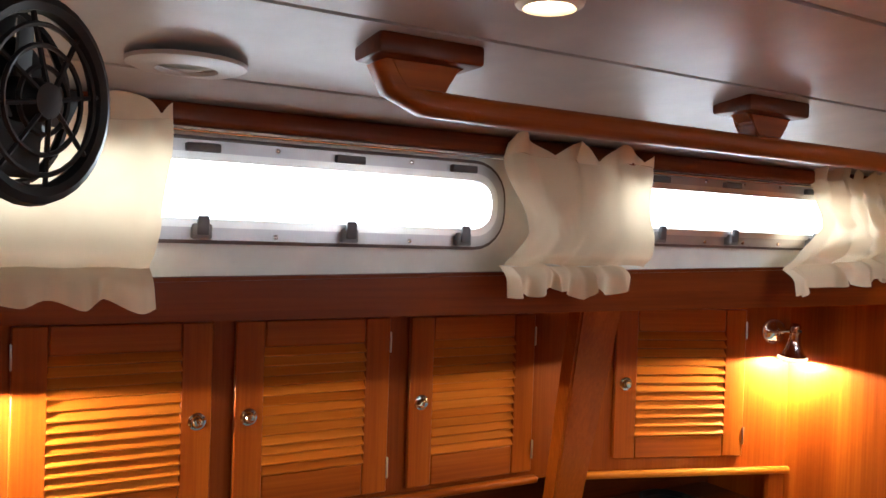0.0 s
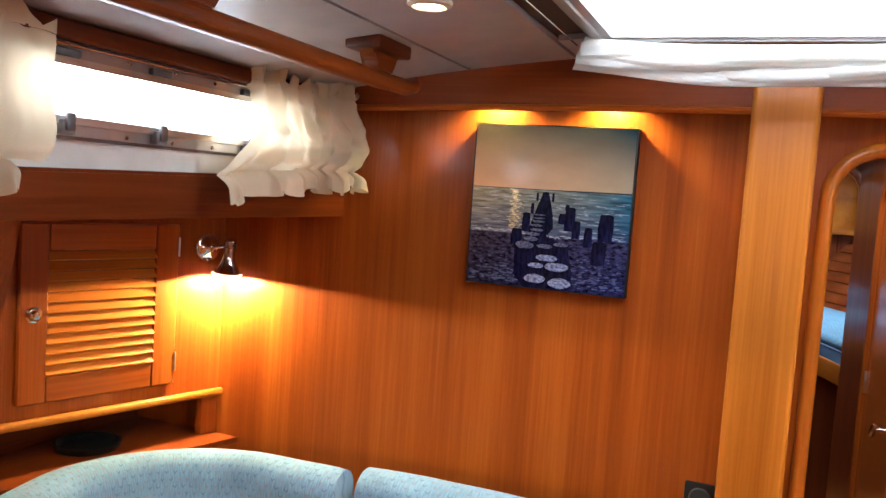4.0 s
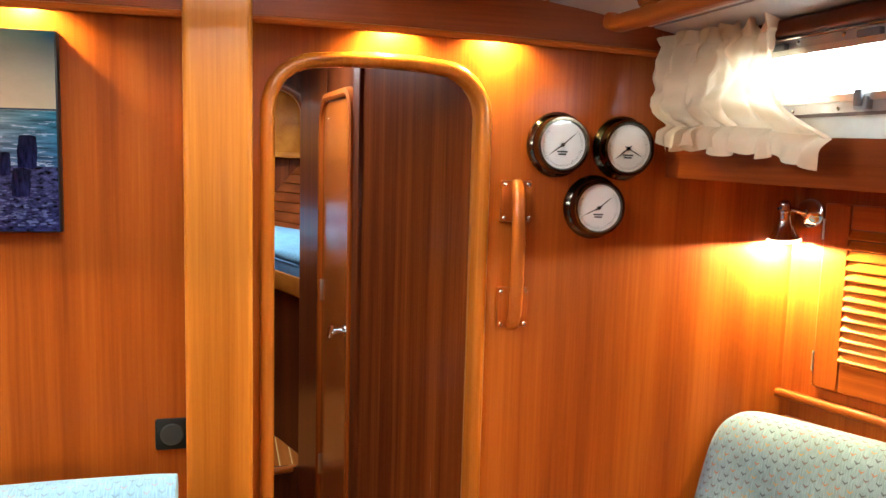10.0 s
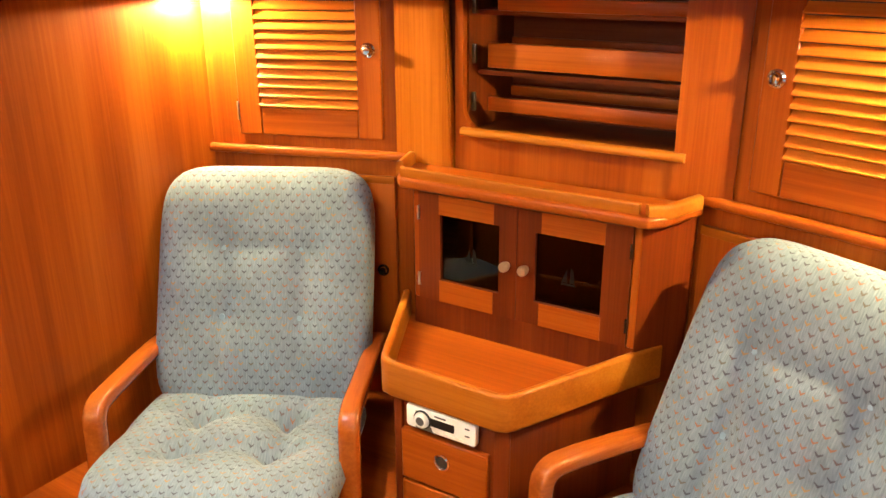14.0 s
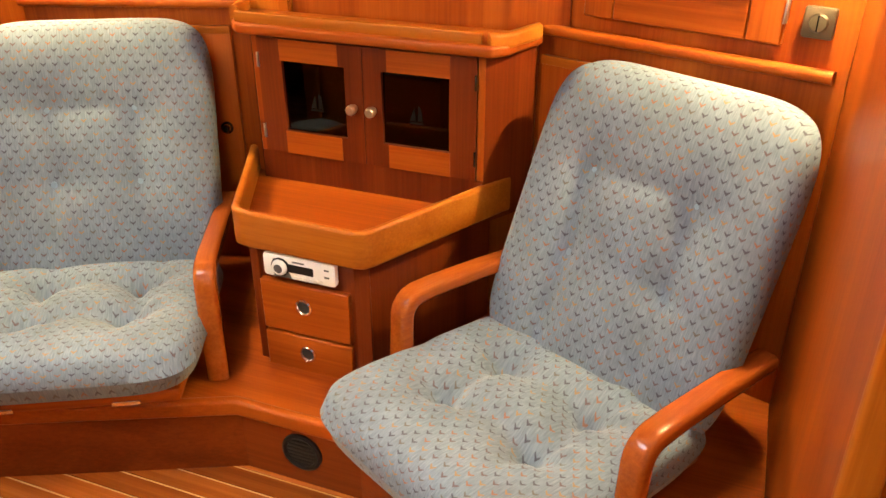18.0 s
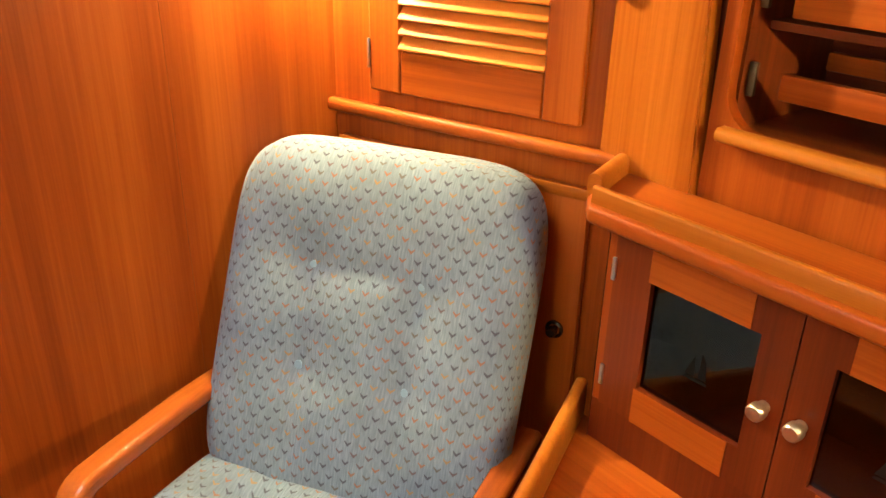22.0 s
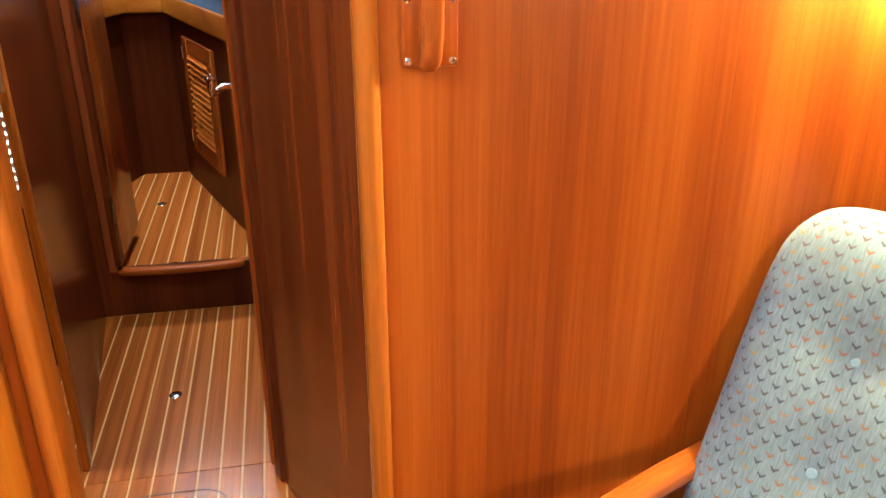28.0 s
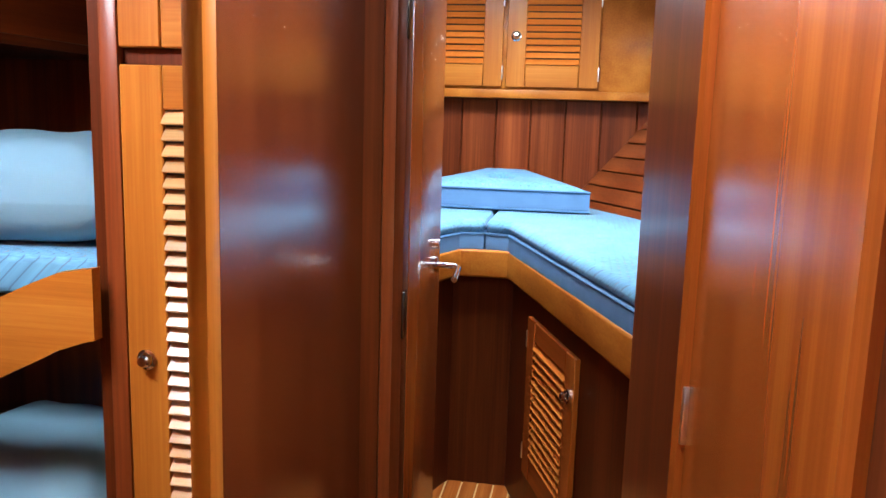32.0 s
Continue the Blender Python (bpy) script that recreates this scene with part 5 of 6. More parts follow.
stone_paint = picture_paint("print_wet_stones", ((0.09, 0.09, 0.14), (0.06, 0.07, 0.15), (0.06, 0.05, 0.07), (0.05, 0.05, 0.09)), (90, 90, 1), 0.8)
foam_paint = picture_paint("print_stump_tops", ((0.16, 0.17, 0.27), (0.24, 0.26, 0.38), (0.30, 0.29, 0.36), (0.16, 0.17, 0.26)), (120, 180, 1), 1.0, 0.15, 1.5)
far_paint = picture_paint("print_far_stump_tops", ((0.10, 0.10, 0.15), (0.07, 0.07, 0.12), (0.15, 0.13, 0.15), (0.07, 0.07, 0.11)), (200, 300, 1), 1.0, 0.2, 1.5)
sunny_surf = picture_paint("print_surf", ((0.34, 0.29, 0.27), (0.16, 0.18, 0.24), (0.40, 0.33, 0.28), (0.18, 0.20, 0.26)), (60, 200, 1), 0.9)
sunny_paint = picture_paint("print_glint", ((0.50, 0.34, 0.17), (0.50, 0.34, 0.17), (0.85, 0.60, 0.30), (0.85, 0.60, 0.30)), (60, 300, 1), 0.8)
coast_paint = plain("print_far_coast", (0.030, 0.034, 0.050), 0.16)
part("canvas", box(-PW / 2, PW / 2, -PH / 2, PH / 2, 0.0, 0.030, 0.002), black, pic)
E1 = PW / 2 - 0.004
part("sky", box(-E1, E1, 0.043, E1, 0.0301, 0.0306), sky_paint, pic)
part("sea", box(-E1, E1, -0.068, 0.043, 0.0301, 0.0306), sea_paint, pic)
part("shore", box(-E1, E1, -E1, -0.068, 0.0301, 0.0306), sand_paint, pic)
part("far_coast", prism([(-E1, 0.0420), (E1, 0.0435), (E1, 0.0475), (0.08, 0.0462), (-0.02, 0.0445), (-E1, 0.0435)], 0.03065, 0.0308), coast_paint, pic)
rnd = random.Random(5)


def flecks(name, count, place, material):
    """Small uneven lozenges of paint; place gives x, y, half width and half height."""
    bm = bmesh.new()
    for i in range(count):
        x, y, w_, h_ = place(i / count)
        ring = [(x + w_ * math.cos(a) * rnd.uniform(0.6, 1.2), y + h_ * math.sin(a) * rnd.uniform(0.5, 1.3)) for a in (0, 1.1, 2.1, 3.1, 4.2, 5.2)]
        bm.faces.new([bm.verts.new((max(-E1, min(E1, a)), max(-E1, min(E1, b)), 0.03085)) for a, b in ring])
    tagged(part(name, bm, material, pic), kind="stuff")


flecks("sun_glint", 150, lambda f: (-0.088 + 0.012 * rnd.gauss(0, 0.6) + 0.006 * f, 0.041 - 0.100 * f, rnd.uniform(0.002, 0.009), 0.0008), sunny_paint)
flecks("waves", 130, lambda f: (rnd.uniform(-0.19, 0.19), 0.036 - 0.095 * f, rnd.uniform(0.004, 0.022), rnd.uniform(0.0004, 0.0012)), sunny_surf)
flecks("surf", 120, lambda f: (-0.19 + 0.38 * f, -0.066 + 0.004 * math.sin(f * 9) + rnd.uniform(-0.003, 0.003), rnd.uniform(0.003, 0.008), rnd.uniform(0.0008, 0.002)), sunny_surf)


def stone(f):
    k = rnd.random() ** 0.6
    w_ = (0.002 + 0.007 * k) * rnd.uniform(0.4, 1.2)
    return rnd.uniform(-E1 + 0.01, E1 - 0.01), -0.074 - k * (E1 - 0.084), w_, 0.28 * w_


flecks("foreshore", 420, stone, stone_paint)
part("pier_deck", prism([(-0.016, 0.036), (-0.001, 0.036), (0.006, 0.011), (0.012, -0.016), (0.015, -0.048), (0.000, -0.069), (0.054, -0.090), (0.067, -0.143), (0.072, -0.197), (-0.051, -0.197), (-0.077, -0.169), (-0.078, -0.100), (-0.051, -0.079), (-0.043, -0.048), (-0.029, 0.000)], 0.0309, 0.0310), post_paint, pic)


def pier(x, y0, y1, w_, k):
    pts = [(x - w_, y0), (x + w_ * 0.9, y0), (x + w_ * 1.05, (y0 + y1) / 2), (x + w_ * 0.95, y1 - w_ * 0.2), (x + w_ * 0.3, y1), (x - w_ * 0.8, y1 - w_ * 0.1), (x - w_ * 1.05, (y0 + y1) / 2)]
    part("pier_post", prism([(max(-E1, min(E1, a)), max(-E1, min(E1, b))) for a, b in pts], 0.0309, 0.0312 + 0.00003 * k), post_paint, pic)


# posts of both rows, then the stumps, from the far end to the near end
for k, (x, y0, y1, w_) in enumerate(((-0.029, 0.016, 0.036, 0.003), (0.010, 0.016, 0.037, 0.003), (-0.009, 0.020, 0.039, 0.009), (-0.040, -0.016, 0.010, 0.004), (-0.054, -0.061, -0.014, 0.010), (-0.076, -0.095, -0.054, 0.014), (0.047, -0.003, 0.012, 0.005), (0.037, -0.037, -0.011, 0.010), (0.055, -0.053, 0.006, 0.013), (0.072, -0.069, -0.026, 0.010), (0.102, -0.087, -0.040, 0.010), (0.143, -0.071, -0.005, 0.018), (0.130, -0.129, -0.071, 0.017))):
    pier(x, y0, y1, w_, k)
for i, (x, y, w_, h_) in enumerate(((-0.021, -0.018, 0.016, 0.002), (-0.021, -0.026, 0.017, 0.002), (-0.023, -0.034, 0.018, 0.003), (-0.027, -0.044, 0.018, 0.003), (-0.025, -0.055, 0.018, 0.004), (-0.034, -0.066, 0.019, 0.005), (-0.039, -0.078, 0.020, 0.006), (0.038, -0.087, 0.020, 0.005), (-0.003, -0.094, 0.022, 0.006), (-0.053, -0.094, 0.026, 0.010), (0.005, -0.122, 0.030, 0.009), (-0.021, -0.142, 0.021, 0.007), (0.031, -0.142, 0.032, 0.012), (-0.022, -0.175, 0.029, 0.012), (0.041, -0.181, 0.031, 0.014))):
    z = 0.0317 + 0.00006 * i
    foot = max(-E1, y - 3.2 * h_ - 0.016)
    part("stump", prism([(x - w_ * 0.94, foot), (x + w_ * 0.94, foot), (x + w_, y), (x - w_, y)], 0.0312, z), post_paint, pic)
    ring = [(x + w_ * math.cos(a) * (0.92 + 0.14 * noise.noise((a, i, 0))), max(-E1, y + h_ * math.sin(a) * (0.92 + 0.2 * noise.noise((a, i, 3))))) for a in [2 * math.pi * k / 16 for k in range(16)]]
    part("stump_top", prism(ring, z + 0.00001, z + 0.00005), foam_paint if i > 9 else far_paint, pic)

for (y, z), face, label, ang in (((-0.607, 1.588), dial_white, "round brass ship's barometer with a white dial", (40, 215)), ((-0.778, 1.584), dial_cream, "round brass ship's hygrometer with a cream dial", (-28, 218)), ((-0.708, 1.440), dial_white, "round brass ship's clock with a white dial", (38, 205))):
    g = thing("ship_gauge", label, "gauge", "gauges on the bulkhead", facing(FWD, y, z, -1, 0))
    part("case", lathe([(0.076, 0.0), (0.078, 0.008), (0.074, 0.014), (0.068, 0.020), (0.068, 0.044), (0.065, 0.050), (0.059, 0.050), (0.056, 0.044)], 40), gunmetal, g, "dark polished brass case")
    part("dial", lathe([(0.0, 0.0405), (0.060, 0.040), (0.060, 0.036)], 36), face, g)
    bm = bmesh.new()
    for i in range(40):
        a = radians(-220 + 260 * i / 39)
        r0 = 0.047 if i % 5 else 0.044
        c, s_ = math.cos(a), math.sin(a)
        t_ = 0.0005
        bm.faces.new([bm.verts.new((c * r - s_ * k, s_ * r + c * k, 0.0409)) for r, k in ((r0, -t_), (0.051, -t_), (0.051, t_), (r0, t_))])
    part("scale", bm, black, g)
    for a_ in ang:
        part("needle", placed(prism([(-0.010, -0.0012), (0.030, -0.0012), (0.042, -0.0002), (0.042, 0.0002), (0.030, 0.0012), (-0.010, 0.0012)], 0.042, 0.0426), pose(0, 0, 0, 0, 0, a_)), black, g)
    part("hub", lathe([(0.0, 0.046), (0.004, 0.0455), (0.005, 0.041)], 14), brass_dark, g)
    for k, w_ in ((-0.016, 0.026), (-0.022, 0.020)):
        part("lettering", box(-w_ / 2, w_ / 2, k - 0.0018, k + 0.0018, 0.0408, 0.0412), black, g)
    gl = part("glass", lathe([(0.0, 0.0475), (0.058, 0.0465)], 32), pane_glass, g)
    gl.visible_shadow = False

grab = thing("grab_handle", "upright mahogany grab handle on two screwed plates", "grab handle", at=facing(FWD, -0.508, 1.324, -1, 0))
for y in (-0.128, 0.128):
    pl_ = part("plate", box(-0.039, 0.039, y - 0.049, y + 0.049, 0.0, 0.014, 0.005), wood_y, grab)
    for sx in (-0.030, 0.030):
        for sy in (-0.040, 0.040):
            part("screw", placed(lathe([(0.0, 0.0015), (0.004, 0.001), (0.005, 0.0)], 10), pose(sx, y + sy, 0.014)), chrome, pl_)
path = [(0, -0.168, 0.006), (0, -0.158, 0.020), (0, -0.130, 0.030), (0, -0.06, 0.034), (0, 0.06, 0.034), (0, 0.130, 0.030), (0, 0.158, 0.020), (0, 0.168, 0.006)]
part("handle", sweep(path, rounded(0.034, 0.030, 0.011, 4), up=(1, 0, 0)), arm_wood, grab, "rounded mahogany bar")


def ceiling_rail(y):
    """A handrail along the headliner on three blocks."""
    r = thing("ceiling_handrail", "rounded mahogany handrail under the headliner", "handrail", "ceiling handrails")
    zt = ceil_z(y)
    path = [(0.50, y, zt - 0.022), (0.515, y, zt - 0.052), (0.56, y, zt - 0.070), (0.66, y, zt - 0.072), (1.80, y, zt - 0.072), (1.93, y, zt - 0.070), (1.965, y, zt - 0.060)]
    part("bar", sweep(path, rounded(0.037, 0.034, 0.013, 4)), rail_x, r)
    for x in (0.555, 1.21, 1.79):
        part("plate", box(x - 0.075, x + 0.075, y - 0.040, y + 0.040, zt - 0.022, zt + 0.006, 0.006), dark_x, r)
        bm = bmesh.new()
        prof = [(-0.060, -0.020), (0.060, -0.020), (0.036, -0.036), (0.030, -0.060), (-0.030, -0.060), (-0.036, -0.036)]
        a, b = [bm.verts.new((x + u, y - 0.020, zt + w_)) for u, w_ in prof], [bm.verts.new((x + u, y + 0.020, zt + w_)) for u, w_ in prof]
        bm.faces.new(a), bm.faces.new(b[::-1])
        for i in range(6):
            bm.faces.new((a[i], b[i], b[(i + 1) % 6], a[(i + 1) % 6]))
        bmesh.ops.bevel(bm, geom=list(bm.edges), offset=0.004, segments=2, affect="EDGES")
        part("block", bm, rail_x, r)
    return r


ceiling_rail(0.955)
ceiling_rail(-0.595)

# saloon hatch with its shade
hatch = thing("ceiling_hatch", "open-shaded acrylic deck hatch in a varnished coaming", "hatch")
zc = ceil_z(0.53)
for x0, x1, y0, y1 in ((HX0 - 0.0, HX0 + 0.018, HY0, HY1), (HX1 - 0.018, HX1, HY0, HY1), (HX0 + 0.018, HX1 - 0.018, HY0, HY0 + 0.018), (HX0 + 0.018, HX1 - 0.018, HY1 - 0.018, HY1)):
    part("coaming", box(x0, x1, y0, y1, zc - 0.004, 2.05), vinyl, hatch)
for x0, x1, y0, y1 in ((HX0 - 0.02, HX1 + 0.02, HY0 - 0.022, HY0 - 0.0006), (HX0 - 0.02, HX1 + 0.02, HY1 + 0.0006, HY1 + 0.022), (HX0 - 0.022, HX0 - 0.0006, HY0, HY1), (HX1 + 0.0006, HX1 + 0.022, HY0, HY1)):
    part("edge_trim", box(x0, x1, y0, y1, zc - 0.010, zc + 0.020 , 0.003), alu, hatch)
g = part("pane", box(HX0, HX1, HY0, HY1, 2.052, 2.060), pane_glass, hatch)
g.visible_shadow = False

shade = thing("hatch_shade", "white cloth hatch shade gathered and sagging on its wires", "blind")
for k in range(5):
    bm = bmesh.new()
    n, levels = 64, 7
    front, back = [], []
    for i in range(n + 1):
        f = i / n
        end = 0.005 * (4 - k)
        y = 0.586 - end + (-0.236 - 0.586 + 2 * end) * f
        sag = 4 * f * (1 - f)
        near = math.exp(-min(f, 1 - f) / 0.07)
        x = 1.916 + k * 0.010 + 0.004 * math.sin(f * 9 + k * 2)
        zt = 1.929 - 0.014 * sag - 0.004 * k + 0.004 * near
        zb = 1.896 - 0.006 * k - (0.012 + 0.004 * k) * sag + 0.003 * math.sin(f * 13 + 1.7 * k)
        for side, row in ((0, front), (1, back)):
            col = []
            for j in range(levels):
                h = j / (levels - 1)
                belly = math.sin(math.pi * h) * (0.005 + 0.007 * sag)
                wrinkle = 0.0042 * near * math.sin(h * 9 + min(f, 1 - f) * 40 + 2.1 * k) + 0.0015 * noise.noise((f * 22, h * 3, k))
                pinch = 0.010 * near * (h - 0.5) * (1 if f < 0.5 else -1)
                col.append(bm.verts.new((x - belly + wrinkle + 0.0022 * side, y + pinch, zt + (zb - zt) * h)))
            row.append(col)
    for a, b in zip(front, front[1:]):
        for j in range(levels - 1):
            bm.faces.new((a[j], a[j + 1], b[j + 1], b[j]))
    for a, b in zip(back, back[1:]):
        for j in range(levels - 1):
            bm.faces.new((b[j], b[j + 1], a[j + 1], a[j]))
    for i in range(n):
        bm.faces.new((front[i][-1], back[i][-1], back[i + 1][-1], front[i + 1][-1]))
        bm.faces.new((back[i][0], front[i][0], front[i + 1][0], back[i + 1][0]))
    for i in (0, n):
        for j in range(levels - 1):
            q = (front[i][j], back[i][j], back[i][j + 1], front[i][j + 1])
            bm.faces.new(q if i == 0 else q[::-1])
    part("fold", bm, shade_cloth, shade, "", 60)
for y in (0.588, -0.238):
    part("wire", sweep([(HX0, y, 1.925), (1.97, y, 1.925)], circle(0.0015, 6)), chrome, shade)


# ---------------------------------------------------------------- curtains
def curtain(label, y, sign, top, waist, hem, z0, z1, folds, seed=0, tail=0.0, crumple=1.0, bulge=0.0, band=None, arches=3.0):
    """A gathered cotton half curtain. sign 1: port, hung inboard of the wall. top, waist, hem: its two edges along x; tail: how far the hem's aft end is dragged aft; band: the two ends of the ruffle sewn under the hem."""
    c = thing("curtain", label, "curtain", "window curtains")
    nx, nz = 150, 40
    bm = bmesh.new()
    grid = []

    def ease(f):
        f = max(0.0, min(1.0, f))
        return f * f * (3 - 2 * f)

    for j in range(nz + 1):
        v = j / nz
        up, low = ease((v - 0.30) / 0.70), ease(v / 0.30)
        edges = [hem[k] + (waist[k] - hem[k]) * low + (top[k] - waist[k]) * up for k in (0, 1)]
        row = []
        for i in range(nx + 1):
            u = i / nx
            ph = 2 * math.pi * folds * (u + 0.07 * noise.noise((u * 3, v * 0.25, seed)) + 0.02 * noise.noise((u * 9, v * 0.5, seed + 2)))
            head, foot = max(0.0, (v - 0.72) / 0.28), max(0.0, (0.24 - v) / 0.24)
            # pleats deepest at the gathered head, soft billows and slanting creases below it
            pleat = (0.0085 + 0.008 * head + 0.006 * foot) * crumple * math.sin(ph) * (0.55 + 0.9 * abs(noise.noise((u * 4, v * 1.4, seed + 13))))
            fine = 0.003 * crumple * math.sin(2.3 * ph + 1.2 * v) * (0.35 + head)
            billow = 0.018 * noise.noise((u * 2.6, v * 1.5, seed + 9)) + 0.010 * crumple * noise.noise((u * 6 + v * 1.5, v * 1.6 - u * 2, seed + 21))
            crease = -0.014 * crumple * abs(noise.noise((u * 3.2 - v * 1.6, v * 1.8 + u, seed + 31))) - 0.030 * max(0.0, crumple - 0.8) * abs(noise.noise((u * 7.5 + v * 2.2, v * 2.6 - u * 3, seed + 51))) - 0.020 * math.exp(-(v / 0.06) ** 2) + 0.002 * crumple * noise.noise((u * 19, v * 6, seed + 41))
            x = edges[0] + (edges[1] - edges[0]) * u + 0.006 * crumple * math.cos(ph) * (0.3 + head + foot)
            z = z0 + (z1 - z0) * v + 0.004 * math.cos(ph * 0.5 + seed) * head ** 2 + 0.006 * noise.noise((u * 5, v, seed))
            pulled = max(0.0, 1 - u / 0.42) ** 1.3 * (1 - v) ** 2.2
            row.append(bm.verts.new((x - tail * pulled, y - sign * (0.050 + pleat + fine + billow + crease + 0.052 * (1 - v) ** 0.9 + bulge * u ** 2 * (0.70 + 0.30 * math.sin(math.pi * v))), z - 0.16 * tail * pulled)))
        grid.append(row)
    for a, b in zip(grid, grid[1:]):
        for i in range(nx):
            bm.faces.new((a[i], a[i + 1], b[i + 1], b[i]))
    edge = [v.co.copy() for v in grid[0]]
    head = [v.co.copy() for v in grid[-1]]
    part("cloth", bm, curtain_cloth, c, "", 80)
    if band:
        a0, a1 = edge[0].x, edge[-1].x
        for p in edge:
            p.x = band[0] + (p.x - a0) / (a1 - a0) * (band[1] - band[0])
    # a loose ruffle sewn under the hem, and a heading that stands up in loops over the wire
    for name, line, drop, waves, amp in (("hem_ruffle", edge, -0.048, folds * 1.5, 0.013), ("heading_ruffle", head, 0.030, folds * 0.8, 0.006)):
        bm = bmesh.new()
        rows = []
        for k in range(8):
            f = k / 7
            row = []
            for i, p in enumerate(line):
                u = i / (len(line) - 1)
                ph = 2 * math.pi * waves * (u + 0.06 * noise.noise((u * 5, seed, 3)))
                swing = amp * (0.25 + 0.75 * f) * (math.sin(ph) + 0.5 * math.sin(2.3 * ph + seed))
                if drop < 0:
                    flare = 0.026 * math.sin(min(1.0, f * 2.2) * math.pi / 2)
                    dz = drop * f * (1 + 0.16 * math.cos(ph) + 0.35 * noise.noise((u * 6, seed, 7)))
                else:
                    flare = 0.004 * f
                    dz = drop * f * (0.15 + 1.15 * abs(math.sin(math.pi * arches * (u + 0.05 * noise.noise((u * 4, seed, 5))) + 0.5)) ** 0.8)
                row.append(bm.verts.new((p.x + 0.006 * f * math.cos(ph), p.y - sign * (0.0015 + swing + flare), p.z + dz)))
            rows.append(row)
        for a, b in zip(rows, rows[1:]):
            for i in range(len(line) - 1):
                bm.faces.new((a[i], a[i + 1], b[i + 1], b[i]))
        part(name, bm, curtain_cloth, c, "", 80)
    return c


for sgn, yy in ((1, YP), (-1, YS)):
    tag = "settee" if sgn > 0 else "armchairs"
    curtain(f"cream ruffled cotton curtain over the {tag}", yy, sgn, (-0.16, 0.312), (-0.14, 0.290), (-0.15, 0.280), 1.598, 1.808, 3.4, 1 * sgn, 0.0, 0.6, arches=4.0)
    curtain(f"cream cotton curtain between two windows over the {tag}", yy, sgn, (0.882, 1.246), (0.915, 1.215), (0.865, 1.190), 1.608, 1.806, 3.1, 4 * sgn, 0.0, 0.75, band=(0.858, 1.140))
    curtain(f"gathered cream cotton curtain in the corner over the {tag}", yy, sgn, (1.772 if sgn > 0 else 1.83, 2.156), (1.815 if sgn > 0 else 1.84, 2.160), (1.79, 2.085), 1.634, 1.820, 6.6, 8 * sgn, 0.185, 1.45, 0.070, arches=6.0)
    for w0, w1 in ((-0.6, 0.98), (1.0, 2.23)):
        structure("trim_curtain_wire", sweep([(w0, yy - sgn * 0.032, 1.80), (w1, yy - sgn * 0.032, 1.80)], circle(0.0018, 6)), chrome, "thin curtain wire")

# fan and ceiling loudspeaker
FN = Vector((0.72, -0.69, -0.06)).normalized()
fan_pose = FN.to_track_quat("Z", "Y").to_matrix().to_4x4()
fan_pose.translation = (0.112, 0.842, 1.765)
fan = thing("cabin_fan", "small black cabin fan in a wire cage", "fan", at=fan_pose)
part("rim", sweep([(0.085 * math.cos(a), 0.085 * math.sin(a), 0) for a in [2 * math.pi * i / 32 for i in range(32)]], circle(0.010, 8), closed=True), black, fan)
part("rear_rim", sweep([(0.080 * math.cos(a), 0.080 * math.sin(a), -0.035) for a in [2 * math.pi * i / 32 for i in range(32)]], circle(0.005, 6), closed=True), black, fan)
for r in (0.030, 0.048, 0.066):
    part("cage_ring", sweep([(r * math.cos(a), r * math.sin(a), 0.008) for a in [2 * math.pi * i / 28 for i in range(28)]], circle(0.0026, 5), closed=True), black, fan)
for i in range(8):
    a = math.pi * i / 4 + 0.2
    part("spoke", sweep([(0.014 * math.cos(a), 0.014 * math.sin(a), 0.012), (0.084 * math.cos(a), 0.084 * math.sin(a), 0.002)], circle(0.0026, 5), up=(0.3, 0.2, 1)), black, fan)
part("motor_housing", lathe([(0.0, -0.040), (0.050, -0.038), (0.056, -0.030), (0.050, -0.026), (0.0, -0.026)], 24), black, fan)
part("hub", lathe([(0.0, 0.016), (0.016, 0.014), (0.020, 0.004), (0.022, -0.045), (0.0, -0.05)], 20), black, fan)
for i in range(4):
    a = math.pi * i / 2
    part("blade", placed(box(0.018, 0.070, -0.020, 0.020, -0.018, -0.015, 0.001), pose(0, 0, 0, 0, 0, math.degrees(a)) @ pose(0, 0, -0.016, 25) @ pose(0, 0, 0.016)), rubber, fan)
inv = fan.matrix_world.inverted()
top_ = inv @ Vector((0.085, 0.868, ceil_z(0.868)))
part("bracket", sweep([(0, 0, -0.045), (top_ * 0.5) + Vector((0, 0, -0.03)), top_], rounded(0.045, 0.022, 0.008, 3), up=(0.2, 0.1, 1)), black, fan)
spc = thing("ceiling_vent", "round cream loudspeaker ring in the headliner", "vent", at=(0.30, 1.12, ceil_z(1.12)))
part("ring", lathe([(0.078, 0.0), (0.076, -0.005), (0.066, -0.009), (0.040, -0.010), (0.036, -0.006), (0.036, -0.002)], 32), vinyl, spc)
part("grille", lathe([(0.036, -0.004), (0.0, -0.005)], 24), pink_grain, spc)

# ---------------------------------------------------------------- forward of the arch
# head door on the starboard side of the passage, closed, with a rounded head
hd = thing("passage_door", "closed varnished mahogany door with a rounded head and lever", "door")
HDM = Matrix(((0.9989, 0, -0.047, 2.905), (0.047, 0, 0.9989, -0.226), (0, 1, 0, 0), (0, 0, 0, 1)))
DW = 0.548
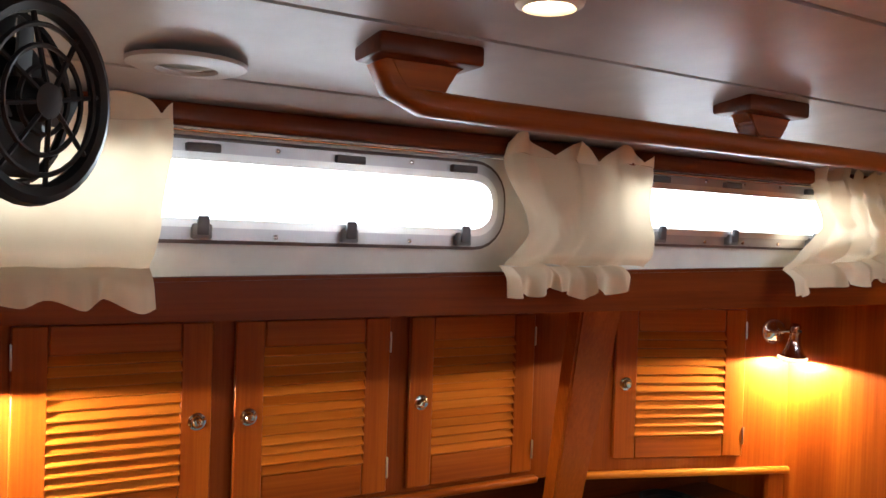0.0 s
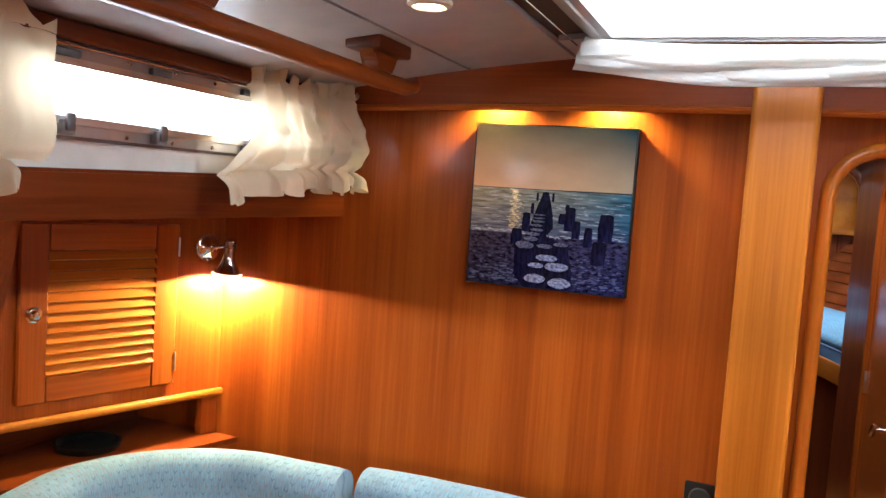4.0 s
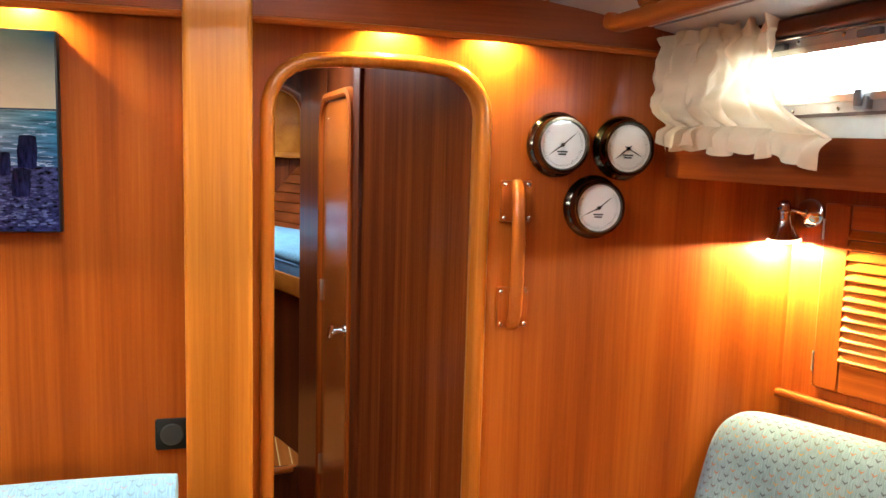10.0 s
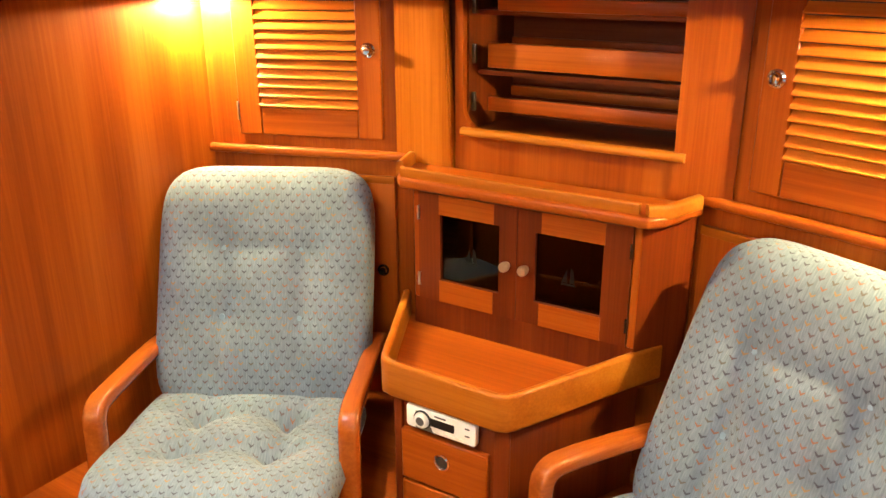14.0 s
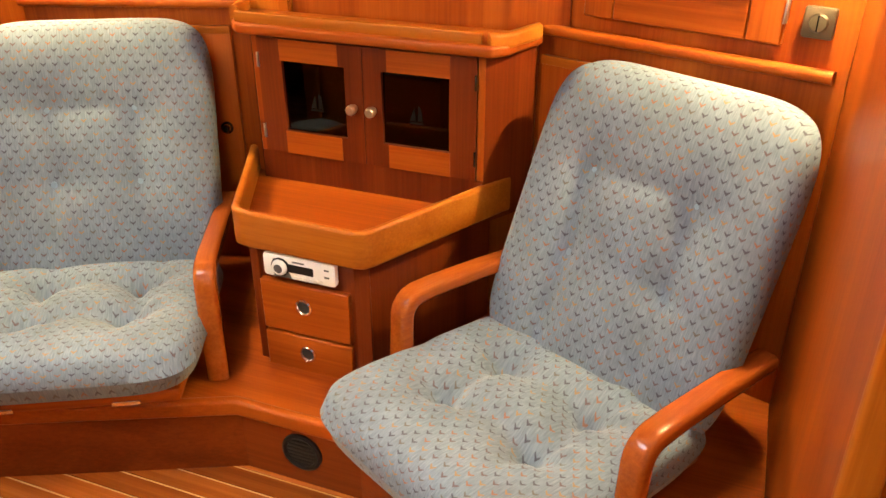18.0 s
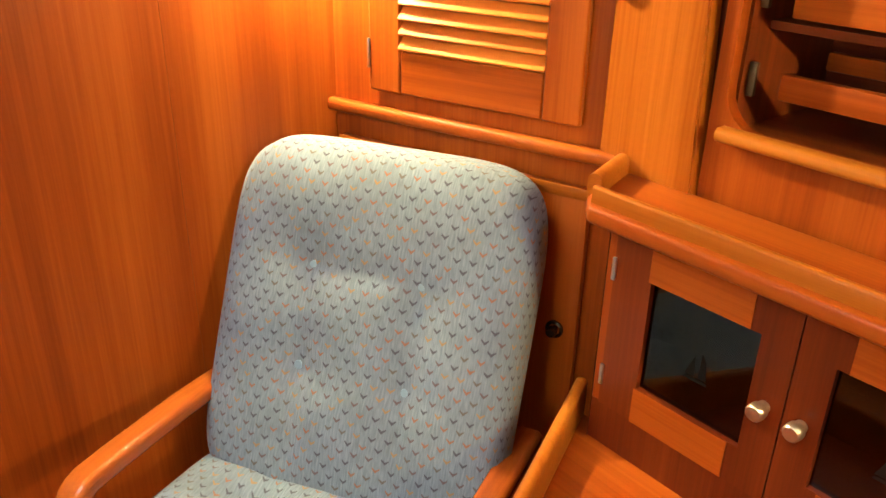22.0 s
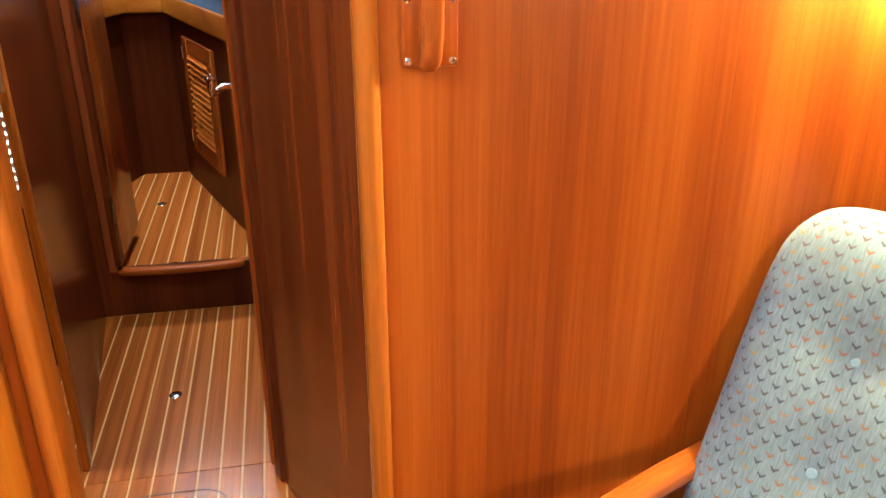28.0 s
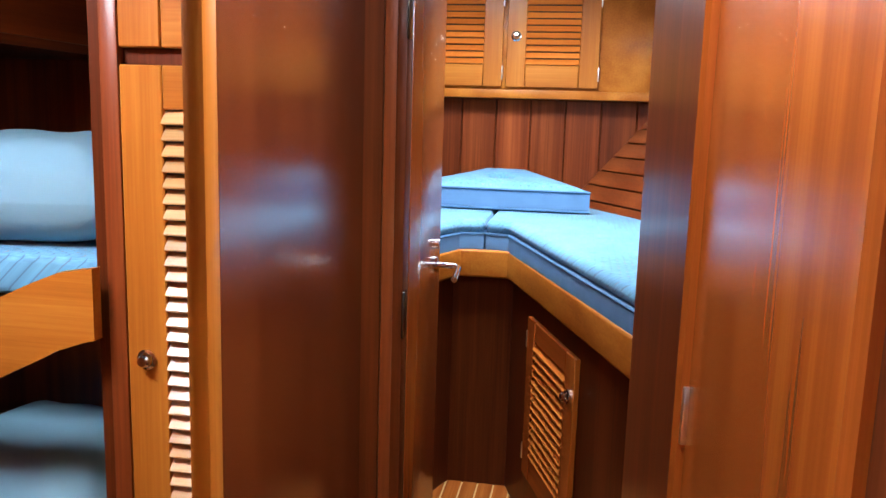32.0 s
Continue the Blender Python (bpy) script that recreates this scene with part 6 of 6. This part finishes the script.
leaf = [(0.0, 0.03), (DW, 0.03), (DW, 1.62)] + [(DW - 0.09 + 0.09 * math.cos(radians(a)), 1.64 + 0.09 * math.sin(radians(a))) for a in range(0, 91, 15)] + [(0.09 - 0.09 * math.sin(radians(a)), 1.64 + 0.09 * math.cos(radians(a))) for a in range(0, 91, 15)]
bm = prism(leaf, -0.004, 0.008)
bmesh.ops.triangulate(bm, faces=[f for f in bm.faces if len(f.verts) > 4])
part("leaf", placed(bm, HDM), gloss_wood_z, hd, "", 30)
frame_path = [HDM @ Vector((x, z, 0.004)) for x, z in leaf[2:] + [leaf[0]]]
frame_path = [HDM @ Vector((DW, 0.03, 0.004))] + frame_path
part("frame_trim", sweep(frame_path, [(0.0, -0.004), (0.0, 0.014), (-0.010, 0.020), (-0.026, 0.016), (-0.030, -0.004)], up=HDM.to_3x3() @ Vector((0, 0, 1))), wood_z, hd)
lev = part("lever_plate", placed(lathe([(0.022, 0.0), (0.022, 0.004), (0.017, 0.008), (0.0, 0.009)], 20), HDM @ pose(0.095, 0.972, 0.008)), chrome, hd)
part("lever", placed(sweep([(0.095, 0.976, 0.012), (0.095, 0.976, 0.040), (0.082, 0.970, 0.056), (0.054, 0.970, 0.064), (0.036, 0.985, 0.066), (0.030, 1.008, 0.062)], circle(0.0075, 10), up=(0.1, 1, 0)), HDM), chrome, lev, "curved chrome lever")
for z in (0.35, 1.035):
    part("hinge", placed(box(DW - 0.006, DW + 0.010, z - 0.04, z + 0.04, 0.006, 0.016, 0.002), HDM), brushed, hd)
structure("wall_passage_over_door", prism([(2.885, -0.233), (3.47, -0.206), (3.47, -0.216), (2.885, -0.243)], 0.0, 1.95), dark_z, "dark mahogany around the passage door", 0)
structure("wall_head_back", box(2.29, 3.87, -0.56, -0.53, 0.0, 1.95), dark_z, "dark wall behind the passage panelling", 0)

# port cabin doorway: hinge on the jamb
jh = thing("strike_plate", "bronze strike plate on the cabin door jamb", "strike plate")
part("plate", box(2.9825, 2.9848, 0.262, 0.288, 0.985, 1.060, 0.001), brushed, jh)
for z in (1.0, 1.045):
    part("screw", placed(lathe([(0.0, 0.0015), (0.004, 0.001), (0.005, 0.0)], 10), facing(2.9825, 0.275, z, -1, 0)), chrome, jh)

# forward bulkhead of the passage, with the doorway to the forward cabin
FX = 3.862
ST2 = 0.150
arch2 = [(-0.305, 0.175), (-0.305, 1.66)] + [(-0.305 + 0.10 * (1 - math.cos(radians(a))), 1.70 + 0.10 * math.sin(radians(a))) for a in range(15, 91, 15)] + [(ST2 - 0.10 * (1 - math.sin(radians(a))), 1.70 + 0.10 * math.cos(radians(a))) for a in range(0, 76, 15)] + [(ST2, 1.66), (ST2, 0.175)]
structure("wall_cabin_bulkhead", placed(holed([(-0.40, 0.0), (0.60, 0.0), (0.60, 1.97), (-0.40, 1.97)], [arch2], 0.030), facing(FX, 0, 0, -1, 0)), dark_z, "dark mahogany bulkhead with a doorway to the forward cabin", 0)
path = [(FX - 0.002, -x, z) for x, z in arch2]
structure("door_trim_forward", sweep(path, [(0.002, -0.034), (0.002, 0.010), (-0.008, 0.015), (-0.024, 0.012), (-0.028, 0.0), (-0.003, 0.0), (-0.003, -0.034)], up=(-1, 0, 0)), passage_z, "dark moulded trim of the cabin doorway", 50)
sill = [(3.890, 0.310, 0.166), (3.868, 0.285, 0.166), (3.858, 0.22, 0.166), (3.852, 0.09, 0.166), (3.858, -0.04, 0.166), (3.868, -0.105, 0.166), (3.890, -0.130, 0.166)]
structure("door_sill", sweep(sill, rounded(0.036, 0.026, 0.011, 4)), wood_y, "rounded varnished sill of the forward cabin")
door = thing("cabin_door", "open varnished mahogany door to the forward cabin", "door")
part("leaf", box(3.893, 4.238, 0.284, 0.308, 0.20, 1.78, 0.004), gloss_wood_z, door)
part("hinge_stile", box(3.845, 3.892, 0.286, 0.306, 0.20, 1.78, 0.002), dark_z, door)
for z in (0.40, 1.045, 1.60):
    part("hinge", box(3.834, 3.862, 0.2815, 0.2855, z - 0.045, z + 0.045, 0.001), brass_dark, door)
hp_ = part("lever_plate", placed(lathe([(0.020, 0.0), (0.020, 0.004), (0.015, 0.008), (0.0, 0.009)], 18), facing(4.165, 0.284, 1.085, 0, -1)), chrome, door)
part("lever", sweep([(4.165, 0.284, 1.085), (4.165, 0.235, 1.085), (4.150, 0.226, 1.082), (4.080, 0.224, 1.070)], circle(0.0065, 10)), chrome, hp_)
part("key_turn", placed(lathe([(0.0, 0.012), (0.009, 0.011), (0.010, 0.0)], 14), facing(4.165, 0.284, 1.135, 0, -1)), chrome, door)

# forward cabin: footwell, berth and lockers
structure("floor_forward", prism([(3.892, -0.30), (5.06, 0.10), (5.06, 0.45), (3.892, 0.80)], 0.10, 0.152), holly, "light holly strips between the cabin sole planks", 0)
RW0, RW1 = (3.895, -0.225), (5.030, 0.168)
LW0, LW1 = (3.895, 0.765), (5.030, 0.372)
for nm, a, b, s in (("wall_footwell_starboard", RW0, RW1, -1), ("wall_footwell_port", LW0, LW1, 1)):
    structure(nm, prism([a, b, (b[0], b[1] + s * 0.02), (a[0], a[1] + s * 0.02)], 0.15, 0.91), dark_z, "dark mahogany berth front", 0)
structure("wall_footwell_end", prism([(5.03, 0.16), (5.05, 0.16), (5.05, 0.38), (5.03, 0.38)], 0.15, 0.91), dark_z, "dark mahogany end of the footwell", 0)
berth = thing("v_berth", "double berth with quilted light blue cushions in the bow", "bed")
brd = [(3.895, -0.205, 0.945), (4.975, 0.170, 0.945), (4.992, 0.186, 0.945), (4.992, 0.345, 0.945), (4.975, 0.362, 0.945), (3.895, 0.742, 0.945)]
part("fiddle_board", sweep(brd, rounded(0.024, 0.092, 0.009, 4)), light_x, berth, "light varnished fiddle board")
part("platform", prism([(3.897, -0.24), (5.06, 0.164), (5.06, 0.268), (5.70, 0.268), (5.70, -0.9), (3.897, -1.35)], 0.88, 0.955), dark_x, berth)
part("platform", prism([(3.897, 0.78), (5.06, 0.376), (5.06, 0.272), (5.70, 0.272), (5.70, 1.4), (4.74, 1.4), (4.74, 0.785), (3.897, 0.785)], 0.88, 0.955), dark_x, berth)


piping_cloth = plain("blue_piping", (0.05, 0.12, 0.22), 0.8)
band_cloth = plain("blue_side_band", (0.085, 0.17, 0.29), 0.85, grain=0.15)


def mattress(poly, z0, z1, label):
    bm = prism(poly, z1 - 0.046, z1, 0.022, 4)
    uvm = bm.loops.layers.uv.new("UVMap")
    for f in bm.faces:
        for l in f.loops:
            l[uvm].uv = (l.vert.co.x + l.vert.co.z, l.vert.co.y + l.vert.co.z)
    mt = part("mattress", bm, berth_cloth, berth, label, 50)
    part("band", prism(poly, z0, z1 - 0.0465, 0.006, 2), band_cloth, mt, "darker blue side band", 50)
    part("piping", sweep([(x, y, z1 - 0.046) for x, y in poly], circle(0.005, 6), closed=True), piping_cloth, mt, "darker blue piping")
    return mt


mattress([(3.91, -0.195), (4.985, 0.185), (5.005, 0.266), (5.69, 0.266), (5.69, -0.55), (3.91, -1.3)], 0.957, 1.088, "quilted light blue mattress")
mattress([(3.91, 0.735), (4.985, 0.350), (5.005, 0.270), (5.69, 0.270), (5.69, 1.1), (4.74, 1.3), (4.74, 0.785), (3.91, 0.785)], 0.957, 1.088, "quilted light blue mattress")
infill = thing("wedge_cushion", "light blue buttoned wedge cushion lying on the berth", "cushion")
bm = bmesh.new()
uvm = bm.loops.layers.uv.new("UVMap")
n = 18
low, high = [], []
for i in range(n + 1):
    for j in range(n + 1):
        u, v = 2 * i / n - 1, j / n
        x = 5.29 + 0.36 * v
        half = 0.33 * (1 - 0.80 * v)
        e = max(0.0, 1 - max(abs(u), abs(2 * v - 1)) ** 6) ** 0.5
        zt = 1.166 + 0.024 * e + 0.040 * v - 0.040 * math.exp(-(u * u + (v - 0.45) ** 2 * 4) / 0.04)
        high.append(bm.verts.new((x, 0.262 + u * half, zt)))
        low.append(bm.verts.new((x, 0.262 + u * half, 1.090 + 0.012 * (1 - e))))
for g_, flip in ((high, False), (low, True)):
    for i in range(n):
        for j in range(n):
            q = [g_[i * (n + 1) + j], g_[(i + 1) * (n + 1) + j], g_[(i + 1) * (n + 1) + j + 1], g_[i * (n + 1) + j + 1]]
            bm.faces.new(q[::-1] if flip else q)
rim = [i * (n + 1) for i in range(n)] + [n * (n + 1) + j for j in range(n)] + [i * (n + 1) + n for i in range(n, 0, -1)] + [j for j in range(n, 0, -1)]
for a, b in zip(rim, rim[1:] + rim[:1]):
    bm.faces.new((high[a], low[a], low[b], high[b]))
for f in bm.faces:
    for l in f.loops:
        l[uvm].uv = (l.vert.co.y, l.vert.co.x)
part("cover", bm, berth_cloth, infill, "", 35)
corner = [(5.29, 0.262 - 0.33), (5.29, 0.262 + 0.33), (5.65, 0.262 + 0.066), (5.65, 0.262 - 0.066)]
part("piping", sweep([(x, y, 1.167 + (0.040 if x > 5.4 else 0)) for x, y in corner], circle(0.005, 6), closed=True), piping_cloth, infill, "darker blue piping")
part("piping", sweep([(x, y, 1.097) for x, y in corner], circle(0.005, 6), closed=True), piping_cloth, infill, "darker blue piping")
part("side_band", prism([(5.288, -0.070), (5.288, 0.594), (5.292, 0.593), (5.292, -0.069)], 1.102, 1.162, 0.001, 1), band_cloth, infill, "darker blue side band")
# locker under the berth, with a louvred door in the footwell side
d_ = Vector((RW1[0] - RW0[0], RW1[1] - RW0[1], 0)).normalized()
c_ = Vector((*RW0, 0)) + d_ * 0.718
louvred_door("louvred_locker", "low mahogany locker with a louvred door under the berth", facing(c_.x, c_.y, 0.58, -d_.y, d_.x), 0.445, 0.50, 14, 1, stile=0.075, knob_h=0.78, group="forward cabin lockers")
# lockers over the berth
hang = thing("hanging_locker", "light mahogany lockers over the berth", "locker")
part("carcass", box(5.602, 5.95, -0.42, 1.0, 1.500, 1.94, 0.003), light_x, hang)
part("bottom_rail", box(5.585, 5.601, -0.42, 1.0, 1.500, 1.532, 0.003), light_x, hang)
for yc, s in ((0.100, -1), (0.470, -1)):
    louvred_door("louvred_locker", "light mahogany locker with a louvred door over the berth", facing(5.600, yc, 1.735, -1, 0), 0.355, 0.385, 10, s, (light_y, light_x), slat_x, 0.075, 0.05, 0.085, "forward cabin lockers", 0.5)
louvred_door("louvred_locker", "light mahogany locker with a louvred door beside the berth", facing(5.44, -0.455, 1.735, -0.80, 0.60), 0.30, 0.385, 10, 1, (light_y, light_x), slat_x, 0.075, 0.05, 0.085, "forward cabin lockers", 0.5)
structure("wall_bow", box(5.70, 5.73, -1.0, 1.6, 0.9, 1.50), dark_z, "dark mahogany panelling under the lockers", 0)
bow = bpy.data.objects["wall_bow"]
for i in range(18):
    y = -0.94 + 0.14 * i
    part("board", box(5.688, 5.699, y + 0.002, y + 0.138, 0.96, 1.499, 0.003, seg=1), board_z, bow, "", 0)
# hull ceiling of narrow planks on both sides
for s, nm in ((-1, "starboard"), (1, "port")):
    hp0, hp1 = (5.695, 0.265 + s * 0.265), (3.9, 0.265 + s * 1.25)
    if s > 0:
        hp1 = (4.745, 0.265 + 0.265 + (5.695 - 4.745) * 0.549)
    bm = prism([(hp0[0], hp0[1] + s * 0.002), (hp1[0], hp1[1] + s * 0.002), (hp1[0], hp1[1] + s * 0.022), (hp0[0], hp0[1] + s * 0.022)], 1.00, 1.95)
    for v in bm.verts:
        v.co.y += s * 0.85 * (v.co.z - 1.09)
    sh = structure("hull_lining_" + nm, bm, dark_x, "dark backing of the hull planks", 0)
    bm = prism([hp0, hp1, (hp1[0], hp1[1] - s * 0.012), (hp0[0], hp0[1] - s * 0.012)], -0.025, 0.025, 0.002, 1)
    for v in bm.verts:
        v.co.y += s * 0.85 * v.co.z
    me = mesh("plank", bm, passage_x, 30)
    for i in range(17):
        pk = new("plank", me)
        pk.parent = sh
        pk.location = (0, s * 0.85 * (0.056 * i - 0.06), 1.03 + 0.056 * i)
ceiling_with_holes("ceiling_forward", square(3.87, 5.95, -1.4, 1.9), [square(4.50, 5.00, 0.02, 0.52)], 1.955, "pale headliner over the forward cabin, with an unseen opening added for daylight")

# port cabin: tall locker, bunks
louvred_door("tall_locker", "tall light mahogany locker with a long louvred door", facing(3.760, 0.592, 0.980, -1, 0), 0.405, 1.030, 31, -1, (light_y, light_x), slat_sheen, 0.082, 0.078, 0.060, "port cabin lockers", 0.47)
louvred_door("louvred_locker", "small light mahogany louvred locker over the tall locker", facing(3.760, 0.592, 1.690, -1, 0), 0.405, 0.33, 8, -1, (light_y, light_x), slat_sheen, 0.082, 0.060, 0.095, "port cabin lockers", 0.86)
structure("wall_cabin_locker", box(3.762, 3.80, 0.405, 0.865, 0.0, 1.95), dark_z, "mahogany face around the tall locker", 0)
structure("trim_locker_edge", box(3.742, 3.800, 0.796, 0.834, 0.0, 1.95, 0.006), passage_z, "rounded mahogany stile beside the bunks")
structure("floor_cabin_step", box(3.55, 3.761, 0.40, 1.0, 0.0, 0.10), dark_x, "dark step under the locker", 0)
bunk = thing("bunk_bed", "two bunks with blue mattresses in the port cabin", "bunk bed")
bm = bmesh.new()
pts = [(0.836, 1.126), (0.836, 0.990), (0.86, 0.984), (0.915, 0.964), (0.97, 0.935), (1.037, 0.902), (1.12, 0.872), (1.9, 0.860), (1.9, 1.00), (1.12, 1.025), (1.025, 1.062), (0.96, 1.092), (0.906, 1.114)]
a, b = [bm.verts.new((3.70, y, z)) for y, z in pts], [bm.verts.new((3.725, y, z)) for y, z in pts]
bm.faces.new(a), bm.faces.new(b[::-1])
for i in range(len(pts)):
    bm.faces.new((a[i], b[i], b[(i + 1) % len(pts)], a[(i + 1) % len(pts)]))
bmesh.ops.triangulate(bm, faces=[f for f in bm.faces if len(f.verts) > 4])
part("lee_board", bm, light_y, bunk, "curved light mahogany lee board", 30)
for z0, z1 in ((1.035, 1.125), (0.25, 0.335)):
    bm = prism([(3.806, 0.815), (4.70, 0.815), (4.70, 1.9), (3.806, 1.9)], z0, z1, 0.02, 3)
    uvm = bm.loops.layers.uv.new("UVMap")
    for f in bm.faces:
        for l in f.loops:
            l[uvm].uv = (l.vert.co.x, l.vert.co.y + l.vert.co.z)
    part("mattress", bm, berth_cloth, bunk, "blue quilted mattress", 50)
part("lower_board", box(3.70, 3.725, 0.874, 1.9, 0.0, 0.25, 0.004), dark_y, bunk)


def pillow(label, m, w, h, t, seed):
    p = thing("pillow", label, "pillow", "bunk pillows", m)
    bm = bmesh.new()
    n = 46
    top, bot = {}, {}
    for i in range(n + 1):
        for j in range(n + 1):
            u, v = 2 * i / n - 1, 2 * j / n - 1
            e = max(0.0, (1 - u ** 4) * (1 - v ** 4)) ** 0.55
            pinch = 1 - 0.10 * (u * v) ** 2
            # creases fan out from the corners
            fan = sum(max(0.0, 1 - math.hypot(u - cu, v - cv) / 1.1) ** 1.5 * math.sin(13 * math.atan2(v - cv * 1.15, u - cu * 1.15) + seed) for cu in (-1, 1) for cv in (-1, 1))
            cr = 0.014 * noise.noise((u * 1.6 + seed, v * 1.6, 0)) + 0.010 * fan - 0.008 * abs(noise.noise((u * 2.4 + v * 1.6, v * 2 + seed, 4)))
            top[i, j] = bm.verts.new((u * w / 2 * pinch, v * h / 2 * pinch, t * 0.42 + (t * 0.58) * e + cr * min(1.0, e * 1.3)))
            bot[i, j] = bm.verts.new((u * w / 2 * pinch, v * h / 2 * pinch, t * 0.40 - t * 0.40 * e))
    for g_, flip in ((top, False), (bot, True)):
        for i in range(n):
            for j in range(n):
                q = [g_[i, j], g_[i + 1, j], g_[i + 1, j + 1], g_[i, j + 1]]
                bm.faces.new(q[::-1] if flip else q)
    rim = [(i, 0) for i in range(n)] + [(n, j) for j in range(n)] + [(i, n) for i in range(n, 0, -1)] + [(0, j) for j in range(n, 0, -1)]
    for a, b in zip(rim, rim[1:] + rim[:1]):
        bm.faces.new((top[a], bot[a], bot[b], top[b]))
    part("case", bm, pillow_cloth, p, "", 70)
    return p


pillow("grey-blue pillow on the upper bunk", pose(4.02, 1.15, 1.126, 0, 0, 6), 0.40, 0.50, 0.235, 2)
pillow("grey-blue pillow on the lower bunk", pose(4.06, 1.20, 0.336, 0, 0, -6), 0.50, 0.58, 0.33, 7)
structure("wall_cabin_forward", box(4.70, 4.73, 0.41, 1.97, 0.0, 1.95), passage_z, "dark panelling behind the bunks", 0)
structure("wall_cabin_partition", box(3.895, 4.70, 0.790, 0.812, 0.0, 1.95), dark_z, "dark partition between the cabins", 0)
structure("hull_cabin_port", box(2.285, 4.73, 1.93, 1.97, 0.0, 1.585), passage_z, "dark cabin side", 0)
structure("wall_cabin_inner", prism([(3.80, 0.402), (3.86, 0.402), (3.86, 0.43), (3.80, 0.43)], 0.0, 1.95), dark_z, "dark corner of the cabin", 0)
structure("hull_forward_closing", box(5.96, 6.0, -1.6, 2.1, 0.0, 2.0), hull_liner, "hull at the bow", 0)
structure("hull_forward_starboard", box(3.87, 5.96, -1.65, -1.60, 0.0, 2.0), hull_liner, "hull side", 0)
structure("hull_forward_port", box(4.73, 5.96, 1.95, 2.0, 0.0, 2.0), hull_liner, "hull side", 0)

# ---------------------------------------------------------------- sole planks, floor plugs
sole = bpy.data.objects["floor"]
PITCH, OFF = 0.0557, -0.0165


def plank(parent, x0, x1, y0, y1, z):
    pk = part("plank", box(x0 + 0.0008, x1 - 0.0008, y0, y1, z - 0.012, z), sole_wood, parent, "", 0)
    return pk


for k in range(-16, 24):
    y0 = OFF + PITCH * k + 0.0031
    y1 = y0 + PITCH - 0.0062
    if y0 < -0.44:
        cuts = [-0.6, 0.70, 2.247]
    elif y1 < 0.26:
        cuts = [-0.6, 0.70, 2.355, 2.930, 3.86]
    elif y1 < 0.42:
        cuts = [-0.6, 0.70, 2.247, 2.930, 3.86]
    else:
        cuts = [-0.6, 0.70, 2.247] if y0 > 1.25 or y0 < 0.30 else [-0.6, 0.70, 2.247, 2.92, 3.56]
    for a, b in zip(cuts, cuts[1:]):
        plank(sole, a, b, y0, y1, 0.0)
fsole = bpy.data.objects["floor_forward"]
for k in range(-5, 14):
    y0 = OFF + PITCH * k + 0.0031
    y1 = y0 + PITCH - 0.0062
    yc = (y0 + y1) / 2
    x0 = 3.893
    if yc < 0.168:
        x0 = max(x0, 3.895)
        xa = 3.895
        # the footwell narrows: the plank starts where the side wall crosses it
        t = (yc - RW0[1]) / (RW1[1] - RW0[1])
        end = 5.03
        if t < 0:
            continue
        end = RW0[0] + t * (RW1[0] - RW0[0]) + 0.06
        plank(fsole, xa, min(end, 5.03), y0, y1, 0.155)
    elif yc > 0.372:
        t = (LW0[1] - yc) / (LW0[1] - LW1[1])
        if t < 0.02:
            continue
        plank(fsole, 3.895, min(LW0[0] + t * (LW1[0] - LW0[0]) + 0.06, 5.03), y0, y1, 0.155)
    else:
        plank(fsole, 3.895, 5.03, y0, y1, 0.155)
seam = [(2.628 + px, 0.031 + py, 0.0006) for px, py in rounded(0.454, 0.258, 0.07, 6)]
structure("trim_floor_hatch", sweep(seam, [(-0.0012, 0.0), (0.0012, 0.0), (0.0012, 0.0007), (-0.0012, 0.0007)], closed=True), joint_dark, "thin dark seam of a hatch in the sole")
for x, y, z in ((2.66, 0.030, 0.0), (3.305, 0.078, 0.0), (4.585, 0.243, 0.155), (3.926, 0.124, 0.155)):
    fp = thing("floor_ring", "flush chrome lifting ring in the sole", "lifting ring", "floor lifting rings", (x, y, z))
    part("plate", lathe([(0.0, 0.0015), (0.017, 0.0015), (0.019, 0.0)], 22), chrome, fp)
    part("slot", box(-0.003, 0.003, -0.010, 0.010, 0.0016, 0.0022), rubber, fp)
